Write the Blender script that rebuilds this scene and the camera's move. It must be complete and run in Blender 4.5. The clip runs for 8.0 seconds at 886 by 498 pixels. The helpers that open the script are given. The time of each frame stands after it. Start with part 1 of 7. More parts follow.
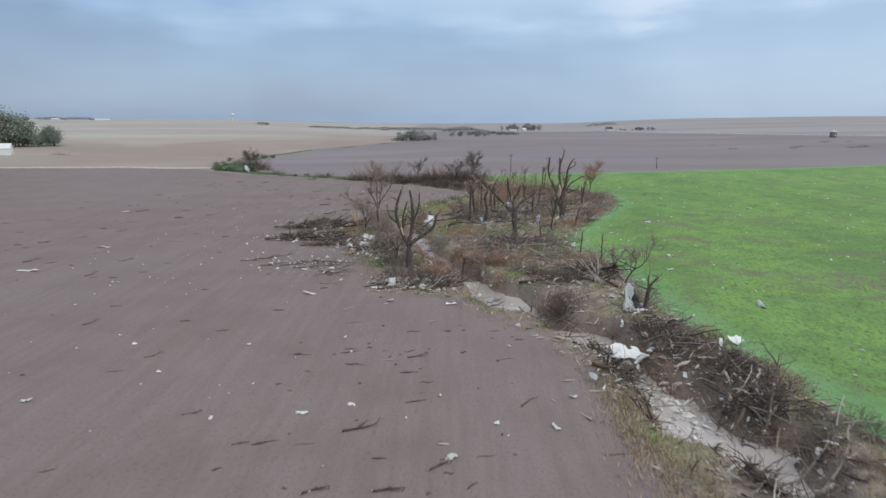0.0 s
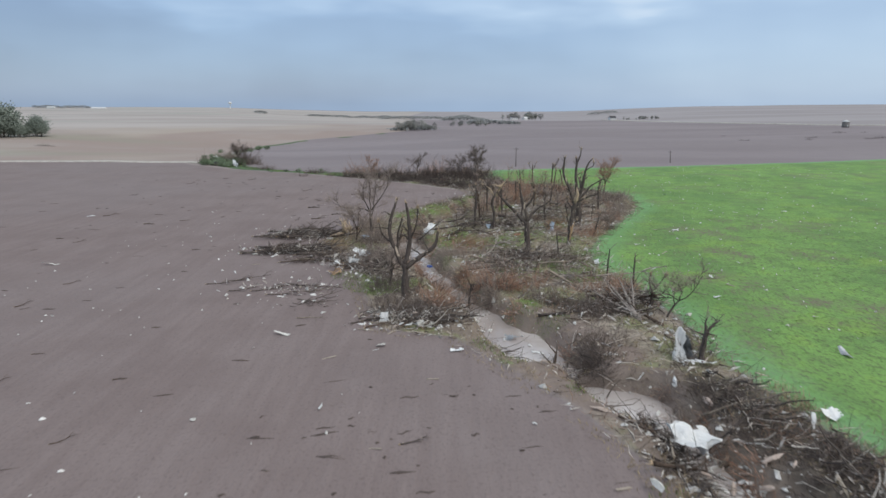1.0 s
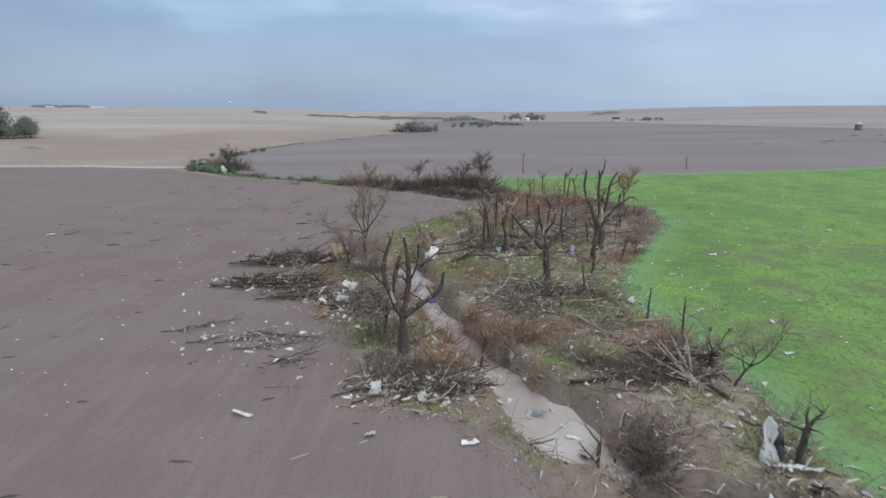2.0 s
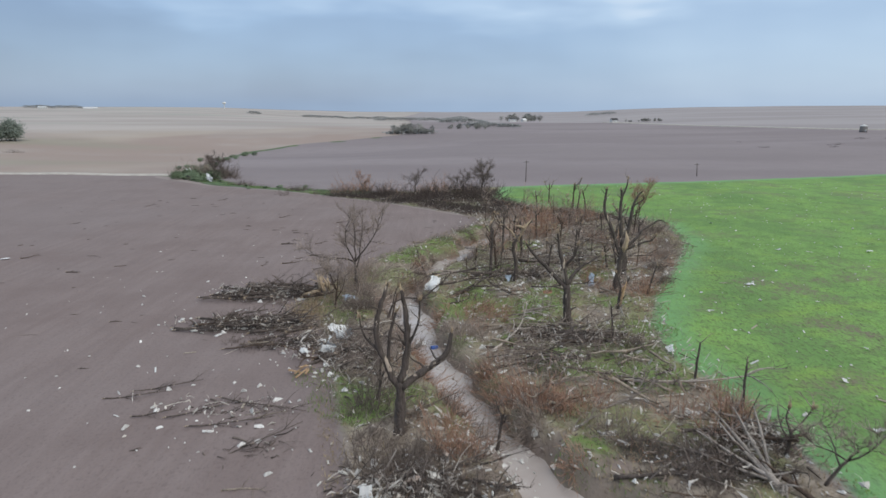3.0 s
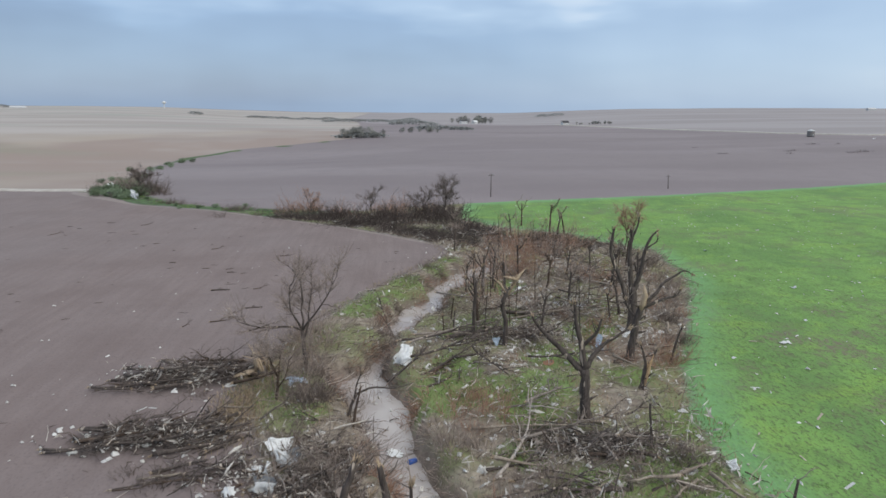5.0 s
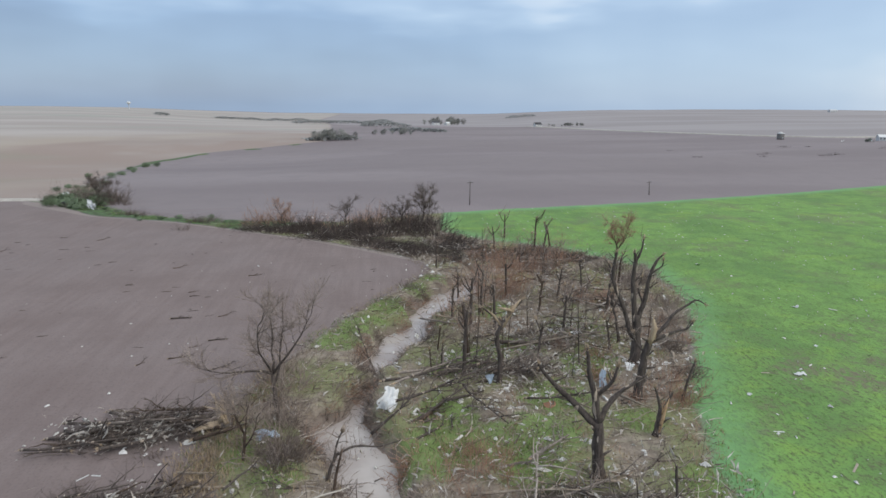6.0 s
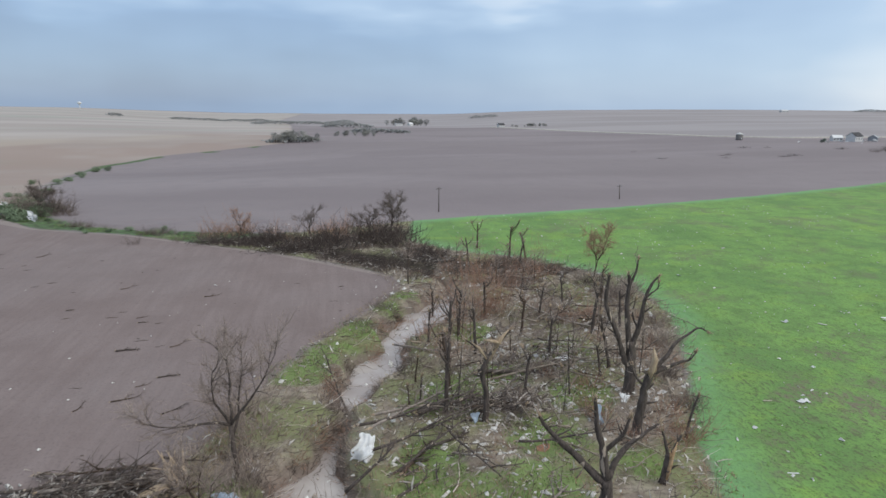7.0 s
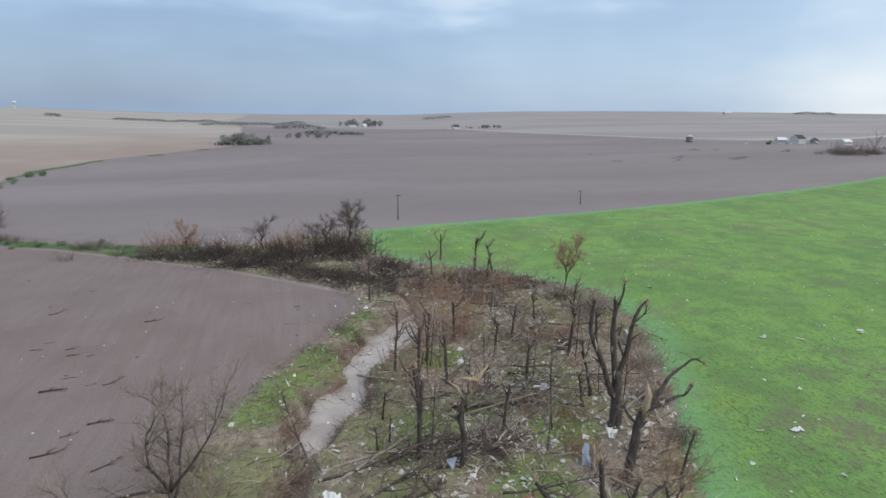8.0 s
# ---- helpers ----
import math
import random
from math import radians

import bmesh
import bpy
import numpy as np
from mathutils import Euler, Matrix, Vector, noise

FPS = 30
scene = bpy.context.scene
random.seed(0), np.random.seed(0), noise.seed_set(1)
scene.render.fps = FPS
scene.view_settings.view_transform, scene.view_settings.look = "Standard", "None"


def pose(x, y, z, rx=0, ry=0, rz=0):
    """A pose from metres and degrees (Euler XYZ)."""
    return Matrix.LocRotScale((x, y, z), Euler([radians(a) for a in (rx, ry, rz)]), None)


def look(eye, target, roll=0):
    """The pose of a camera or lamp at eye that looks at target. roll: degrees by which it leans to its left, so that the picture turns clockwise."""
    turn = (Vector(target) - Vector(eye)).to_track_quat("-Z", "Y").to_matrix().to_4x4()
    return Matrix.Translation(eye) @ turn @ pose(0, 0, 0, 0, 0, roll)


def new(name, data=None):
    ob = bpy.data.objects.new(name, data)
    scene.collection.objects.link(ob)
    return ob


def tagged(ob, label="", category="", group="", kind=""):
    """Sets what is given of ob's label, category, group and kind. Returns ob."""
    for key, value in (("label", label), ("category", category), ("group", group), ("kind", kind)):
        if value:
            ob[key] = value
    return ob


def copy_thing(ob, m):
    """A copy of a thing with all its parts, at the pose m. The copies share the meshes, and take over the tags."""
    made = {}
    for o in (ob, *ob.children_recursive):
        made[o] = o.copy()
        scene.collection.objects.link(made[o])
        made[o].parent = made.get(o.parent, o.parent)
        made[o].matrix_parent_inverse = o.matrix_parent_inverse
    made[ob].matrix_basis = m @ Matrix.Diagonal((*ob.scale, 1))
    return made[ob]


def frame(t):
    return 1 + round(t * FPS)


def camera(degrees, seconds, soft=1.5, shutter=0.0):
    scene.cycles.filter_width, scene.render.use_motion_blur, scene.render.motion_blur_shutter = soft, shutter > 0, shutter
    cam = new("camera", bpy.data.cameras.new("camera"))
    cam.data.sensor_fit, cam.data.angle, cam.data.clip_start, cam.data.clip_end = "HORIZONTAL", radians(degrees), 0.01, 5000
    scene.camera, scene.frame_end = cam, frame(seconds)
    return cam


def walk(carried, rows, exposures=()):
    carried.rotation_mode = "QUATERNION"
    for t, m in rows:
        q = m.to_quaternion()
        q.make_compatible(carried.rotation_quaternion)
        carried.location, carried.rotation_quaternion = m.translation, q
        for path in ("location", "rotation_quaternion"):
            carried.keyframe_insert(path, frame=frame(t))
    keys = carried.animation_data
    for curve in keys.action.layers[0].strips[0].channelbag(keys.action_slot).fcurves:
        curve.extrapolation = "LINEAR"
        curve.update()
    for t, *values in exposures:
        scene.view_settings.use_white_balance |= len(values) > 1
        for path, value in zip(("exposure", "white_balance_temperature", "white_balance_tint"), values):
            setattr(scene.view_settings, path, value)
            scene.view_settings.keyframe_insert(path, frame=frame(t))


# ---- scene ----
# A drone flies up a creek after a storm: it climbs from 24 to 34 m and turns to its right.
cam = camera(70.9, 8.0, soft=1.5, shutter=0.35)
PATH = [
    (0, (3.858, 0.467, 24.241), (3.82, 2.423, 23.825), -0.0),
    (0.5, (3.617, 8.786, 24.85), (3.58, 10.738, 24.414), -0.0),
    (1, (3.116, 17.463, 25.463), (3.079, 19.411, 25.011), 0.0),
    (1.5, (2.603, 26.209, 25.925), (2.564, 28.157, 25.473), 0.1),
    (3, (0.821, 48.329, 28.048), (0.796, 50.277, 27.596), 0.1),
    (3.5, (0.016, 54.601, 28.778), (0.02, 56.549, 28.325), 0.1),
    (4, (-0.723, 60.225, 29.43), (-0.684, 62.172, 28.977), 0.2),
    (4.5, (-1.418, 65.326, 29.994), (-1.331, 67.272, 29.542), 0.3),
    (6, (-3.233, 78.821, 31.93), (-3.011, 80.758, 31.482), 0.5),
    (6.5, (-3.577, 82.806, 32.504), (-3.305, 84.736, 32.056), 0.5),
    (7, (-3.904, 86.621, 32.999), (-3.567, 88.541, 32.552), 0.5),
    (7.5, (-4.069, 90.399, 33.527), (-3.656, 92.304, 33.081), 0.7),
    (8, (-4.092, 94.125, 33.899), (-3.614, 96.016, 33.456), 0.7),
]
walk(cam, [(t, look(eye, target, roll)) for t, eye, target, roll in PATH])

# ---- sky, sun, exposure ----
def sky():
    world = bpy.data.worlds.new("storm_sky")
    scene.world = world
    world.use_nodes = True
    n, l = world.node_tree.nodes, world.node_tree.links
    n.clear()
    out, bg, bg2, add = n.new("ShaderNodeOutputWorld"), n.new("ShaderNodeBackground"), n.new("ShaderNodeBackground"), n.new("ShaderNodeAddShader")
    nishita = n.new("ShaderNodeTexSky")
    nishita.sky_type, nishita.sun_disc = "NISHITA", False
    nishita.sun_elevation, nishita.sun_rotation = radians(SUN_UP), radians(SUN_TURN)
    bg2.inputs["Strength"].default_value = 0.03
    l.new(nishita.outputs[0], bg2.inputs[0])
    co = n.new("ShaderNodeTexCoord")
    sep = n.new("ShaderNodeSeparateXYZ")
    l.new(co.outputs["Generated"], sep.inputs[0])

    def maths(op, a, b=0.0):
        node = n.new("ShaderNodeMath")
        node.operation = op
        for i, v in enumerate((a, b)):
            if isinstance(v, (int, float)):
                node.inputs[i].default_value = v
            else:
                l.new(v, node.inputs[i])
        return node.outputs[0]

    # soft flat layers of cloud and veils of rain: the noise is stretched sideways
    def layer(scale, size, detail):
        flat = n.new("ShaderNodeMapping")
        flat.inputs["Scale"].default_value = scale
        l.new(co.outputs["Generated"], flat.inputs[0])
        cloud = n.new("ShaderNodeTexNoise")
        cloud.inputs["Scale"].default_value, cloud.inputs["Detail"].default_value, cloud.inputs["Roughness"].default_value = size, detail, 0.5
        l.new(flat.outputs[0], cloud.inputs["Vector"])
        return maths("SUBTRACT", cloud.outputs["Fac"], 0.5)

    def rise(v, lo, hi, top):
        k = n.new("ShaderNodeMapRange")
        k.interpolation_type = "SMOOTHSTEP"
        k.inputs["From Min"].default_value, k.inputs["From Max"].default_value, k.inputs["To Max"].default_value = lo, hi, top
        l.new(v, k.inputs["Value"])
        return k.outputs[0]

    broad, fine, veil = layer((1.5, 1.5, 5.0), 1.5, 3.0), layer((2.0, 2.0, 9.0), 2.2, 3.0), layer((7.0, 7.0, 0.6), 1.6, 2.0)
    east = maths("MULTIPLY", sep.outputs["X"], 0.40)
    # the ragged edge of the cloud deck stands ten degrees up; below it lies the rain-dark west
    edge = maths("ADD", sep.outputs["Z"], maths("MULTIPLY", maths("ADD", broad, maths("MULTIPLY", fine, 0.7)), 0.22))
    deck = rise(edge, 0.115, 0.185, 0.24)
    over = rise(sep.outputs["Z"], 0.2, 0.8, 0.55)
    clearing = rise(sep.outputs["X"], 0.52, 0.85, 0.28)
    rough = maths("ADD", maths("MULTIPLY", broad, 0.65), maths("ADD", maths("MULTIPLY", maths("MULTIPLY", fine, deck), 1.1), maths("MULTIPLY", veil, 0.10)))
    low = rise(sep.outputs["Z"], 0.09, -0.01, 0.05)
    f = maths("ADD", maths("ADD", maths("ADD", rough, 0.30), maths("ADD", east, low)), maths("ADD", maths("ADD", deck, over), clearing))
    ramp = n.new("ShaderNodeValToRGB")
    e = ramp.color_ramp.elements
    e[0].position, e[0].color = 0.05, (0.192, 0.274, 0.428, 1)
    e[1].position, e[1].color = 1.25 / 1.25, (0.93, 0.97, 1.0, 1)
    mid = e.new(0.32)
    mid.color = (0.284, 0.406, 0.60, 1)
    mid = e.new(0.62)
    mid.color = (0.418, 0.552, 0.735, 1)
    l.new(f, ramp.inputs[0])
    l.new(ramp.outputs[0], bg.inputs[0])
    bg.inputs["Strength"].default_value = SKY
    l.new(bg.outputs[0], add.inputs[0])
    l.new(bg2.outputs[0], add.inputs[1])
    l.new(add.outputs[0], out.inputs[0])


SKY, SUN_UP, SUN_TURN = 0.92, 48.0, 120.0
sky()
sun = new("sun", bpy.data.lights.new("sun", "SUN"))
sun.data.energy, sun.data.angle, sun.data.color = 0.9, radians(20), (1.0, 0.96, 0.9)
# light comes down from the south-east, behind the camera's right shoulder
sun.matrix_world = look((60, -60, 90), (0, 0, 0))
scene.view_settings.exposure = 0.0

# ---- materials ----
class Nodes:
    """A small hand for writing node materials."""

    def __init__(self, name, rough=0.9, metal=0.0, spec=0.3):
        self.mat = bpy.data.materials.new(name)
        self.mat.use_nodes = True
        self.n, self.l = self.mat.node_tree.nodes, self.mat.node_tree.links
        self.b = self.n["Principled BSDF"]
        self.b.inputs["Roughness"].default_value, self.b.inputs["Metallic"].default_value = rough, metal
        self.b.inputs["Specular IOR Level"].default_value = spec
        self.co = self.n.new("ShaderNodeTexCoord")

    def put(self, socket, v):
        if isinstance(v, (int, float)):
            socket.default_value = v
        elif isinstance(v, tuple):
            socket.default_value = (*v, 1) if len(v) == 3 and len(socket.default_value) == 4 else v
        else:
            self.l.new(v, socket)

    def math(self, op, a, b=0.0, c=0.0):
        k = self.n.new("ShaderNodeMath")
        k.operation = op
        for i, v in enumerate((a, b, c)):
            self.put(k.inputs[i], v)
        return k.outputs[0]

    def space(self, scale=(1, 1, 1), turn=0.0, kind="Object"):
        m = self.n.new("ShaderNodeMapping")
        m.inputs["Scale"].default_value, m.inputs["Rotation"].default_value = scale, (0, 0, radians(turn))
        self.l.new(self.co.outputs[kind], m.inputs[0])
        return m.outputs[0]

    def noise(self, scale, detail=4.0, rough=0.55, where=None):
        k = self.n.new("ShaderNodeTexNoise")
        k.inputs["Scale"].default_value, k.inputs["Detail"].default_value, k.inputs["Roughness"].default_value = scale, detail, rough
        self.l.new(where or self.co.outputs["Object"], k.inputs["Vector"])
        return k.outputs["Fac"]

    def step(self, v, a, b, lo=0.0, hi=1.0):
        k = self.n.new("ShaderNodeMapRange")
        k.interpolation_type = "SMOOTHSTEP"
        for name, w in (("Value", v), ("From Min", a), ("From Max", b), ("To Min", lo), ("To Max", hi)):
            self.put(k.inputs[name], w)
        return k.outputs[0]

    def mix(self, f, a, b, blend="MIX"):
        k = self.n.new("ShaderNodeMix")
        k.data_type, k.blend_type = "RGBA", blend
        self.put(k.inputs[0], f)
        self.put(k.inputs[6], a)
        self.put(k.inputs[7], b)
        return k.outputs[2]

    def attr(self, name):
        k = self.n.new("ShaderNodeAttribute")
        k.attribute_name = name
        return k.outputs["Fac"]

    def chance(self):
        return self.n.new("ShaderNodeObjectInfo").outputs["Random"]

    def island(self):
        return self.n.new("ShaderNodeNewGeometry").outputs["Random Per Island"]

    def finish(self, colour, bump=None, depth=0.05, strength=0.6, rough=None):
        self.put(self.b.inputs["Base Color"], colour)
        if rough is not None:
            self.put(self.b.inputs["Roughness"], rough)
        if bump is not None:
            k = self.n.new("ShaderNodeBump")
            k.inputs["Strength"].default_value, k.inputs["Distance"].default_value = strength, depth
            self.l.new(bump, k.inputs["Height"])
            self.l.new(k.outputs[0], self.b.inputs["Normal"])
        return self.mat


def speckled(name, dark, light, scale, rough=0.85, metal=0.0, spec=0.3, grain=6.0, depth=0.03, turn_by="object", stretch=(1, 1, 1), vary=0.45):
    """Two tones mixed by coarse and fine noise, each object (or island) a little lighter or darker."""
    m = Nodes(name, rough, metal, spec)
    where = m.space(stretch)
    a, b = m.noise(scale, 4, 0.6, where), m.noise(scale * grain, 3, 0.6, where)
    f = m.math("ADD", m.math("MULTIPLY", a, 0.65), m.math("MULTIPLY", b, 0.5))
    col = m.mix(m.step(f, 0.38, 0.78), dark, light)
    r = m.chance() if turn_by == "object" else m.island()
    col = m.mix(m.step(r, 0, 1, 0.0, vary), col, tuple(c * 0.45 for c in dark))
    return m.finish(col, f, depth)


def ground_material():
    m = Nodes("ground", 0.92, 0, 0.25)
    field, green, tan, creek, arm = (m.attr(k) for k in ("field", "green", "tan", "creek", "arm"))
    big, mid, small, tiny = m.noise(0.012, 4), m.noise(0.09, 5), m.noise(0.6, 5, 0.6), m.noise(3.5, 5, 0.65)
    ragged = m.math("ADD", m.math("MULTIPLY", m.math("SUBTRACT", mid, 0.5), 5.0), m.math("MULTIPLY", m.math("SUBTRACT", small, 0.5), 3.0))
    # tilled soil: passes of the implement run across the field, with clods and damp places
    rows = m.noise(1.0, 3, 0.6, m.space((0.8, 0.07, 0), -24))
    passes = m.noise(1.0, 2, 0.5, m.space((0.16, 0.008, 0), -24))
    soil = m.mix(m.step(rows, 0.3, 0.7), (0.202, 0.158, 0.147), (0.236, 0.189, 0.177))
    soil = m.mix(m.step(passes, 0.35, 0.7, 0, 0.35), soil, (0.248, 0.204, 0.194))
    soil = m.mix(m.step(mid, 0.40, 0.68, 0, 0.6), soil, (0.184, 0.142, 0.132))
    soil = m.mix(m.step(big, 0.4, 0.65, 0, 0.5), soil, (0.236, 0.201, 0.195))
    soil = m.mix(m.step(tiny, 0.50, 0.70, 0, 0.55), soil, (0.125, 0.096, 0.088))
    # the open ground beyond: tilled too, greyer to put distance haze into the colour
    bands = m.noise(1.0, 2, 0.4, m.space((0.0022, 0.007, 0), 12))
    beyond = m.mix(m.step(bands, 0.35, 0.68), (0.230, 0.198, 0.199), (0.275, 0.239, 0.241))
    beyond = m.mix(m.step(mid, 0.4, 0.7, 0, 0.3), beyond, (0.196, 0.170, 0.177))
    beyond = m.mix(m.step(m.noise(1.0, 3, 0.5, m.space((0.0045, 0.012, 0), 8)), 0.42, 0.62, 0, 0.75), beyond, (0.208, 0.177, 0.180))
    # a lighter field past the farm road, its lilac-grey tone painted haze
    beyond = m.mix(m.step(m.attr("past"), -20.0, 20.0), beyond, m.mix(m.step(bands, 0.4, 0.62), (0.288, 0.262, 0.260), (0.335, 0.308, 0.306)))
    # stubble, its tan greyed slightly with painted haze
    strips = m.noise(1.0, 3, 0.45, m.space((0.0022, 0.007, 0), -18))
    stub = m.mix(m.step(strips, 0.3, 0.62), (0.300, 0.245, 0.214), (0.368, 0.316, 0.280))
    stub = m.mix(m.step(m.noise(0.006, 3), 0.44, 0.58, 0, 0.75), stub, (0.305, 0.236, 0.202))
    stub = m.mix(m.step(m.noise(0.0035, 3), 0.5, 0.6, 0, 0.7), stub, (0.40, 0.345, 0.285))
    stub = m.mix(m.step(bands, 0.55, 0.7, 0, 0.55), stub, (0.27, 0.265, 0.20))
    # the far stubble is paled to stand in for distance haze
    stub = m.mix(m.step(m.math("ADD", m.attr("pale"), m.math("MULTIPLY", m.math("SUBTRACT", m.noise(0.004, 3), 0.5), 500.0)), -90.0, 90.0, 0, 0.8), stub, m.mix(m.step(strips, 0.35, 0.6), (0.365, 0.328, 0.302), (0.440, 0.402, 0.374)))
    stub = m.mix(m.math("MULTIPLY", m.step(m.attr("pale"), -60.0, 60.0), m.step(m.noise(1.0, 2, 0.4, m.space((0.0012, 0.009, 0), -12)), 0.54, 0.62, 0, 0.6)), stub, (0.295, 0.310, 0.265))
    # young wheat, thin in places, with clods and gaps showing between the tufts
    clump = m.noise(1.7, 4, 0.6, m.space((1.15, 0.55, 1), 14))
    swath = m.noise(1.0, 4, 0.6, m.space((0.05, 0.018, 0), 30))
    wheat = m.mix(m.step(swath, 0.36, 0.62), (0.138, 0.262, 0.078), (0.190, 0.345, 0.092))
    wheat = m.mix(m.step(m.noise(1.0, 4, 0.62, m.space((0.035, 0.075, 0), 20)), 0.54, 0.70, 0, 0.5), wheat, (0.245, 0.375, 0.068))
    bare = m.noise(0.05, 4, 0.65)
    patch = m.noise(0.2, 4, 0.6)
    wheat = m.mix(m.step(patch, 0.46, 0.64, 0, 0.6), wheat, (0.120, 0.212, 0.070))
    wheat = m.mix(m.step(patch, 0.46, 0.32, 0, 0.5), wheat, (0.225, 0.370, 0.078))
    thin = m.step(m.attr("sown"), 150.0, 240.0, 1.0, 0.3)
    wheat = m.mix(m.math("MULTIPLY", m.step(clump, 0.50, 0.66, 0, 0.75), thin), wheat, (0.104, 0.124, 0.060))
    wheat = m.mix(m.math("MULTIPLY", m.math("MULTIPLY", m.step(bare, 0.50, 0.66), thin), m.step(clump, 0.38, 0.56, 0, 0.9)), wheat, (0.190, 0.165, 0.118))
    wheat = m.mix(m.math("MULTIPLY", m.step(tiny, 0.53, 0.63, 0, 0.75), thin), wheat, (0.088, 0.098, 0.050))
    strip = m.step(m.math("ADD", green, ragged), 0.0, 7.0, 1.0, 0.0)
    wheat = m.mix(m.math("MULTIPLY", strip, 0.75), wheat, (0.175, 0.36, 0.16))
    # the creek's own ground: trampled dead grass, mud and new grass
    rough = m.mix(m.step(small, 0.35, 0.65), (0.212, 0.174, 0.138), (0.372, 0.318, 0.256))
    rough = m.mix(m.step(mid, 0.45, 0.58, 0, 0.85), rough, m.mix(small, (0.165, 0.182, 0.085), (0.270, 0.302, 0.130)))
    lush = m.math("ADD", m.attr("lush"), m.math("MULTIPLY", m.math("SUBTRACT", small, 0.5), 1.6))
    rough = m.mix(m.step(lush, 0.0, 0.45, 0, 0.85), rough, m.mix(tiny, (0.135, 0.205, 0.066), (0.235, 0.345, 0.098)))
    rough = m.mix(m.step(tiny, 0.54, 0.68, 0, 0.8), rough, (0.092, 0.070, 0.056))
    rough = m.mix(m.step(m.math("ADD", creek, m.math("MULTIPLY", ragged, 0.3)), -0.9, 0.9, 0.9, 0.0), rough, m.mix(small, (0.165, 0.126, 0.107), (0.290, 0.232, 0.200)))
    # wet brush mat, plus shade painted into the ground at the bend
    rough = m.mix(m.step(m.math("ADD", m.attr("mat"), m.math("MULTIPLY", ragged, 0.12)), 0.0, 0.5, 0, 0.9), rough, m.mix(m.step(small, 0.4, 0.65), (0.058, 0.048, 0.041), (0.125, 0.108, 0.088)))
    grassy = m.mix(m.step(small, 0.35, 0.65), (0.062, 0.075, 0.042), (0.105, 0.175, 0.075))
    beyond = m.mix(m.step(m.math("ADD", arm, ragged), -1.0, 1.5), beyond, m.mix(m.step(mid, 0.5, 0.65, 0, 0.35), grassy, rough))
    col = m.mix(m.step(m.attr("strip"), -0.5, 1.0), beyond, rough)
    col = m.mix(m.step(tan, -3.0, 3.0), col, stub)
    col = m.mix(m.step(m.math("ADD", green, m.math("MULTIPLY", ragged, 0.8)), -0.7, 0.7), col, wheat)
    col = m.mix(m.step(m.math("ADD", field, m.math("MULTIPLY", ragged, 0.6)), -0.5, 0.5), col, soil)
    # the same darkening on the soil beneath the wood piles
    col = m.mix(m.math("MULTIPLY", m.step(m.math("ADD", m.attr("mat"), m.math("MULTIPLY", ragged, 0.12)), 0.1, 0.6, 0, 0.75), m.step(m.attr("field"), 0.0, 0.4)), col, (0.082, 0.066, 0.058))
    # a washed pale margin where the tilled soil meets the creek arm
    col = m.mix(m.math("MULTIPLY", m.step(m.math("ADD", arm, m.math("MULTIPLY", ragged, 0.2)), -1.5, -0.8, 0, 0.4), m.step(m.attr("field"), 0.0, 0.4)), col, (0.36, 0.315, 0.285))
    bump = m.math("ADD", m.math("ADD", m.math("MULTIPLY", small, 0.5), m.math("MULTIPLY", tiny, 0.35)), m.math("ADD", m.math("MULTIPLY", rows, 0.4), m.math("MULTIPLY", clump, 0.4)))
    return m.finish(col, bump, 0.22, 0.8)


def water_material():
    m = Nodes("muddy_water", 0.12, 0, 0.5)
    a, b = m.noise(0.16, 4), m.noise(5.0, 3)
    # pale mud tones, lifted to put the sky's reflected brightness into the colour
    col = m.mix(m.step(a, 0.3, 0.7), (0.37, 0.322, 0.297), (0.51, 0.468, 0.442))
    m.b.inputs["IOR"].default_value = 1.33
    return m.finish(col, b, 0.01, 0.12, m.step(a, 0.4, 0.7, 0.03, 0.1))


GROUND = ground_material()
WATERY = water_material()
def torn_bark():
    """Dark furrowed bark, stripped here and there to pale wood."""
    m = Nodes("wet_bark", 0.85)
    where = m.space((2, 2, 0.35))
    f = m.math("ADD", m.math("MULTIPLY", m.noise(2.2, 4, 0.6, where), 0.65), m.math("MULTIPLY", m.noise(13, 3, 0.6, where), 0.5))
    col = m.mix(m.step(f, 0.38, 0.78), (0.046, 0.037, 0.032), (0.152, 0.122, 0.105))
    scar = m.noise(1.0, 3, 0.5, m.space((1.5, 1.5, 0.45)))
    col = m.mix(m.step(scar, 0.63, 0.66), col, m.mix(f, (0.32, 0.25, 0.19), (0.60, 0.50, 0.40)))
    return m.finish(col, f, 0.12)


BARK = torn_bark()
BARK_GREY = speckled("grey_bark", (0.17, 0.142, 0.122), (0.41, 0.352, 0.305), 1.0, 0.9, depth=0.05, stretch=(2, 2, 0.5))
BARK_BROWN = speckled("brown_bark", (0.055, 0.038, 0.028), (0.17, 0.120, 0.090), 1.2, 0.9, depth=0.05, stretch=(2, 2, 0.5))
BARK_SILVER = speckled("weathered_wood", (0.29, 0.25, 0.215), (0.56, 0.49, 0.43), 1.0, 0.9, depth=0.04, stretch=(2, 2, 0.5))
ORANGE_WOOD = speckled("orange_wood", (0.40, 0.25, 0.13), (0.66, 0.47, 0.29), 1.6, 0.8, depth=0.01, stretch=(0.4, 3, 3))
SPLIT = speckled("split_wood", (0.38, 0.27, 0.17), (0.66, 0.53, 0.38), 2.0, 0.8, depth=0.03, stretch=(3, 3, 0.4))
PALE_LOG = speckled("peeled_log", (0.22, 0.175, 0.135), (0.46, 0.39, 0.31), 1.3, 0.85, depth=0.03)
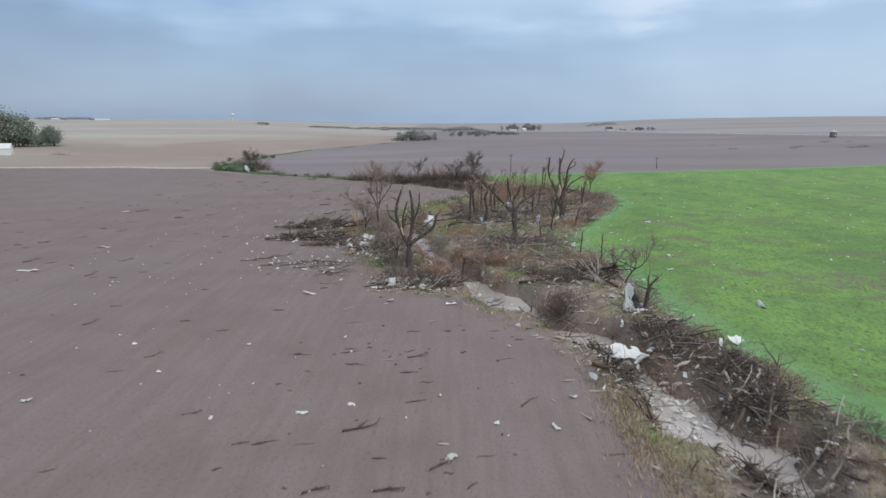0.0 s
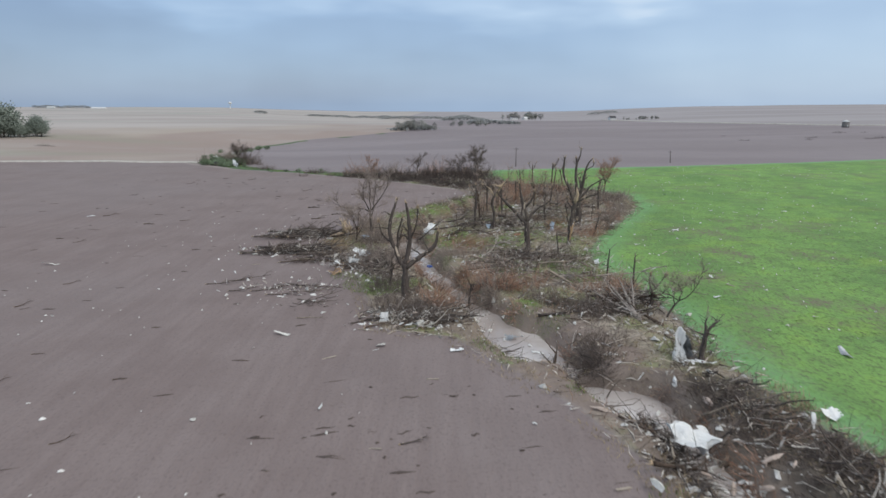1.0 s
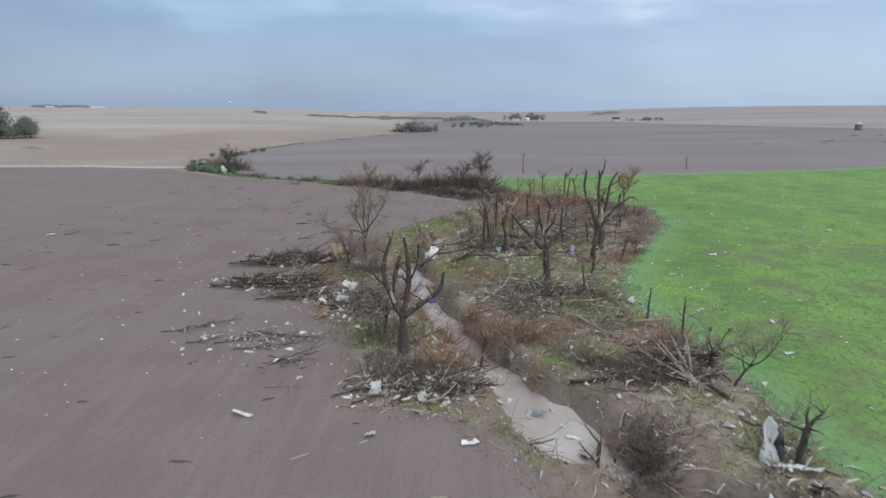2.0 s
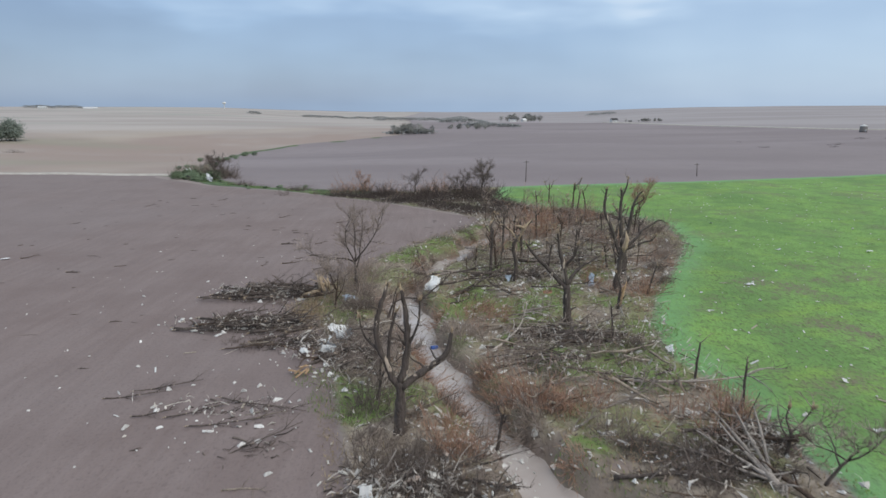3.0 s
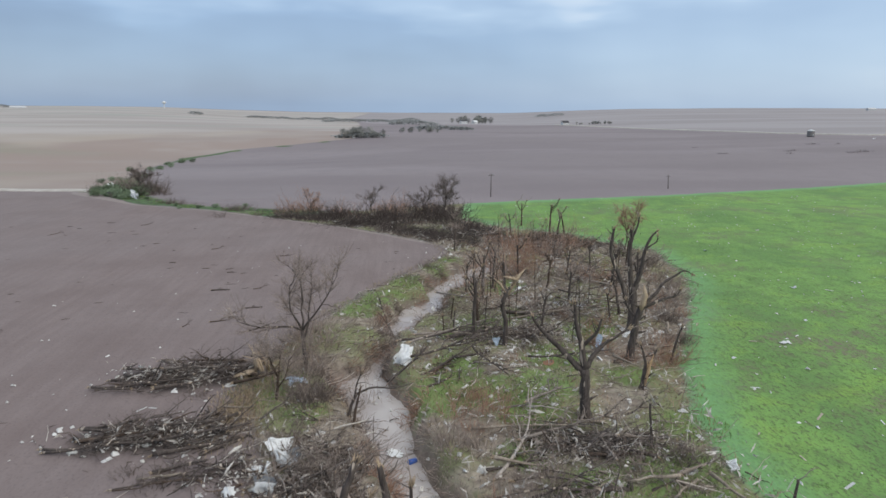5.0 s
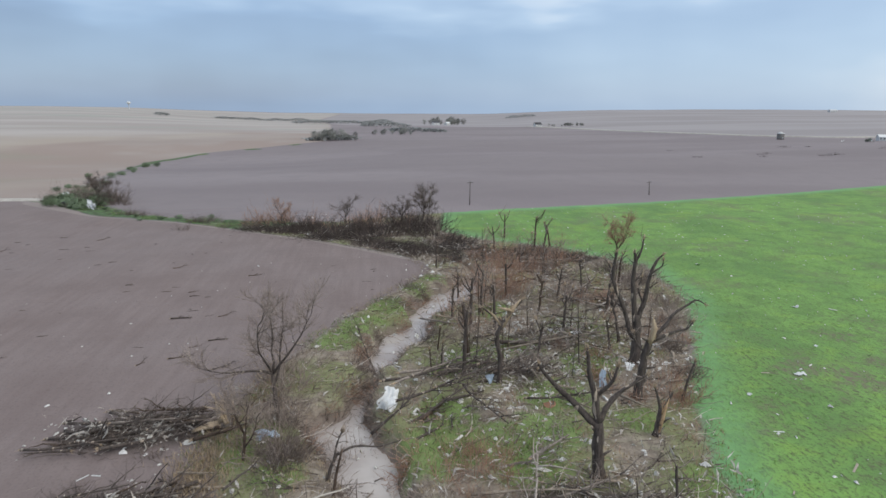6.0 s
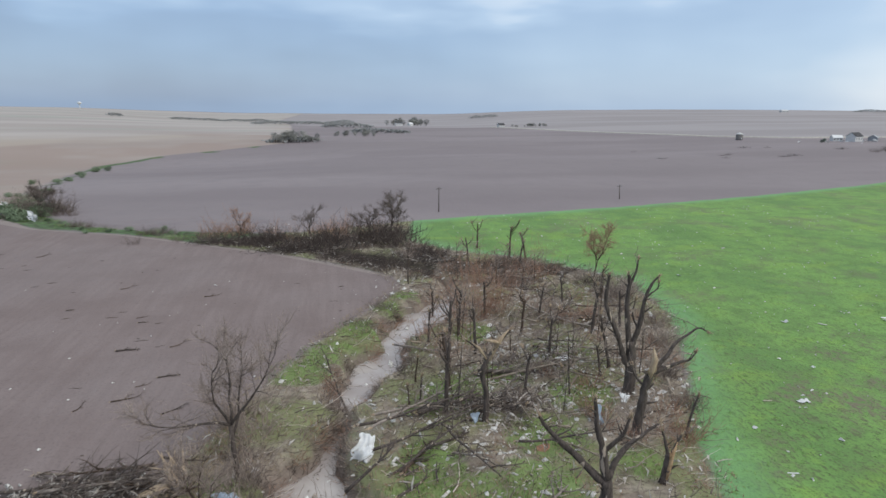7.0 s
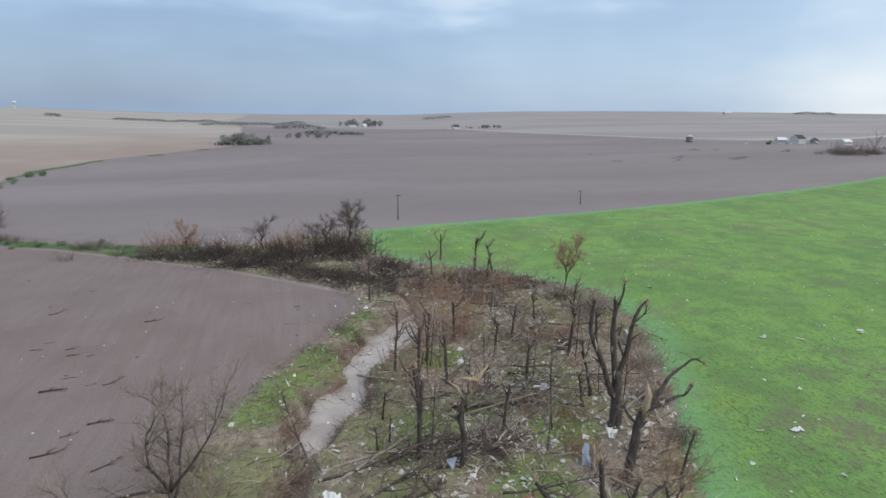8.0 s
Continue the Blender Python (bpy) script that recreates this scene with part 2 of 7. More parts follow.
TWIG = speckled("bare_twigs", (0.250, 0.192, 0.160), (0.54, 0.450, 0.385), 0.5, 0.95, turn_by="island")
TWIG_RED = speckled("red_twigs", (0.325, 0.185, 0.124), (0.58, 0.370, 0.268), 0.5, 0.95, turn_by="island")
TWIG_WET = speckled("wet_twigs", (0.068, 0.053, 0.046), (0.195, 0.153, 0.132), 0.5, 0.9, turn_by="island")
TWIG_DARK = speckled("dark_twigs", (0.122, 0.097, 0.084), (0.30, 0.242, 0.208), 0.5, 0.95, turn_by="island")
GRASS = speckled("new_grass", (0.135, 0.195, 0.065), (0.235, 0.345, 0.095), 0.12, 0.9, grain=9, turn_by="island")
GRASS_DEAD = speckled("dead_grass", (0.22, 0.165, 0.098), (0.46, 0.37, 0.235), 0.15, 0.95, grain=9, turn_by="island")
STRAW_PALE = speckled("straw_grass", (0.33, 0.25, 0.16), (0.60, 0.47, 0.32), 0.15, 0.95, grain=9, turn_by="island")
# grove green lightened: distance haze is put into the colour
LEAF = speckled("leaves", (0.195, 0.228, 0.190), (0.285, 0.325, 0.270), 0.25, 0.8, turn_by="island")
LEAF_FRESH = speckled("fresh_leaves", (0.15, 0.198, 0.120), (0.26, 0.34, 0.205), 0.25, 0.8, turn_by="island")
# grey of budding leaves, lifted further with painted haze
LEAF_GREY = speckled("budding_leaves_hazed", (0.255, 0.26, 0.235), (0.38, 0.38, 0.345), 0.25, 0.98, spec=0.05, turn_by="island", vary=0.15)
METAL_WHITE = speckled("white_painted_steel", (0.70, 0.70, 0.68), (0.86, 0.86, 0.84), 1.2, 0.45, 0.0, 0.5, depth=0.01)
METAL_GREY = speckled("galvanised_steel", (0.28, 0.29, 0.30), (0.55, 0.57, 0.59), 1.5, 0.42, 0.55, 0.5, depth=0.01)
TARP_DARK = speckled("dark_grey_sheet", (0.11, 0.115, 0.12), (0.27, 0.275, 0.28), 1.2, 0.5, 0.0, 0.5, depth=0.01)
METAL_BLUE = speckled("pale_blue_steel", (0.36, 0.46, 0.58), (0.58, 0.68, 0.78), 1.2, 0.45, 0.0, 0.5, depth=0.01)
PLASTIC_BLUE = speckled("blue_plastic", (0.03, 0.09, 0.36), (0.06, 0.16, 0.55), 2, 0.4, 0, 0.5, depth=0.005)
FOAM = speckled("foam_board", (0.55, 0.52, 0.46), (0.82, 0.80, 0.75), 1.5, 0.9, depth=0.02)
FOAM_PINK = speckled("pink_insulation", (0.46, 0.36, 0.30), (0.66, 0.55, 0.47), 2.0, 0.95, depth=0.04)
FOAM_RED = speckled("orange_insulation", (0.40, 0.20, 0.125), (0.58, 0.36, 0.25), 2.0, 0.95, depth=0.04)
LUMBER = speckled("lumber", (0.34, 0.28, 0.22), (0.58, 0.51, 0.42), 1.6, 0.8, depth=0.01, stretch=(0.4, 3, 3))
SIDING = speckled("white_siding", (0.62, 0.62, 0.60), (0.80, 0.80, 0.78), 0.3, 0.6, depth=0.01)
ROOF_DARK = speckled("dark_shingles", (0.06, 0.06, 0.065), (0.14, 0.135, 0.135), 0.5, 0.9, depth=0.02)
GLASS_DARK = speckled("window_glass", (0.02, 0.025, 0.03), (0.05, 0.055, 0.06), 0.5, 0.1, 0, 0.5, depth=0.002)
GRAVEL = speckled("pale_gravel", (0.38, 0.345, 0.30), (0.58, 0.54, 0.49), 0.3, 0.95, depth=0.03)
POLE_WOOD = speckled("creosoted_pole", (0.10, 0.085, 0.072), (0.19, 0.16, 0.135), 1.0, 0.85, depth=0.02)

# ---- the lie of the land ----
CREEK = [(48, -120), (40, -40), (34, 10), (29, 36), (27.2, 45.5), (25.0, 49.5), (23.9, 57), (22.0, 63.5), (20.8, 70), (17.6, 74.3), (12.6, 78), (11.6, 84), (9.3, 91),
         (6.3, 98.5), (2.0, 109.5), (-1.2, 118), (-4.5, 131.5), (-7, 140), (-5, 147), (-1.5, 158), (1.5, 168), (7.2, 180),
         (13.5, 189.5), (17, 200), (14, 211), (5, 222), (-8, 232), (-22, 240), (-40, 252), (-60, 266), (-82, 276),
         (-100, 290), (-110, 312), (-129, 390), (-154, 480), (-164, 548)]
LEFT_EDGE = [(26, -120), (22, -20), (20.5, 20), (19.6, 37), (18.3, 45), (18.5, 55), (13.7, 66.6), (5.8, 79.2), (3, 83.5), (-5.8, 86),
             (-10, 102), (-12.8, 114), (-18, 130), (-19.6, 141), (-14, 157), (-7, 172.5), (1.9, 187), (8, 199),
             (6.5, 207), (-1.4, 216), (-17.3, 229), (-37.5, 243), (-58, 256.5), (-71, 261), (-84, 267), (-98, 283), (-108, 296)]
RIGHT_EDGE = [(64, -120), (48, -20), (40, 30), (36.7, 50.5), (33.3, 63), (31, 76), (30.5, 90), (28.6, 105), (26, 118), (27.7, 127), (32, 138),
              (38, 151), (44, 163), (50, 176), (52.5, 198), (44, 208.5), (38, 217), (24, 226), (13, 239), (16, 254), (19, 267)]
GREEN_FAR = [(44, 273), (85, 282), (137, 297), (212, 323), (304, 358), (430, 400), (900, 520), (1500, 650)]
FIELD_POLY = LEFT_EDGE + [(-134, 301), (-184, 305), (-213, 302), (-420, 290), (-1500, 240), (-1500, -800), (26, -800)]
GREEN_POLY = RIGHT_EDGE + GREEN_FAR + [(1500, -800), (64, -800)]
TAN_POLY = [(-114, 302), (-114, 316), (-132, 390), (-158, 480), (-168, 550), (-140, 612), (-96, 645), (-50, 690), (-45, 735), (-80, 1300), (-200, 2600),
            (-200, 4600), (-4600, 4600), (-4600, 300), (-1500, 244), (-420, 294), (-213, 306), (-184, 309), (-134, 305)]
PAST_POLY = [(-70, 1290), (40, 1240), (150, 1200), (262, 1130), (300, 1010), (345, 800), (388, 690), (440, 640), (560, 640), (760, 720), (1500, 1000), (4600, 2000), (4600, 4600), (-200, 4600), (-200, 2600)]
# outline of the far stubble that takes the painted haze
PALE_POLY = [(-4600, 700), (-1200, 640), (-560, 660), (-300, 780), (-60, 820), (-60, 1300), (-200, 4600), (-4600, 4600)]
ARM_POLY = [(19, 267), (5, 258), (-20, 252), (-45, 260), (-70, 271), (-92, 290), (-104, 318), (-126, 390), (-150, 480), (-160, 548), (-134, 604), (-92, 636), (-47, 682),
            (-50, 690), (-96, 645), (-140, 612), (-168, 550), (-158, 480), (-132, 390), (-116, 316), (-118, 304), (-116, 294), (-84, 267), (-58, 256.5), (-17.3, 229), (6.5, 207), (30, 220), (13, 239)]


def to_line(x, y, line):
    """Distance of the places x, y from an open line of points."""
    best = np.full(np.shape(x), 1e9)
    for (ax, ay), (bx, by) in zip(line, line[1:]):
        dx, dy = bx - ax, by - ay
        f = np.clip(((x - ax) * dx + (y - ay) * dy) / (dx * dx + dy * dy), 0, 1)
        best = np.minimum(best, np.hypot(x - ax - f * dx, y - ay - f * dy))
    return best


def inside(x, y, poly):
    """Distance from the outline of a polygon, positive inside it."""
    odd = np.zeros(np.shape(x), bool)
    for (ax, ay), (bx, by) in zip(poly, poly[1:] + poly[:1]):
        if ay != by:
            odd ^= ((ay > y) != (by > y)) & (x < (bx - ax) * (y - ay) / (by - ay) + ax)
    d = to_line(x, y, poly + poly[:1])
    return np.where(odd, d, -d)


def ease(v, a, b):
    f = np.clip((v - a) / (b - a), 0, 1)
    return f * f * (3 - 2 * f)


def waves(x, y, size, seed):
    """Smooth rolling noise of about that wavelength, from -1 to 1."""
    rng = np.random.RandomState(seed)
    out = 0
    for _ in range(7):
        a, p, s = rng.uniform(0, math.tau), rng.uniform(0, math.tau), size * rng.uniform(0.6, 1.6)
        out = out + np.sin((x * math.cos(a) + y * math.sin(a)) * math.tau / s + p)
    return out / 4


def swell(x, y, cx, cy, rx, ry):
    return np.exp(-((x - cx) / rx) ** 2 - ((y - cy) / ry) ** 2)


def from_water(x, y):
    """Distance from the water's edge; the creek runs wide in pools and narrow between them."""
    half = np.interp(y, [42, 46, 50, 54, 58, 61, 64, 67, 71, 74, 76.3, 79, 84, 90, 94, 98, 101, 113, 121, 125, 128, 134, 140, 144, 152, 157, 163, 168, 172, 178, 187, 192, 197, 208, 212, 216, 230],
                     [1.2, 3.0, 2.5, 2.2, 1.2, 0.2, 0.6, 2.4, 3.1, 2.0, -0.9, 2.5, 3.6, 3.0, 1.6, 1.7, 1.6, 2.3, 1.9, 1.2, 2.3, 3.2, 2.6, 0.3, 0.2, 2.1, 3.1, 2.7, 1.5, 2.9, 3.5, 1.9, 0.1, 0.2, 1.9, 0.1, 0.1])
    return to_line(x, y, CREEK) - half + 0.7 * waves(x, y, 13, 11) + 0.6 * waves(x, y, 5, 12)


def height(x, y):
    """The ground's height at x, y."""
    x, y = np.asarray(x, float), np.asarray(y, float)
    far = ease(np.hypot(x, y - 120), 160, 500)
    out = 0.12 * waves(x, y, 40, 3) + far * 1.2 * waves(x, y, 420, 5)
    out = out - 9.5 * swell(x, y, -150, 530, 170, 125)
    r = np.hypot(x, y)
    turn = np.degrees(np.arctan2(x, np.maximum(y, 1)))
    out = out + 26 * ease(r, 500, 3400) * ease(turn, 8, 34) + 6 * ease(r, 350, 700) * ease(turn, 15, 40) * (1 - ease(r, 900, 2200))
    out = out - 24 * ease(r, 700, 2800) * ease(turn, -22, -6) * (1 - ease(turn, 8, 20)) + 8 * ease(r, 800, 3000) * (1 - ease(turn, -26, -12))
    bank = 1 - ease(from_water(x, y), -0.9, 1.9 + 1.2 * ease(x, 10, 22) * (1 - ease(y, 95, 110)))
    out = out - 3.0 * bank * (1 - ease(y, 330, 420))
    rough = np.minimum(inside(x, y, RIGHT_EDGE + LEFT_EDGE[::-1]), 6) / 6
    rough = np.clip(rough, 0, 1) * (1 - 0.6 * bank)
    out = out + rough * (0.30 * waves(x, y, 9, 21) + 0.14 * waves(x, y, 3.2, 22) + 0.1 * waves(x, y, 1.7, 23))
    return out


WATER = -2.25


def mud(x, y):
    """How far a place lies from bare mud: the banks downstream are scoured wide."""
    return from_water(x, y) - np.interp(y, [40, 60, 90, 99], [2.2, 4.5, 5.0, 0.9]) + 0.8 * waves(x, y, 7, 61)

# where new grass stands: x, y, reach
LUSH = [(-9, 104, 4.5), (-13, 109, 3), (-17, 137, 4), (-12, 129, 3), (7.2, 82, 2.4), (15.6, 71, 2.2), (9, 78, 2), (18.6, 50, 2.6), (18.4, 46, 2.4), (17.6, 54, 1.6), (-7.6, 101.5, 3), (1.5, 131.5, 5), (4, 135, 3), (-9, 162, 4.5), (-5, 168, 5), (0, 177, 5), (5, 186, 4),
        (8, 193, 3), (7, 133, 5), (11, 128, 4), (14, 134, 5), (4, 139, 4), (17, 142, 5), (10, 154, 5), (16, 158, 5), (24, 151, 5), (22, 110, 5), (13, 112, 4),
        (9, 120, 3), (14, 115.5, 3.5), (18.5, 112, 4), (24, 117, 3), (24.3, 136, 3), (-18, 133, 3.5), (-4, 106, 2.5), (12, 95, 3), (15, 90, 2.5)]
LUSH += [(20, 118, 4), (26, 124, 4), (12, 246, 4), (-42, 250, 4), (-52, 258, 4), (-66, 264, 4), (-78, 272, 4), (-90, 282, 4), (16, 172, 4), (27, 163, 4), (5, 150, 3), (2, 243, 4)]


# near-black ground: wet flattened brush on the bank, beneath wood piles, painted shade at the bend
MAT_AND_SHADE = [(30, 57, 4), (29, 62, 4), (28, 67, 3.5), (30.5, 51.5, 3.5), (33, 54, 3), (27, 72, 2.5), (29, 45, 3), (34.5, 48, 3), (32.5, 45, 2.5), (37, 45, 3), (31, 63, 4), (32, 67, 3), (30, 71, 3), (33.5, 60, 3), (22, 93, 4.5), (17, 95, 3), (26, 39, 4), (-27, 138, 6), (-32, 138, 4), (-22, 137.5, 4), (-24, 125, 5), (-30, 124.5, 4),
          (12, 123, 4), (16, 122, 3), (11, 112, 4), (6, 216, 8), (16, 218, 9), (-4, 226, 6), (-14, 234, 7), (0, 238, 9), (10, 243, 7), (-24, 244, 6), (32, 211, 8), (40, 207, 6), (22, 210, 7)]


def mat_and_shade(x, y):
    return spread(x, y, MAT_AND_SHADE)


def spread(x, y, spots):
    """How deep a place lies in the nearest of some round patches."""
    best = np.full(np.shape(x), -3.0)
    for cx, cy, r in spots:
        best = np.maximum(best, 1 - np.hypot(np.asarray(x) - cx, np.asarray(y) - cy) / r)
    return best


def lush(x, y):
    return spread(x, y, LUSH)


HX, HY, HC = np.arange(-125, 190, 0.7), np.arange(20, 330, 0.7), 0.7
HEIGHTS = height(*np.meshgrid(HX, HY)).tolist()


def hz(x, y):
    """The ground's height at one place, quickly."""
    u, v = (x + 125) / HC, (y - 20) / HC
    i, j = int(u), int(v)
    if u < 0 or v < 0 or i >= len(HX) - 1 or j >= len(HY) - 1:
        return float(height(x, y))
    u, v = u - i, v - j
    a, b = HEIGHTS[j], HEIGHTS[j + 1]
    return (a[i] * (1 - u) + a[i + 1] * u) * (1 - v) + (b[i] * (1 - u) + b[i + 1] * u) * v


def spots_in(rng, count, box, poly, margin):
    """Random places in a box (x, x, y, y) that lie inside a polygon by some margin."""
    p = np.array([(rng.uniform(box[0], box[1]), rng.uniform(box[2], box[3])) for _ in range(count)])
    return p[inside(p[:, 0], p[:, 1], poly) > margin].tolist()


# ---- ground and water ----
def steps(a, b, fine, low, high):
    """Grid lines: fine between a and b, ever wider out to low and high."""
    mid = list(np.arange(a, b, fine))
    left, right, s = [], [], fine
    v = a
    while v > low:
        s = min(s * 1.08, 95)
        v -= s
        left.append(max(v, low))
    v, s = mid[-1], fine
    while v < high:
        s = min(s * 1.08, 95)
        v += s
        right.append(min(v, high))
    return np.array(left[::-1] + mid + right)


def make_mesh(name, verts, faces, material, smooth=True):
    me = bpy.data.meshes.new(name)
    me.from_pydata(verts, [], faces)
    me.materials.append(material)
    if smooth:
        me.polygons.foreach_set("use_smooth", np.ones(len(me.polygons), bool))
    me.update()
    return me


def ground():
    xs, ys = steps(-24, 58, 0.8, -4600, 4600), steps(28, 272, 0.8, -900, 4700)
    gx, gy = np.meshgrid(xs, ys)
    x, y = gx.ravel(), gy.ravel()
    z = height(x, y)
    near = np.hypot(x - 15, y - 120) < 200
    z = z + np.where(near, 0.05 * waves(x, y, 2.3, 31), 0)
    w, h = len(xs), len(ys)
    i = (np.arange(h - 1)[:, None] * w + np.arange(w - 1)).ravel()
    faces = np.stack([i, i + 1, i + w + 1, i + w], 1)
    me = make_mesh("ground", np.stack([x, y, z], 1), faces.tolist(), GROUND)
    for name, v in (("field", inside(x, y, FIELD_POLY)), ("green", inside(x, y, GREEN_POLY)), ("tan", inside(x, y, TAN_POLY)), ("arm", inside(x, y, ARM_POLY)),
                    ("lush", lush(x, y)), ("strip", inside(x, y, RIGHT_EDGE + LEFT_EDGE[:22][::-1])), ("creek", mud(x, y)), ("mat", mat_and_shade(x, y)), ("past", inside(x, y, PAST_POLY)), ("sown", y + 0.2 * x), ("pale", inside(x, y, PALE_POLY))):
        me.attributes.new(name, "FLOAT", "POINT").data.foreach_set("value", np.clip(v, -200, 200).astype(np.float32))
    tagged(new("ground", me), "rolling farmland of tilled brown soil, green wheat and tan stubble", "ground", kind="structure")


def ribbon(name, line, half, lift, material, label, category, step=3.0):
    """A strip of some width along a line, laid on the ground (or level, where lift is a height)."""
    verts, faces, pts = [], [], []
    for (ax, ay), (bx, by) in zip(line, line[1:]):
        k = max(1, int(math.hypot(bx - ax, by - ay) / step))
        pts += [(ax + (bx - ax) * j / k, ay + (by - ay) * j / k) for j in range(k)]
    pts.append(line[-1])
    for j, (px, py) in enumerate(pts):
        qx, qy = pts[min(j + 1, len(pts) - 1)]
        rx, ry = pts[max(j - 1, 0)]
        d = Vector((qx - rx, qy - ry)).normalized()
        for s in (-1.15, -1, -0.33, 0.33, 1, 1.15):
            vx, vy = px - d.y * half * s, py + d.x * half * s
            verts.append((vx, vy, lift(vx, vy) - (1.5 if abs(s) > 1 else 0)))
        if j:
            for k in range(5):
                a = (j - 1) * 6 + k
                faces.append((a, a + 1, a + 7, a + 6))
    return tagged(new(name, make_mesh(name, verts, faces, material)), label, category, kind="structure")


ground()
ribbon("creek_water", [p for p in CREEK if -100 < p[1] < 285], 7.0, lambda x, y: WATER, WATERY, "shallow muddy creek water reflecting a grey sky", "water")
ribbon("gravel_road", [(262, 1130), (300, 1010), (345, 800), (388, 690), (440, 640), (560, 640), (760, 720), (1500, 1000)], 5.0, lambda x, y: float(height(x, y)) + 0.9, GRAVEL, "pale gravel farm road across the fields", "road", 12)
ribbon("farm_track", [(-113, 301), (-134, 303), (-184, 307), (-213, 304), (-420, 292), (-900, 268)], 2.6, lambda x, y: float(height(x, y)) + 0.35, GRAVEL, "pale gravel track along the edge of the stubble", "track", 6)


# ---- a kit for branches, sheets and boxes ----
class Shape:
    """Vertices and faces gathered for one mesh."""

    def __init__(self):
        self.v, self.f = [], []

    def tube(self, pts, radii, sides=6, tip=True):
        """A tapered tube through the points."""
        base = len(self.v)
        pts = [Vector(p) for p in pts]
        ax = (pts[1] - pts[0]).normalized()
        side = ax.orthogonal().normalized()
        for i, p in enumerate(pts):
            d = (pts[min(i + 1, len(pts) - 1)] - pts[max(i - 1, 0)]).normalized()
            side = (side - d * side.dot(d)).normalized()
            up = d.cross(side)
            for k in range(sides):
                a = math.tau * k / sides
                self.v.append(tuple(p + (side * math.cos(a) + up * math.sin(a)) * radii[i]))
        for i in range(len(pts) - 1):
            for k in range(sides):
                a, b = base + i * sides + k, base + i * sides + (k + 1) % sides
                self.f.append((a, b, b + sides, a + sides))
        if tip:
            self.f.append(tuple(base + (len(pts) - 1) * sides + k for k in range(sides)))
            self.f.append(tuple(base + sides - 1 - k for k in range(sides)))

    def box(self, lo, hi):
        b = len(self.v)
        self.v += [(x, y, z) for z in (lo[2], hi[2]) for y in (lo[1], hi[1]) for x in (lo[0], hi[0])]
        for q in ((0, 2, 3, 1), (4, 5, 7, 6), (0, 1, 5, 4), (2, 6, 7, 3), (0, 4, 6, 2), (1, 3, 7, 5)):
            self.f.append(tuple(b + k for k in q))

    def quad(self, centre, a, b):
        k = len(self.v)
        c, a, b = Vector(centre), Vector(a), Vector(b)
        self.v += [tuple(c - a - b), tuple(c + a - b), tuple(c + a + b), tuple(c - a + b)]
        self.f.append((k, k + 1, k + 2, k + 3))

    def blade(self, foot, lean, width):
        k = len(self.v)
        p, l = Vector(foot), Vector(lean)
        s = Vector((-l.y, l.x, 0))
        s = (s.normalized() if s.length > 1e-6 else Vector((1, 0, 0))) * width
        self.v += [tuple(p - s), tuple(p + s), tuple(p + l)]
        self.f.append((k, k + 1, k + 2))

    def mesh(self, name, material, smooth=True):
        return make_mesh(name, self.v, self.f, material, smooth)


def part(name, shape, material, parent, label="", smooth=True, kind=""):
    """One mesh under a thing or under a part."""
    ob = new(name, shape if isinstance(shape, bpy.types.Mesh) else shape.mesh(name, material, smooth))
    ob.parent = parent
    return tagged(ob, label, kind=kind)


def thing(name, x, y, label, category, group="", turn=0.0, sink=0.0, kind=""):
    """An Empty on the ground, to be the top of a thing."""
    ob = new(name)
    ob.empty_display_size = 0.5
    ob.matrix_basis = pose(x, y, hz(x, y) - sink, 0, 0, turn)
    return tagged(ob, label, category, group, kind)


def on_ground(x, y, turn=0.0, scale=1.0, lift=0.0, tip=(0, 0)):
    """A pose on the ground, tipped as the ground there is."""
    z = hz(x, y)
    sx, sy = hz(x + 0.5, y) - hz(x - 0.5, y), hz(x, y + 0.5) - hz(x, y - 0.5)
    n = Vector((-sx, -sy, 1)).normalized()
    lean = Vector((0, 0, 1)).rotation_difference(n).to_matrix().to_4x4()
    return Matrix.Translation((x, y, z + lift)) @ lean @ pose(0, 0, 0, tip[0], tip[1], turn) @ Matrix.Scale(scale, 4)


def crooked(rng, start, way, length, segs, wild=0.25, lift=0.0):
    """Points of a bent branch."""
    p, d, out = Vector(start), Vector(way).normalized(), [Vector(start)]
    for _ in range(segs):
        d = (d + Vector((rng.gauss(0, wild), rng.gauss(0, wild), rng.gauss(0, wild) + lift))).normalized()
        p = p + d * (length / segs)
        out.append(p.copy())
    return out


def taper(r0, r1, n):
    return [r0 + (r1 - r0) * (i / n) for i in range(n + 1)]


def splinters(shape, at, way, r, rng, n=6):
    """A torn end: a sheaf of long pale spikes."""
    for _ in range(n):
        d = (Vector(way).normalized() + Vector((rng.gauss(0, 0.3), rng.gauss(0, 0.3), rng.gauss(0, 0.3)))).normalized()
        o = Vector(at) + Vector((rng.gauss(0, r * 0.4), rng.gauss(0, r * 0.4), rng.gauss(0, r * 0.3)))
        shape.tube([o - d * r * 0.5, o + d * r * rng.uniform(1.2, 3.2)], [r * 0.3, r * 0.05], 4)


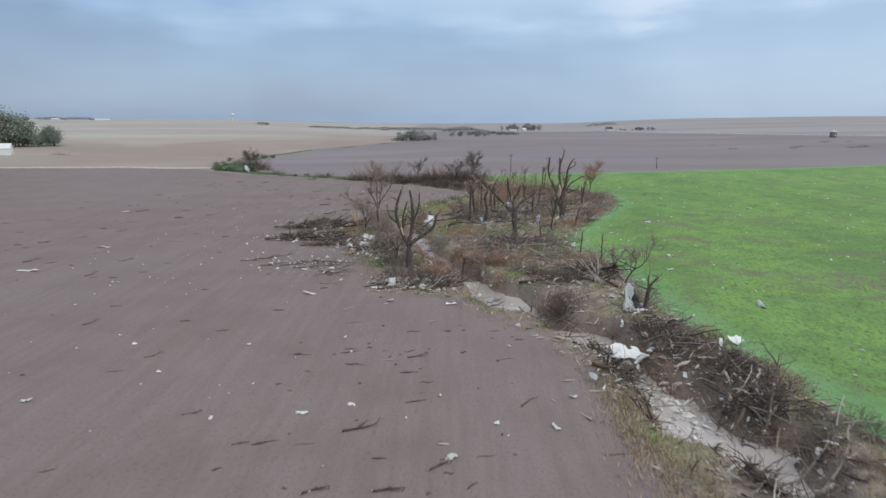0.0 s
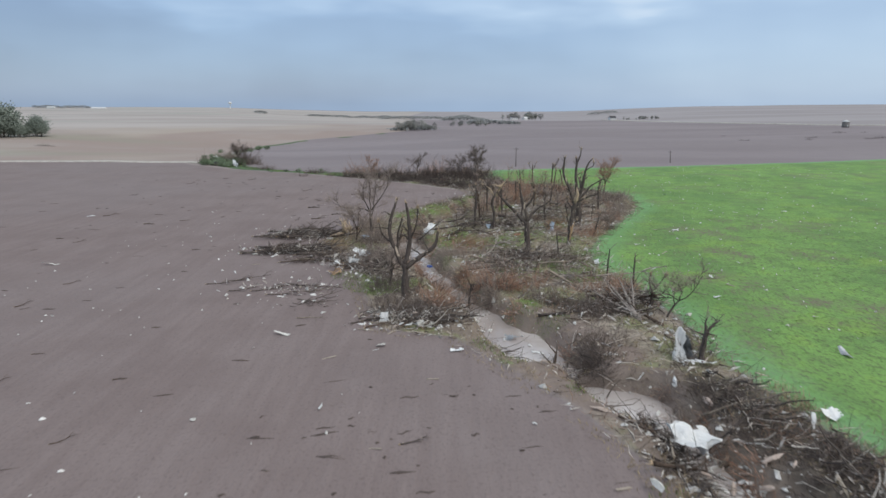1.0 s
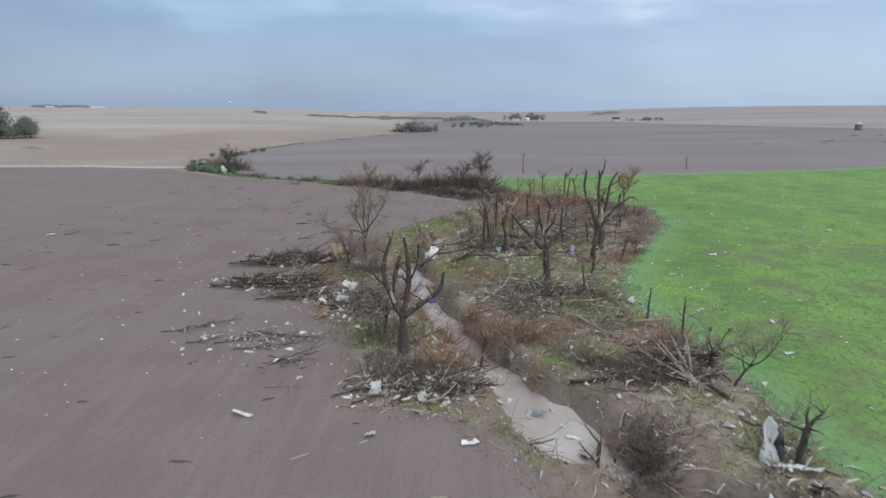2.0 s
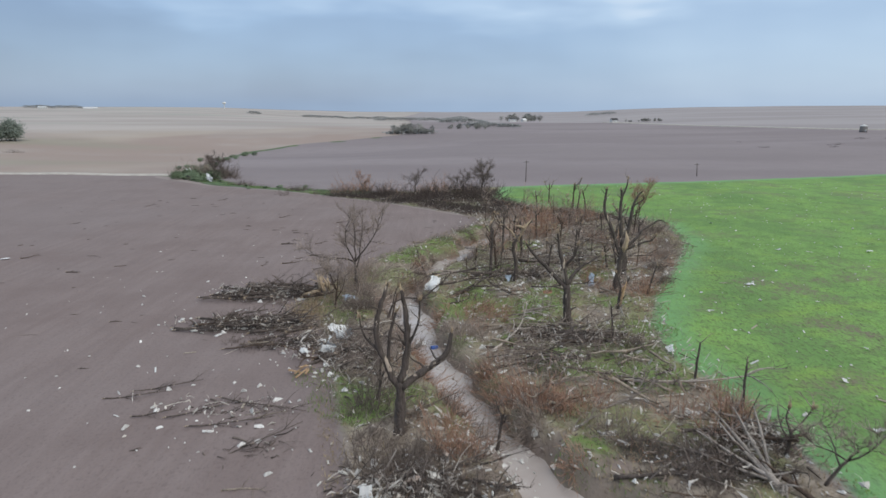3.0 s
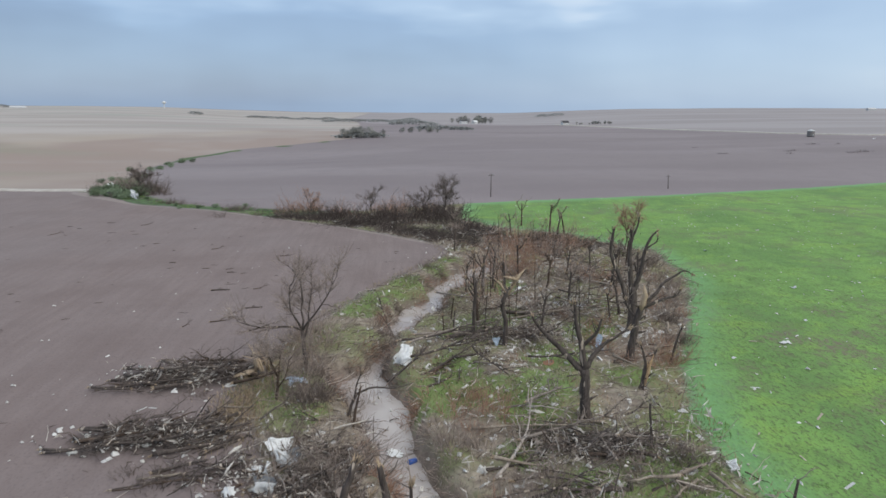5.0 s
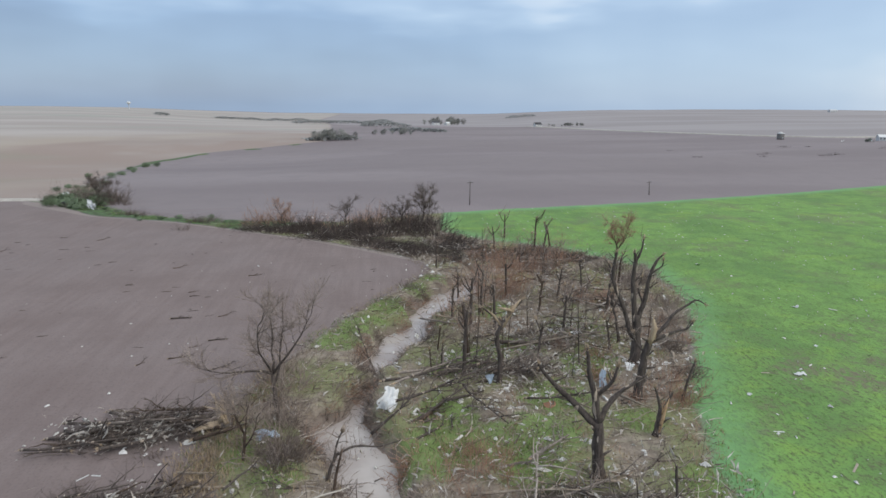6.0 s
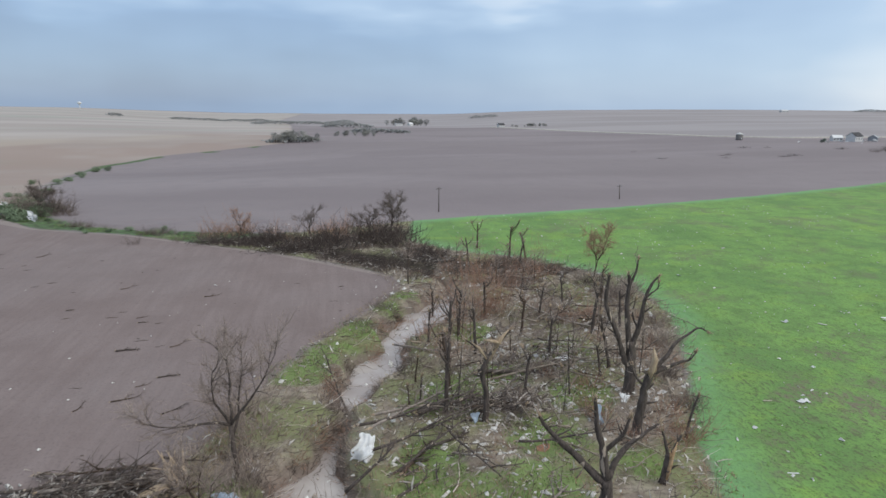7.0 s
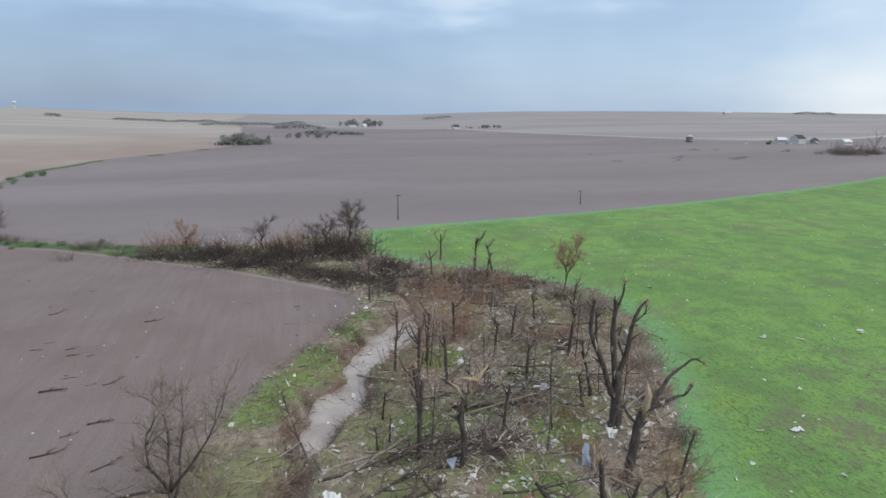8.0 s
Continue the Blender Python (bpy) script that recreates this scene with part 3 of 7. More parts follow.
def smooth_line(pts, radii, cuts, rng, wild):
    """Finer points along a line of a few, with a little waver."""
    out, rad = [], []
    P = [Vector(p) for p in pts]
    for i in range(len(P) - 1):
        a, b, c, d = P[max(i - 1, 0)], P[i], P[i + 1], P[min(i + 2, len(P) - 1)]
        for k in range(cuts):
            t = k / cuts
            q = 0.5 * (2 * b + (c - a) * t + (2 * a - 5 * b + 4 * c - d) * t * t + (3 * b - a - 3 * c + d) * t ** 3)
            w = wild * radii[i]
            out.append(q + Vector((rng.gauss(0, w), rng.gauss(0, w), 0)))
            rad.append((radii[i] + (radii[i + 1] - radii[i]) * t) * rng.uniform(0.92, 1.1))
    out.append(P[-1])
    rad.append(radii[-1])
    return out, rad


def broken_tree(x, y, label, trunk, limbs, seed, bark, twigs=12, turn=0.0, group="storm-stripped trees along the creek", torn=0.8):
    """A tree stripped by the storm. trunk, limbs: lines of (x, y, z, radius) from its foot."""
    rng = random.Random(seed)
    top = thing("broken_tree", x, y, label, "tree", group, turn, 0.25)
    lines = []
    for k, line in enumerate([trunk] + limbs):
        pts, rad = smooth_line([p[:3] for p in line], [p[3] for p in line], 5, rng, 0.10)
        s = Shape()
        s.tube(pts, rad, 10 if k == 0 else 7)
        for i, v in enumerate(s.v):
            p = Vector(v)
            s.v[i] = tuple(p + Vector((noise.noise(p * 1.1 + Vector((seed, 0, k))), noise.noise(p * 1.1 + Vector((0, seed, k))), 0)) * rad[min(i // (10 if k == 0 else 7), len(rad) - 1)] * 0.26)
        if k == 0:
            for a in range(5):
                w = math.tau * a / 5 + rng.uniform(-0.3, 0.3)
                r = rad[0]
                s.tube([(math.cos(w) * r * 0.55, math.sin(w) * r * 0.55, 1.0), (math.cos(w) * r * 1.0, math.sin(w) * r * 1.0, 0.3), (math.cos(w) * r * 1.7, math.sin(w) * r * 1.7, -0.1)], [r * 0.22, r * 0.28, r * 0.1], 5)
        # knots and short stubs
        for _ in range(5 if k else 5):
            i = rng.randrange(len(pts) // 3, len(pts))
            d = Vector((rng.gauss(0, 1), rng.gauss(0, 1), rng.uniform(0.1, 1.0))).normalized()
            n = rng.uniform(0.5, 2.6) * min(1.0, 0.3 + rad[i] * 2.5)
            s.tube(crooked(rng, pts[i], d, n, 3, 0.22, 0.08), [rad[i] * 0.45, rad[i] * 0.34, rad[i] * 0.24, rad[i] * 0.1], 5)
        limb = part("trunk" if k == 0 else "limb", s, bark, top)
        lines.append((pts, rad))
        if (k or not limbs) and rng.random() < torn:
            e = Shape()
            splinters(e, pts[-1], pts[-1] - pts[-2], max(rad[-1], 0.19), rng, 9)
            part("torn_end", e, SPLIT, limb, "pale splintered end", kind="stuff")
    s = Shape()
    for _ in range(twigs):
        pts, rad = rng.choice(lines[1:] or lines)
        i = rng.randrange(len(pts) // 2, len(pts))
        d = Vector((rng.gauss(0, 1), rng.gauss(0, 1), rng.uniform(0, 1.4)))
        n = rng.uniform(0.7, 2.4)
        q = crooked(rng, pts[i], d, n, 3, 0.3, 0.12)
        s.tube(q, taper(0.05, 0.012, 3), 4)
        for _ in range(2):
            o = q[rng.randrange(1, 4)]
            s.tube(crooked(rng, o, d + Vector((rng.gauss(0, 0.9), rng.gauss(0, 0.9), 0.3)), n * 0.5, 2, 0.3), taper(0.022, 0.008, 2), 3)
    if twigs:
        part("twig_spray", s, TWIG, top, kind="stuff")
    return top


def bare_tree(x, y, label, high, seed, bark, twig, lean=(0, 0), forks=4, fine=30, group="storm-stripped trees along the creek", spread=0.6, thick=0.02, simple=False):
    """A slender bare tree: a short trunk, diverging limbs, their branches, and a haze of fine twigs."""
    rng = random.Random(seed)
    top = thing("bare_tree", x, y, label, "tree", group, 0, 0.2)
    tr = crooked(rng, (0, 0, 0), (lean[0], lean[1], 1), high * 0.36, 4, 0.10, 0.03)
    s = Shape()
    r0 = thick * high
    s.tube(tr, taper(r0, r0 * 0.7, 4), 8)
    trunk = part("trunk", s, bark, top)
    ends, a0 = [], rng.uniform(0, math.tau)
    for k in range(forks):
        a = a0 + math.tau * k / forks + rng.gauss(0, 0.3)
        o = tr[rng.choice((2, 3, 4, 4))] if k else tr[4]
        d = Vector((math.cos(a) * spread + lean[0] * 0.6, math.sin(a) * spread + lean[1] * 0.6, rng.uniform(0.6, 1.1)))
        n = high * rng.uniform(0.42, 0.64)
        q = crooked(rng, o, d, n, 6, 0.15, 0.03)
        s = Shape()
        s.tube(q, taper(r0 * 0.55, r0 * 0.14, 6), 6)
        limb = None if simple else part("limb", s, bark, top)
        for j in range(2, 7):
            for _ in range(2):
                w = (q[j] - q[j - 1]).normalized() + Vector((rng.gauss(0, 0.75), rng.gauss(0, 0.75), rng.gauss(0.1, 0.35)))
                b = crooked(rng, q[j], w, n * rng.uniform(0.2, 0.42), 4, 0.2, 0.03)
                if simple:
                    s.tube(b, taper(r0 * 0.15, 0.016, 4), 4)
                else:
                    k = Shape()
                    k.tube(b, taper(r0 * 0.15, 0.016, 4), 5)
                    part("branch", k, bark, limb)
                ends += [(b[i], b[i] - b[i - 1], n * 0.26) for i in ((4,) if simple else (2, 3, 4))]
        if simple:
            part("limb", s, bark, top)
    s = Shape()
    for o, d, n in ends:
        for _ in range(max(2, fine // 5)):
            w = d.normalized() + Vector((rng.gauss(0, 0.6), rng.gauss(0, 0.6), rng.gauss(0.15, 0.35)))
            q = crooked(rng, o, w, n * rng.uniform(0.5, 1.1), 3, 0.22, 0.03)
            s.tube(q, taper(0.02, 0.008, 3), 3, False)
            for _ in range(2):
                s.tube(crooked(rng, q[rng.randrange(1, 4)], w + Vector((rng.gauss(0, 0.7), rng.gauss(0, 0.7), 0.1)), n * rng.uniform(0.2, 0.5), 2, 0.2), taper(0.014, 0.007, 2), 3, False)
    part("twig_haze", s, twig, top, kind="stuff")
    return top


def bush_mesh(name, seed, count, high, wide, material, tilt=0.35):
    """A thicket of bare shoots, one mesh."""
    rng = random.Random(seed)
    s = Shape()
    for _ in range(count):
        a, r = rng.uniform(0, math.tau), wide * 0.5 * math.sqrt(rng.random())
        o = Vector((math.cos(a) * r, math.sin(a) * r, -0.15))
        d = Vector((math.cos(a) * r / wide + rng.gauss(0, tilt), math.sin(a) * r / wide + rng.gauss(0, tilt), rng.uniform(0.35, 1.2)))
        n = high * rng.uniform(0.35, 1.1) * (1.15 - 0.7 * r / wide)
        q = crooked(rng, o, d, n, 3, 0.17, 0.03)
        s.tube(q, taper(rng.uniform(0.022, 0.055), 0.012, 3), 3, False)
        for _ in range(2):
            b = q[rng.randrange(1, 4)]
            s.tube(crooked(rng, b, d + Vector((rng.gauss(0, 0.7), rng.gauss(0, 0.7), rng.gauss(0.1, 0.3))), n * rng.uniform(0.2, 0.5), 1, 0.25), taper(0.02, 0.008, 1), 3, False)
    return s.mesh(name, material)


def fallen_shapes(seed, length, r, forks, twigs):
    """A fallen limb: its stem, its forks and its twigs, lying along x."""
    rng = random.Random(seed)
    stem, fine, side = Shape(), Shape(), []
    pts = crooked(rng, (-length / 2, 0, r), (1, 0, 0.02), length, 6, 0.11)
    pts = [Vector((p.x, p.y, max(abs(p.z) * 0.5, r * 0.8))) for p in pts]
    stem.tube(pts, taper(r, r * 0.4, 6), 7)
    for _ in range(forks):
        i = rng.randrange(2, 7)
        d = Vector((rng.uniform(0.3, 1), rng.choice((-1, 1)) * rng.uniform(0.3, 0.9), rng.uniform(0, 0.35)))
        q = crooked(rng, pts[i], d, length * rng.uniform(0.18, 0.4), 4, 0.2)
        side.append(Shape())
        side[-1].tube(q, taper(r * 0.5, r * 0.14, 4), 5)
        for _ in range(twigs // max(forks, 1)):
            o = q[rng.randrange(1, 5)]
            w = d + Vector((rng.gauss(0, 0.6), rng.gauss(0, 0.6), rng.gauss(0.2, 0.5)))
            fine.tube(crooked(rng, o, w, length * rng.uniform(0.08, 0.22), 3, 0.35), taper(0.035, 0.01, 3), 3)
    torn = Shape()
    splinters(torn, pts[0], pts[0] - pts[1], r, rng, 6)
    return stem, side, fine, torn


def fallen_limb(seed, length, r, forks, twigs, bark, label, name="fallen_limb", group="fallen limbs"):
    """A fallen limb as a thing, at the origin."""
    top = tagged(new(name), label, "fallen branch", group)
    stem, side, fine, torn = fallen_shapes(seed, length, r, forks, twigs)
    body = part("stem", stem, bark, top)
    for b in side:
        part("branch", b, bark, top)
    if fine.v:
        part("twig_spray", fine, TWIG_DARK, top, kind="stuff")
    part("torn_end", torn, SPLIT, body, "pale splintered end", kind="stuff")
    return top


def crumpled(name, wide, long, seed, fold, material, cells=9, ribs=True):
    """A bent and torn sheet of cladding, with thickness."""
    rng = random.Random(seed)
    s = Shape()
    off = Vector((rng.uniform(0, 50), rng.uniform(0, 50), 0))
    n, m = cells, max(4, int(cells * long / wide))
    lines = [(rng.uniform(-0.5, 0.5) * wide, rng.uniform(-0.5, 0.5) * long, rng.uniform(0, math.pi), rng.uniform(-fold, fold)) for _ in range(4)]

    def place(u, v):
        x, y = (u - 0.5) * wide, (v - 0.5) * long
        z = 0.0
        for cx, cy, a, k in lines:
            z += k * abs((x - cx) * math.cos(a) + (y - cy) * math.sin(a))
        z += fold * 0.5 * noise.noise(Vector((x * 0.9, y * 0.9, 0)) + off) * wide + fold * 0.3 * noise.noise(Vector((x * 2.6, y * 1.1, 5)) + off)
        x += 0.10 * wide * noise.noise(Vector((x, y, 3)) + off) * (1 + fold)
        y += 0.10 * wide * noise.noise(Vector((x, y, 7)) + off) * (1 + fold)
        x *= 0.85 + 0.75 * noise.noise(Vector((y * 1.1, 9, 0)) + off)
        return Vector((x, y, z + (0.012 * math.sin(u * wide * 9) if ribs else 0)))

    grid = [[place(i / n, j / m) for i in range(n + 1)] for j in range(m + 1)]
    low = min(p.z for row in grid for p in row)
    for lift in (0.0, 0.025):
        for row in grid:
            for p in row:
                s.v.append((p.x, p.y, p.z - low + lift))
    k = (n + 1) * (m + 1)
    gone = {(rng.choice((0, n - 1)), rng.randrange(m)) for _ in range(n // 2)} | {(rng.randrange(n), rng.choice((0, m - 1))) for _ in range(n // 2)}
    for j in range(m):
        for i in range(n):
            if (i, j) in gone:
                continue
            a = j * (n + 1) + i
            s.f.append((a + n + 1, a + n + 2, a + 1, a))
            s.f.append((k + a, k + a + 1, k + a + n + 2, k + a + n + 1))
            for di, dj, p, q in ((0, -1, a, a + 1), (1, 0, a + 1, a + n + 2), (0, 1, a + n + 2, a + n + 1), (-1, 0, a + n + 1, a)):
                c = (i + di, j + dj)
                if not (0 <= c[0] < n and 0 <= c[1] < m) or c in gone:
                    s.f.append((p, q, q + k, p + k))
    return s.mesh(name, material, False)


def lump(name, size, seed, material):
    """A torn lump of foam or insulation."""
    rng = random.Random(seed)
    bm = bmesh.new()
    bmesh.ops.create_icosphere(bm, subdivisions=1, radius=0.5)
    off = Vector((rng.uniform(0, 90), 0, 0))
    for v in bm.verts:
        k = max(0.25, 1 + 1.3 * noise.noise(v.co * 2.9 + off))
        v.co = Vector((v.co.x * size[0], v.co.y * size[1], max(v.co.z, -0.3) * size[2])) * k
    low = min(v.co.z for v in bm.verts)
    for v in bm.verts:
        v.co.z -= low
    me = bpy.data.meshes.new(name)
    bm.to_mesh(me)
    bm.free()
    me.materials.append(material)
    return me


def plank(name, size, seed, material):
    """A snapped board with one ragged end."""
    rng = random.Random(seed)
    s = Shape()
    l, w, h = size
    ends = [l / 2 + rng.uniform(-0.25, 0.2) * min(l, 0.8) for _ in range(5)]
    for k in range(4):
        a, b = -w / 2 + w * k / 4, -w / 2 + w * (k + 1) / 4
        i = len(s.v)
        s.v += [(-l / 2, a, 0), (-l / 2, b, 0), (ends[k + 1], b, 0), (ends[k], a, 0), (-l / 2, a, h), (-l / 2, b, h), (ends[k + 1], b, h + 0.02), (ends[k], a, h + 0.02)]
        for q in ((0, 1, 2, 3), (7, 6, 5, 4), (0, 4, 5, 1), (1, 5, 6, 2), (2, 6, 7, 3), (3, 7, 4, 0)):
            s.f.append(tuple(i + c for c in q))
    return s.mesh(name, material, False)


def leafy_tree(high, wide, seed, leaf, label, group, clumps=60, quads=36, leafsize=0.45):
    """A tree in leaf: tapered trunk, limbs and a crown of many small leaf sprays in uneven clumps. Built at the origin."""
    rng = random.Random(seed)
    top = tagged(new("leafy_tree"), label, "tree", group)
    s = Shape()
    tr = crooked(rng, (0, 0, -0.3), (0, 0, 1), high * 0.6, 5, 0.07, 0.05)
    s.tube(tr, taper(high * 0.022, high * 0.008, 5), 7)
    part("trunk", s, BARK, top)
    crown = Shape()
    for _ in range(7):
        a = rng.uniform(0, math.tau)
        i = rng.randrange(1, 6)
        q = crooked(rng, tr[i], (math.cos(a), math.sin(a), rng.uniform(0.4, 1.2)), high * rng.uniform(0.25, 0.42), 4, 0.15, 0.05)
        s = Shape()
        s.tube(q, taper(high * 0.009, 0.03, 4), 5)
        part("limb", s, BARK, top)
    for _ in range(clumps):
        a, u = rng.uniform(0, math.tau), rng.uniform(-1, 1)
        r = rng.uniform(0.45, 1.0)
        c = Vector((math.cos(a) * math.sqrt(1 - u * u) * wide * 0.5 * r, math.sin(a) * math.sqrt(1 - u * u) * wide * 0.5 * r, high * (0.56 + 0.40 * u * r)))
        k = wide * rng.uniform(0.07, 0.15)
        for _ in range(quads):
            d = Vector((rng.gauss(0, k), rng.gauss(0, k), rng.gauss(0, k * 0.8)))
            t = Vector((rng.gauss(0, 1), rng.gauss(0, 1), rng.gauss(0, 1))).normalized()
            crown.quad(c + d, t * leafsize * rng.uniform(0.5, 1), t.orthogonal().normalized() * leafsize * rng.uniform(0.3, 0.7))
    part("crown", crown, leaf, top)
    return top


# ---- trees, brush and grass along the creek ----
def creek_trees():
    broken_tree(-3.6, 98.0, "dark storm-stripped cottonwood with three torn limbs on the creek bank",
                [(0, 0, 0, 0.53), (0.1, 0, 2.5, 0.46), (0.1, 0.1, 5, 0.42)],
                [[(0, 0, 4.5, 0.34), (-0.7, 0, 5.8, 0.31), (-1.8, -0.2, 8.9, 0.26), (-1.7, 0, 11, 0.22), (-0.9, 0, 13.6, 0.14)],
                 [(0.1, 0, 5, 0.36), (0.7, 0.3, 7.5, 0.30), (0.7, 0.3, 10.3, 0.24), (0.3, 0.2, 13.2, 0.14)],
                 [(0.2, 0, 4.5, 0.36), (2.3, 0.4, 6, 0.30), (4, 0.6, 7.3, 0.23), (4.5, 0.7, 9.3, 0.14)],
                 [(0.8, 0.3, 8.2, 0.15), (1.7, -0.3, 10.4, 0.10), (1.9, -0.6, 12.7, 0.07)], [(-0.9, 0.2, 6.5, 0.17), (-0.8, 0.6, 8.9, 0.14), (-0.2, 0.7, 11.2, 0.09)],
                 [(-1.4, -0.2, 7.8, 0.17), (-2.9, 0.5, 8.9, 0.09), (-3.4, 0.8, 10.6, 0.04)]], 5, BARK, 10)
    broken_tree(16.3, 126.3, "dark storm-stripped tree with a wide fork, bare of leaves",
                [(0, 0, 0, 0.6), (-0.2, 0, 2.6, 0.5), (-0.4, 0, 5.7, 0.44)],
                [[(-0.4, 0, 5.2, 0.36), (-2.6, 0.4, 7.5, 0.27), (-4.8, 0.7, 9.7, 0.18), (-5.7, 0.8, 11, 0.09)],
                 [(-0.4, 0, 5.6, 0.36), (-1, -0.3, 8.4, 0.28), (-1.6, -0.3, 10.6, 0.2), (-1.9, -0.4, 12.7, 0.1)],
                 [(-0.3, 0, 5.7, 0.32), (1, 0.6, 7.5, 0.22), (2.9, 0.9, 8.7, 0.14), (4.2, 1, 9.5, 0.07)],
                 [(-0.9, 0, 8, 0.2), (0.3, -0.7, 9.7, 0.14), (0.7, -0.9, 11.3, 0.07)]], 8, BARK, 18)
    broken_tree(29.6, 149.9, "tall dark storm-stripped tree with upright limbs torn pale at their tips",
                [(0, 0, 0, 0.72), (0.1, 0, 3.4, 0.62), (-0.2, 0, 6.9, 0.5)],
                [[(-0.4, 0, 3.9, 0.36), (-0.9, 0, 5.0, 0.33), (-1.9, 0.1, 7.9, 0.29), (-3.4, 0.2, 11.4, 0.24), (-3.4, 0.2, 13.8, 0.2), (-3.2, 0.2, 15.0, 0.14)],
                 [(-0.3, 0.1, 6.5, 0.36), (-0.8, 0.3, 11.0, 0.28), (-0.7, 0.3, 13.7, 0.22), (-0.9, 0.3, 14.9, 0.15)],
                 [(-0.7, 0.3, 13.5, 0.17), (-0.1, 0.2, 15.3, 0.13), (0.1, 0.2, 16.7, 0.07)],
                 [(0.0, 0, 6.4, 0.36), (0.6, -0.2, 8.6, 0.3), (0.9, -0.3, 11.6, 0.23), (1.6, -0.4, 13.8, 0.17), (2.4, -0.4, 14.7, 0.09)],
                 [(1.0, -0.3, 12.2, 0.12), (1.9, -0.2, 12.8, 0.1), (2.7, 0.1, 13.2, 0.08), (2.8, 0.1, 14.1, 0.04)],
                 [(0.6, 0.1, 8.4, 0.13), (0.2, 0.8, 10.0, 0.1), (0.7, 1.2, 11.6, 0.05)]], 9, BARK, 8, torn=1.0)
    leaning = broken_tree(26.3, 141.2, "leaning split tree with a pale torn slab in its fork",
                          [(0, 0, 0, 0.50), (0.3, 0, 3.6, 0.43), (0.8, 0, 6.9, 0.36)],
                          [[(0.8, 0, 6.7, 0.26), (2.9, 0.3, 8.8, 0.2), (3.7, 0.4, 9.9, 0.17), (5.0, 0.5, 10.7, 0.13), (6.2, 0.5, 11.4, 0.1), (7.3, 0.5, 10.9, 0.04)],
                           [(0.8, 0, 6.7, 0.26), (2.2, -0.3, 7.5, 0.2), (3.9, -0.6, 8.3, 0.14), (4.8, -0.7, 8.5, 0.11), (5.4, -0.7, 9.3, 0.06)],
                           [(0.6, 0, 5.4, 0.16), (-0.4, 0.5, 6.6, 0.11), (-0.8, 0.6, 7.8, 0.05)]], 12, BARK, 8, torn=1.0)
    wound = Shape()
    wound.tube([(0.8, -0.2, 6.5), (1.0, -0.25, 7.4), (1.25, -0.25, 8.5), (1.0, -0.2, 9.9)], [0.18, 0.34, 0.34, 0.03], 6)
    splinters(wound, (0.9, 0, 7.0), (0.05, 0, 1), 0.34, random.Random(3), 8)
    part("torn_wood", wound, SPLIT, leaning, "pale splintered slab")
    crooked_tree = broken_tree(11.3, 146.2, "crooked dark tree snapped off, with pale torn tips", [(0, 0, 0, 0.34), (0.1, 0, 3.2, 0.3), (-0.4, 0, 6.0, 0.27), (0.3, 0, 7.6, 0.25)],
                [[(0.2, 0, 7.4, 0.22), (1.2, 0.2, 8.9, 0.18), (2.6, 0.3, 10.4, 0.1)], [(0.2, 0, 7.4, 0.2), (-0.9, 0.2, 8.6, 0.14), (-2.3, 0.2, 9.6, 0.07)]], 15, BARK, 10, torn=1.0)
    torn = Shape()
    torn.tube([(0.25, -0.1, 7.2), (0.9, 0.1, 8.5), (1.6, 0.2, 9.5), (2.7, 0.3, 10.7)], [0.2, 0.27, 0.22, 0.03], 6)
    torn.tube([(1.5, -0.1, 9.0), (0.7, -0.3, 9.4), (-0.5, -0.4, 9.7)], [0.08, 0.22, 0.06], 6)
    torn.tube([(0.0, -0.1, 7.4), (-0.8, 0.1, 8.6), (-1.6, 0.1, 9.3)], [0.1, 0.18, 0.03], 6)
    splinters(torn, (1.0, 0.1, 8.8), (0.5, 0, 1), 0.4, random.Random(9), 9)
    part("torn_wood", torn, SPLIT, crooked_tree, "pale splintered heartwood")
    broken_tree(28.2, 76.9, "dark snapped stump with a short forked top beside the wheat", [(0, 0, 0, 0.3), (0.05, 0, 2.0, 0.26), (0.25, 0, 3.6, 0.22)],
                [[(0.25, 0, 3.4, 0.17), (0.9, 0, 4.3, 0.13), (1.4, 0.1, 4.6, 0.09)], [(0.2, 0, 3.5, 0.14), (0.1, 0.1, 4.4, 0.1), (0.2, 0.1, 4.8, 0.06)]], 17, BARK, 4, torn=0.3)
    broken_tree(28.4, 94.5, "small dark forked tree stripped of its crown", [(0, 0, 0, 0.17), (0.1, 0, 1.6, 0.15), (0.1, 0, 2.4, 0.13)],
                [[(0.1, 0, 2.3, 0.1), (-0.3, 0.2, 3.4, 0.08), (-0.2, 0.2, 4.5, 0.05)], [(0.1, 0, 2.3, 0.1), (0.9, 0.1, 3.1, 0.07), (1.7, 0.2, 4.4, 0.04)]], 18, BARK, 10)
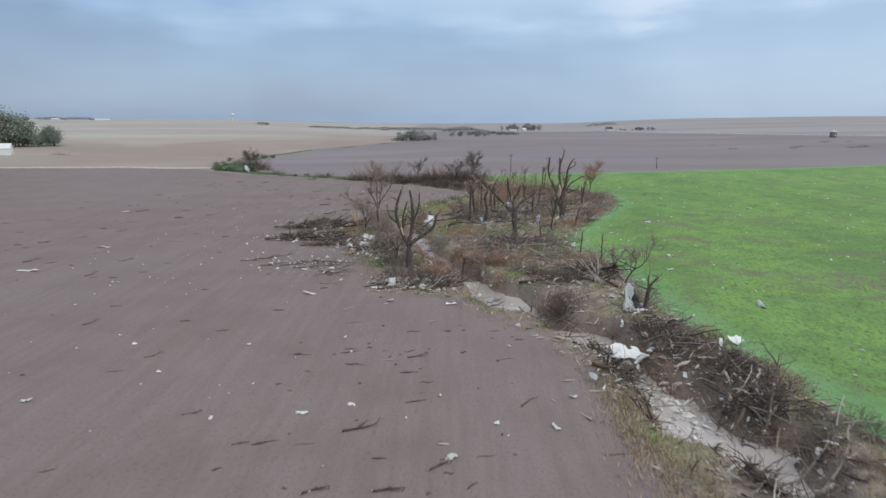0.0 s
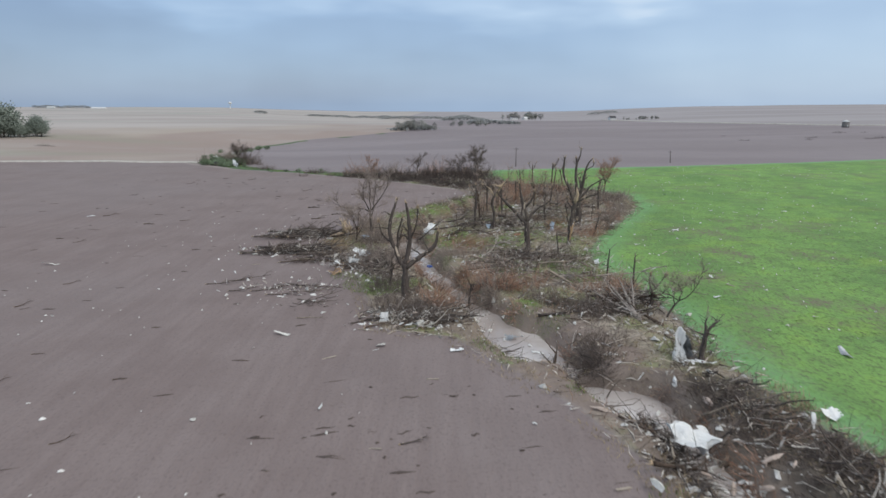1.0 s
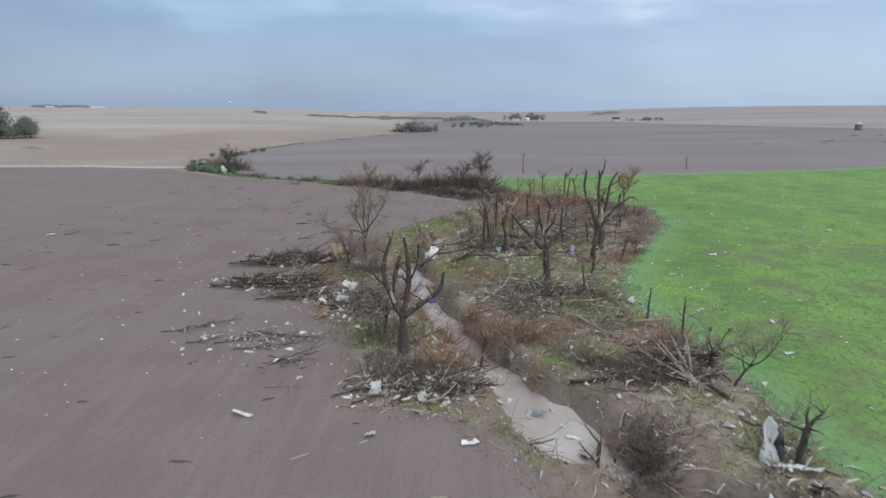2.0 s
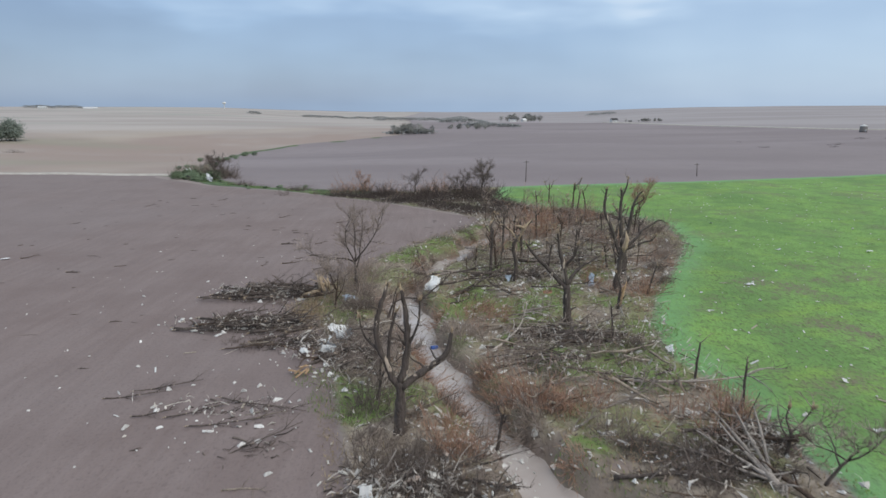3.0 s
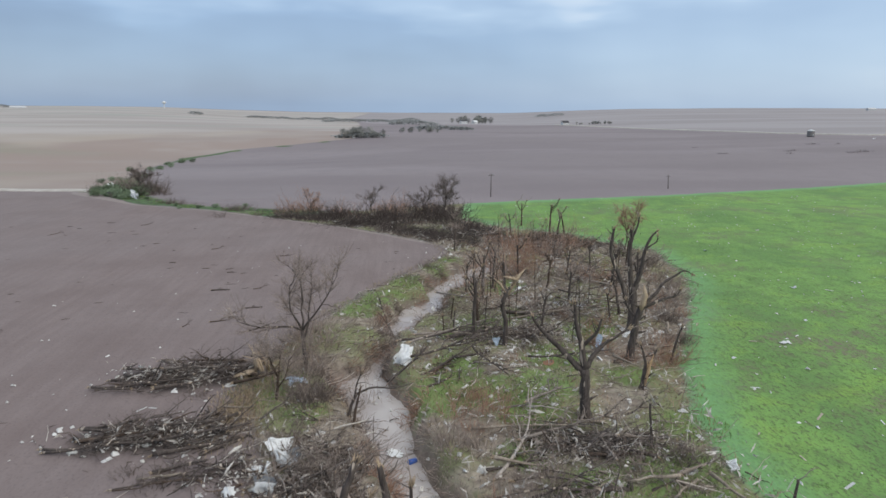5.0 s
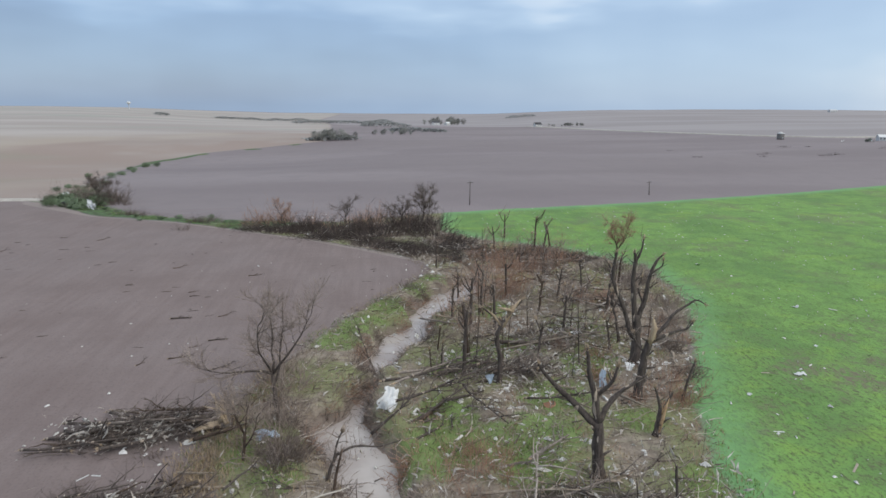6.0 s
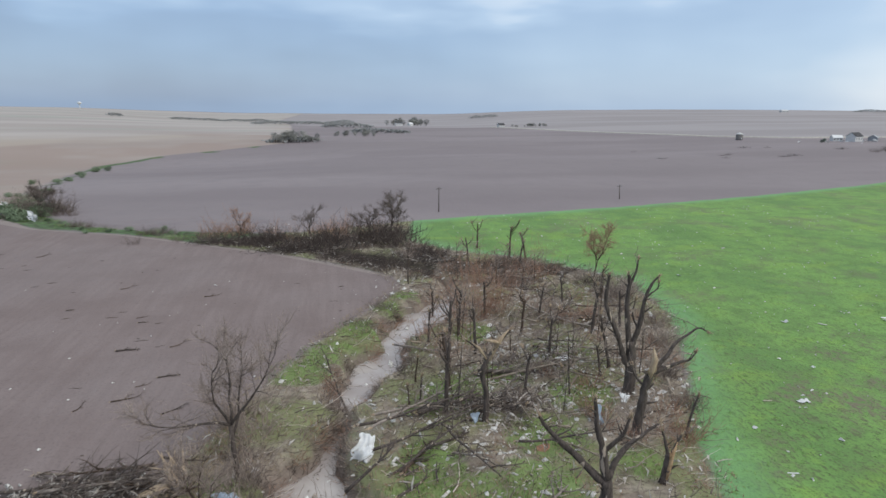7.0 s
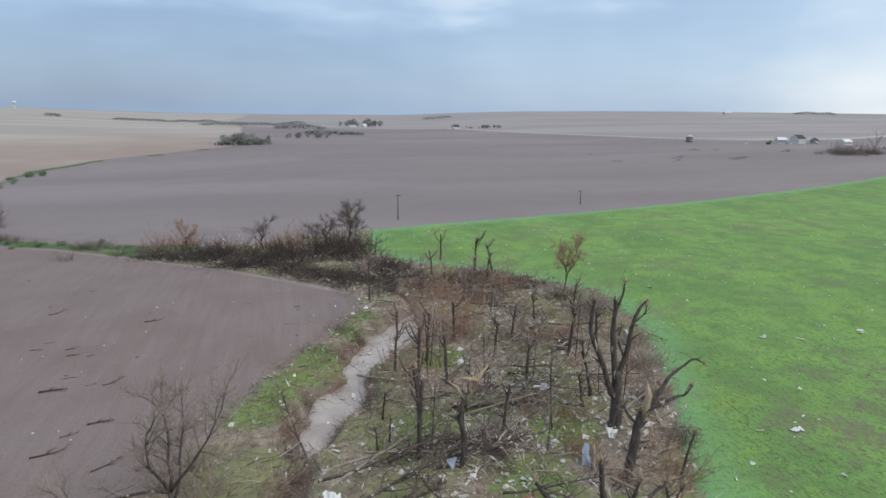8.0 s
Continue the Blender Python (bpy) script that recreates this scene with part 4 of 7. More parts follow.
    broken_tree(25.6, 89.6, "grey uprooted tree, its bare limbs fanned out over the brush", [(0, 0, 0, 0.4), (-0.3, 0.6, 0.6, 0.34), (-0.5, 1.4, 0.9, 0.26)],
                [[(-0.4, 1.0, 0.8, 0.2), (-1.2, 4.0, 1.7, 0.14), (-2.3, 7.4, 3.0, 0.05)], [(-0.4, 1.2, 0.9, 0.2), (-0.6, 4.2, 2.2, 0.13), (-0.9, 7.2, 3.5, 0.05)],
                 [(-0.4, 1.2, 0.9, 0.17), (0.2, 4.0, 2.4, 0.11), (0.6, 6.8, 3.8, 0.05)], [(-0.5, 1.2, 0.8, 0.18), (-2.2, 3.6, 1.2, 0.12), (-4.2, 6.2, 1.9, 0.05)],
                 [(-0.5, 1.2, 0.8, 0.16), (-1.8, 4.6, 1.9, 0.1), (-2.6, 6.6, 2.9, 0.04)], [(-0.5, 1.0, 0.7, 0.15), (-3.0, 2.6, 0.9, 0.1), (-5.4, 4.4, 1.3, 0.04)]], 19, BARK_SILVER, 26, torn=0.2)
    split = broken_tree(24.6, 132.6, "stump split open to orange-brown wood", [(0, 0, 0, 0.34), (0.1, 0, 1.6, 0.3), (0.2, 0, 3.2, 0.24)],
                [[(0.2, 0, 3.0, 0.16), (-0.2, 0.1, 4.6, 0.12), (-0.6, 0.1, 5.6, 0.05)], [(0.2, 0, 2.6, 0.16), (0.9, 0, 3.9, 0.13), (1.3, 0, 4.9, 0.08)]], 20, BARK, 8, torn=1.0)
    slab = Shape()
    slab.tube([(0.1, -0.28, 0.8), (0.3, -0.3, 2.0), (0.5, -0.25, 3.2), (0.9, -0.2, 4.4)], [0.12, 0.2, 0.17, 0.03], 6)
    splinters(slab, (0.3, -0.2, 3.0), (0.1, 0, 1), 0.26, random.Random(6), 9)
    part("torn_wood", slab, ORANGE_WOOD, split, "orange-brown split heartwood")
    broken_tree(16.4, 114.2, "whole dark tree blown flat, its thin limbs trailing over the grass", [(0, 0, 0.2, 0.24), (-1.8, -0.4, 0.7, 0.2), (-4.0, -1.0, 0.9, 0.16)],
                [[(-3.6, -0.9, 0.8, 0.13), (-8.0, -2.4, 1.0, 0.09), (-12.6, -4.4, 0.7, 0.03)], [(-3.0, -0.8, 0.8, 0.13), (-7.4, -1.2, 1.5, 0.09), (-11.6, -2.0, 1.3, 0.03)],
                 [(-2.4, -0.6, 0.8, 0.12), (-6.0, -3.2, 0.8, 0.08), (-10.2, -6.0, 0.5, 0.03)], [(-2.4, -0.5, 0.8, 0.11), (-6.0, 0.4, 1.4, 0.08), (-9.6, 0.6, 1.1, 0.03)],
                 [(-4.0, -1.0, 0.9, 0.11), (-8.4, -3.4, 1.2, 0.07), (-11.4, -5.4, 1.3, 0.03)], [(-1.6, -0.4, 0.7, 0.1), (-4.6, 1.4, 1.0, 0.07), (-7.6, 2.6, 0.8, 0.03)]], 27, BARK, 40, torn=0.2)
    broken_tree(17.6, 121.2, "uprooted dark tree lying in the copse with trailing limbs", [(0, 0, 0.2, 0.2), (-1.6, 0.2, 0.6, 0.17), (-3.4, 0.5, 0.8, 0.14)],
                [[(-3.0, 0.4, 0.8, 0.11), (-6.4, 1.2, 1.1, 0.08), (-9.6, 1.6, 0.8, 0.03)], [(-2.4, 0.3, 0.7, 0.1), (-5.6, -0.8, 1.0, 0.07), (-8.8, -1.6, 0.6, 0.03)],
                 [(-2.0, 0.3, 0.7, 0.1), (-4.6, 2.0, 1.2, 0.07), (-7.0, 3.4, 1.0, 0.03)]], 28, BARK, 26, torn=0.2)
    broken_tree(-7.6, 128.4, "dark snapped sapling bent low over the creek water", [(0, 0, 0, 0.16), (0.3, 0, 1.4, 0.14), (0.9, 0.4, 2.5, 0.13)],
                [[(0.9, 0.4, 2.5, 0.13), (2.4, 0.9, 2.9, 0.1), (4.6, 0.9, 2.8, 0.07), (6.6, 1.1, 3.2, 0.03)], [(0.6, 0.2, 2.0, 0.1), (0.9, 0.3, 3.6, 0.08), (1.4, 0.2, 4.8, 0.05)]], 23, BARK, 5, torn=0.3)
    # slim broken stems in the copse: x, y, height, lean
    rng = random.Random(41)
    downstream = ((5.0, 97.5, 5.0, 0.1), (28.4, 102.5, 4.8, 0.0), (26.0, 108, 4.6, 0.05), (20.8, 120.6, 4.5, -0.1), (-7, 126, 4.5, 0.2), (30.9, 139.6, 4.9, 0.22),
        (7.4, 148.5, 10.5, 0.04), (3.6, 150.3, 2.8, -0.06), (17.5, 152, 6.6, 0.1), (5.1, 152.1, 3.4, 0.05), (8.8, 154, 9.5, -0.1), (28.5, 155.3, 5.5, -0.15),
        (5.2, 157.4, 3.5, 0.1), (30.7, 157.6, 7.6, -0.22), (24, 161.9, 7, 0.05), (14.4, 164.6, 8.5, -0.05), (10.8, 164.7, 9.5, 0.02), (8.6, 169, 6.5, 0.03),
        (33.2, 169.2, 9.5, 0.12), (22.5, 170, 7.2, 0.08), (13.5, 172, 8.8, 0.05), (39, 172, 7.5, -0.05),)
    by_the_pools = ((27.7, 177.2, 6.5, 0.1), (19, 178, 8, -0.04), (34.5, 184.9, 6, -0.1), (42, 186, 7, 0.05), (12, 187, 7, 0.0), (33, 206, 8, 0.1), (24, 214, 7, -0.1),
        (37.6, 216.4, 7, -0.2), (34.2, 217.5, 9, 0.02), (29.3, 228.3, 7.5, 0.0),)
    for k, (x, y, h, lean) in enumerate(downstream + by_the_pools):
        r = 0.022 * h + 0.045
        trunk = [(0, 0, 0, r), (lean * h * 0.4, 0.1, h * 0.5, r * 0.8), (lean * h * 0.9, 0.1, h * 0.8, r * 0.62)]
        if h < 5:
            trunk[-1] = (lean * h, 0.1, h, r * 0.6)
            limbs = []
        else:
            limbs = []
            for _ in range(rng.choice((2, 3, 3))):
                a, s = rng.uniform(0, math.tau), h * rng.uniform(0.05, 0.14)
                z0 = h * rng.uniform(0.5, 0.78)
                x0 = lean * h * (z0 / h) ** 1.3
                limbs.append([(x0, 0.1, z0, r * 0.5), (x0 + math.cos(a) * s, math.sin(a) * s, z0 + h * 0.12, r * 0.34), (x0 + math.cos(a) * s * 1.7, math.sin(a) * s * 1.7, z0 + h * rng.uniform(0.2, 0.32), r * 0.15)])
        broken_tree(x, y, ("slim snapped tree with a torn pale top in the copse" if h >= 5 else "short splintered tree stump in the brush"), trunk, limbs, 100 + k, rng.choice((BARK, BARK, BARK_BROWN)), 9 if h > 5 else 3, group="snapped stems in the copse", torn=0.7)
    for k in range(30):
        x, y = rng.uniform(7, 34), rng.uniform(146, 206)
        if float(from_water(x, y)) < 1.5 or float(inside(x, y, GREEN_POLY)) > -3:
            continue
        h, lean = rng.uniform(4.5, 9), rng.gauss(0, 0.07)
        r, a = 0.010 * h, rng.uniform(0, math.tau)
        trunk = [(0, 0, 0, r), (lean * h * 0.5, 0.1, h * 0.5, r * 0.8), (lean * h, 0.2, h, r * 0.35)]
        limbs = [[(lean * h * z, 0.1, h * z, r * 0.5), (lean * h * z + math.cos(a + 2 * z) * 0.5, math.sin(a + 2 * z) * 0.5, h * z + 0.9, r * 0.35), (lean * h * z + math.cos(a + 2 * z) * 0.8, math.sin(a + 2 * z) * 0.8, h * z + 2.0, r * 0.15)] for z in (0.45, 0.7)]
        broken_tree(x, y, "slender bare sapling with a few upright twigs", trunk, limbs, 200 + k, rng.choice((BARK, BARK_BROWN)), 14, group="saplings in the copse", torn=0.15)
    bare_tree(-13.6, 140.5, "bare twiggy tree leaning over the creek bank", 13.5, 21, BARK, TWIG, (-0.12, 0), 5, 34, spread=0.75)
    bare_tree(-15.5, 132.0, "young bare tree with fine brown twigs", 8.0, 22, BARK_BROWN, TWIG, (0.1, 0), 4, 26)
    bare_tree(-6.4, 104.5, "young bare tree with fine dark twigs", 8.0, 23, BARK, TWIG, (0.05, 0), 4, 16, spread=0.28)
    bare_tree(29.2, 90.5, "low bare tree bent over beside the wheat", 7.5, 24, BARK, TWIG, (0.35, 0), 4, 18, spread=0.9)
    bare_tree(46.5, 199.5, "fan-shaped bare brown tree at the edge of the wheat", 10.5, 26, BARK_BROWN, TWIG_RED, (0.1, 0), 5, 34, spread=0.45, thick=0.014)
    bare_tree(10.5, 250.5, "dark bushy bare tree over the creek bend", 10.5, 27, BARK, TWIG_DARK, (0.3, 0), 6, 40)
    bare_tree(5.0, 247.0, "dark bare tree in the creek brush", 8.0, 28, BARK, TWIG_DARK, (-0.1, 0), 5, 28)
    bare_tree(-10, 243.5, "slim bare tree in the creek brush", 9.0, 29, BARK, TWIG_DARK, (0, 0), 4, 24)
    bare_tree(-28, 250.5, "bare brown tree at the end of the creek brush", 7.5, 30, BARK, TWIG_RED, (0, 0), 4, 24)
    bare_tree(-94, 293, "dark ragged tree over the creek clump", 10.5, 31, BARK, TWIG_DARK, (0.15, 0), 6, 40, spread=0.6)


def brush():
    kinds = {"dark": [bush_mesh("dark_brush", 300 + k, 34, 3.2, 3.6, TWIG_DARK) for k in range(3)], "brown": [bush_mesh("brown_brush", 310 + k, 34, 3.4, 3.4, TWIG) for k in range(3)],
             "red": [bush_mesh("red_brush", 320 + k, 36, 3.6, 3.2, TWIG_RED) for k in range(3)], "wet": [bush_mesh("wet_brush", 350 + k, 40, 3.0, 4.0, TWIG_WET, 0.6) for k in range(3)], "tall": [bush_mesh("sapling_thicket", 330 + k, 24, 10.0, 6.5, TWIG_RED, 0.09) for k in range(3)]}
    words = {"dark": ("brush", "dark leafless brush flattened by the storm"), "brown": ("brush", "brown leafless brush on the creek bank"),
             "red": ("brush", "reddish leafless brush beside the creek"), "wet": ("brush", "black wet brush tangled along the creek"), "tall": ("sapling_thicket", "thicket of tall slim reddish saplings")}
    rng = random.Random(77)
    far = {}
    # x, y, reach along x and y, how many, kind, size
    downstream = ((33, 41, 2, 3, 5, "brown", 0.55), (36, 48, 2, 4, 4, "dark", 0.5), (32, 52, 3, 6, 6, "wet", 0.42), (30, 58, 3, 5, 8, "wet", 0.5), (33, 58.5, 1.5, 2, 5, "wet", 0.5), (29, 64, 3, 7, 10, "wet", 0.5),
        (27, 69, 2.5, 5, 9, "wet", 0.5), (17, 77.5, 2, 3, 8, "wet", 0.75), (29, 80, 3, 5, 5, "dark", 0.8), (18.5, 81, 2, 3.5, 7, "dark", 0.75), (24, 93, 5, 2.5, 9, "wet", 0.6), (18, 95.5, 4, 2, 6, "dark", 0.7),
        (-2, 90, 5, 2, 7, "dark", 0.8), (-4, 94.5, 3, 3, 9, "dark", 0.7), (2, 96.5, 2.5, 3, 6, "red", 0.8), (-1, 92, 4, 2, 6, "dark", 0.7), (20, 91, 4, 4, 4, "dark", 0.9), (18, 95, 5, 4, 5, "dark", 0.9), (12, 100, 6, 4, 4, "brown", 1.0), (-6, 101, 4, 4, 8, "dark", 0.8),)
    by_the_pools = ((23, 101, 4, 4, 4, "red", 1.0), (3, 103, 4, 4, 7, "dark", 0.9), (8, 104, 5, 7, 6, "red", 1.0), (-6, 108, 3, 4, 5, "dark", 0.9), (6, 108, 5, 6, 4, "red", 0.9),
        (14, 113, 8, 8, 7, "brown", 0.9), (10, 116, 6, 6, 9, "brown", 0.8), (-8, 118, 5, 7, 9, "brown", 0.9), (22, 118, 6, 6, 7, "dark", 0.7), (-11, 118, 3, 6, 7, "brown", 0.9),
        (30, 120, 3, 8, 4, "red", 0.7), (2, 121, 2, 6, 5, "brown", 0.8), (-12, 122, 3, 3, 3, "dark", 0.8), (5, 128, 3, 8, 5, "red", 0.7), (-14, 137, 4, 6, 11, "brown", 0.9), (-12, 132, 3, 4, 6, "dark", 0.8),)
    by_the_fork = ((33, 140, 3, 6, 5, "red", 0.8), (27, 141, 5, 6, 8, "red", 0.75), (-14, 149, 3, 6, 8, "brown", 1.25), (14, 150, 6, 6, 6, "dark", 0.7), (-4, 152, 2.5, 5, 4, "dark", 0.5),
        (27, 153, 6, 6, 5, "red", 0.7), (38, 160, 6, 9, 9, "red", 0.8), (6, 160, 5, 8, 6, "dark", 0.8), (20, 160, 10, 12, 7, "brown", 0.7), (13, 168, 7, 8, 3, "tall", 0.6),
        (24, 175, 8, 10, 10, "brown", 0.8), (36, 180, 8, 12, 9, "red", 0.9), (21, 184, 5, 6, 6, "tall", 0.85), (46, 188, 6, 12, 11, "brown", 1.0),
        (24, 197, 8, 11, 8, "tall", 0.9),)
    lower_copse = ((34, 198, 8, 10, 4, "tall", 0.7), (24, 204, 9, 6, 5, "red", 0.8), (12, 205, 4, 5, 6, "wet", 0.9), (33, 210, 10, 7, 14, "wet", 1.0), (8, 213, 5, 4, 8, "wet", 1.0),
        (-2, 221, 5, 3.5, 11, "wet", 1.1), (18, 222, 6, 6, 8, "wet", 1.0), (14, 222, 6, 6, 10, "wet", 1.0), (-14, 231, 9, 2.5, 15, "wet", 1.1),
        (-6, 239, 10, 8, 24, "wet", 1.6), (8, 240, 7, 9, 22, "wet", 1.8), (-2, 242, 12, 6, 5, "tall", 0.7), (-22, 242, 9, 5, 20, "wet", 1.5),
        (-30, 243, 8, 2.5, 9, "wet", 1.1), (-4, 250, 14, 4, 5, "red", 1.3),)
    mid_copse = ((-101, 303, 7, 7, 14, "brown", 1.5), (-112, 325, 4, 14, 8, "brown", 1.2), (-32, 252, 6, 4, 6, "red", 1.4), (-50, 256, 9, 3, 8, "dark", 0.8), (-75, 270, 12, 3, 8, "dark", 0.7), (-98, 290, 4, 4, 5, "brown", 1.2),
        (-99, 298, 9, 8, 12, "dark", 1.5), (-91, 293, 3, 3, 9, "dark", 2.0), (-86, 289, 5, 1.5, 6, "dark", 0.8),)
    along_the_edge = ((13, 103, 4, 3, 6, "red", 0.85), (27, 101, 3, 3, 5, "red", 0.85), (7, 127, 3, 4, 5, "red", 0.7), (-1, 93, 5, 3, 6, "dark", 0.7), (29, 112, 2, 5, 5, "red", 0.7), (34.5, 147, 2, 3, 5, "dark", 0.7), (37.5, 154, 2, 4, 6, "dark", 0.7), (41, 163, 2, 4, 6, "brown", 0.8), (45, 173, 2.5, 5, 7, "brown", 0.9), (46, 186, 3, 5, 7, "dark", 1.0), (44, 195, 4, 4, 6, "wet", 0.9),
        (30, 179, 5, 6, 5, "brown", 0.8), (29, 195, 5, 4, 5, "dark", 0.9), (9.7, 167, 1.5, 3, 2, "tall", 0.55), (14.5, 176, 2, 4, 3, "tall", 0.7), (19, 183, 3, 4, 3, "tall", 0.85), (1, 177, 3, 4, 4, "dark", 0.5), (3.5, 186, 2, 3, 4, "dark", 0.5), (-22, 237, 9, 2, 11, "wet", 1.1), (-8, 228, 8, 2, 10, "wet", 1.0), (3, 218.5, 6, 2.5, 9, "wet", 1.0), (-38, 245.5, 8, 2, 8, "dark", 0.8))
    for x, y, rx, ry, count, kind, size in downstream + by_the_pools + by_the_fork + lower_copse + mid_copse + along_the_edge:
        name, label = words[kind]
        for _ in range(count):
            px, py = x + rng.gauss(0, rx * 0.5), y + rng.gauss(0, ry * 0.5)
            if float(from_water(px, py)) < 0.3:
                px += rng.choice((-3.2, 3.2))
            if float(inside(px, py, GREEN_POLY)) > 0.2:
                continue
            m = on_ground(px, py, rng.uniform(0, 360), size * rng.uniform(0.7, 1.25), -0.05) @ Matrix.Diagonal((1, 1, rng.uniform(0.7, 1.15), 1))
            me = rng.choice(kinds[kind])
            if py > 166 and kind != "tall" or py > 232:
                far.setdefault(kind, []).append((me, m))
                continue
            ob = tagged(new(name, me), label, "shrub", "brush along the creek")
            ob.matrix_basis = m
    # beyond the copse the bushes grow into one another past telling apart
    for kind, bushes in far.items():
        verts, faces = [], []
        for me, m in bushes:
            co = np.empty(len(me.vertices) * 3)
            me.vertices.foreach_get("co", co)
            n = len(verts)
            verts += (co.reshape(-1, 3) @ np.array(m.to_3x3()).T + np.array(m.translation)).tolist()
            faces += [tuple(n + v for v in p.vertices) for p in me.polygons]
        tagged(new("far_brush", make_mesh("far_brush", verts, faces, bushes[0][0].materials[0])), words[kind][1], "brush", kind="stuff")


def bankside():
    """Low brush that hangs over both edges of the water, and the crowns of whole trees blown flat."""
    rng = random.Random(83)
    low = {"brown": [bush_mesh("bank_brush", 340 + k, 34, 2.0, 2.6, TWIG) for k in range(2)], "rust": [bush_mesh("bank_brush", 344 + k, 34, 2.0, 2.6, TWIG_RED) for k in range(2)], "dark": [bush_mesh("bank_brush", 348 + k, 34, 1.7, 2.8, TWIG_DARK, 0.6) for k in range(2)]}
    places = []
    while len(places) < 150:
        k = rng.randrange(3, 22)
        f = rng.random()
        x, y = CREEK[k][0] + (CREEK[k + 1][0] - CREEK[k][0]) * f + rng.uniform(-6, 6), CREEK[k][1] + (CREEK[k + 1][1] - CREEK[k][1]) * f + rng.uniform(-2, 2)
        if -0.3 < float(from_water(x, y)) < 1.5 and not (y < 99 and (x < CREEK[k][0] or rng.random() < 0.6)):
            places.append((x, y, rng.choice(("brown", "rust", "dark"))))
    for cx, cy, rx, ry, count in ((-27, 138, 7, 3.4, 9), (-23, 124.8, 7, 2.6, 8), (-12.5, 133, 2, 3.5, 12), (-13, 142, 2, 3, 6), (-20, 119, 5, 2, 6), (-10, 116, 4, 6, 10), (-2, 89.5, 4, 1.6, 6), (22, 92.3, 6, 2.2, 10), (30, 58, 3, 6, 10), (28, 65, 2.5, 5, 8)):
        places += [(cx + rng.gauss(0, rx * 0.5), cy + rng.gauss(0, ry * 0.5), "dark") for _ in range(count)]
    for x, y, kind in places:
        ob = tagged(new("bank_brush", rng.choice(low[kind])), {"brown": "low brown brush hanging over the water's edge", "rust": "low rust-brown brush hanging over the water's edge", "dark": "low dark tangle of torn twigs"}[kind], "shrub", "low brush on the banks")
        ob.matrix_basis = on_ground(x, y, rng.uniform(0, 360), rng.uniform(0.5, 1.1), -0.05)
    flat = [bare_tree(0, 0, "whole bare tree blown flat on the ground", 8.5, 370 + k, (BARK_GREY, BARK_GREY, BARK)[k], TWIG, (0, 0), 5, 8, "trees blown flat along the creek", 0.5, 0.024, True) for k in range(3)]
    first = set()
    downstream = ((27, 99, 40, 0.8), (13, 99, 60, 0.8), (18, 103, 75, 1.0), (12, 107, 110, 0.9), (21, 115, 70, 0.9),
        (8, 118, 80, 1.0), (-8, 119, -80, 0.9), (15, 121, 100, 1.1), (-11, 127, -100, 0.8), (11, 128, 95, 0.8), (23, 128, 60, 0.8), (-26, 138, -85, 0.8),
        (29, 144, 50, 0.8), (9, 146, 70, 1.1), (15, 152, 85, 1.0), (22, 158, 105, 0.9), (27, 167, 60, 0.9), (36, 172, 120, 0.9),)
    by_the_pools = ((31, 187, 80, 1.0), (25, 199, 100, 1.0), (38, 203, 70, 1.1), (15, 206, 60, 1.0), (20, 216, 110, 1.1), (-5, 231, 90, 1.1),)
    for x, y, turn, n in downstream + by_the_pools:
        src = rng.choice(flat)
        m = on_ground(x, y, 0, 1.0, 0.25) @ pose(0, 0, 0, 0, 0, 90 - turn) @ pose(0, 0, 0, 0, 82, 0) @ pose(0, 0, -3.0)
        ob = src if src.name not in first else copy_thing(src, m)
        first.add(src.name)
        ob.matrix_basis = m
        ob.scale = (n * 0.75, n * 0.75, n)


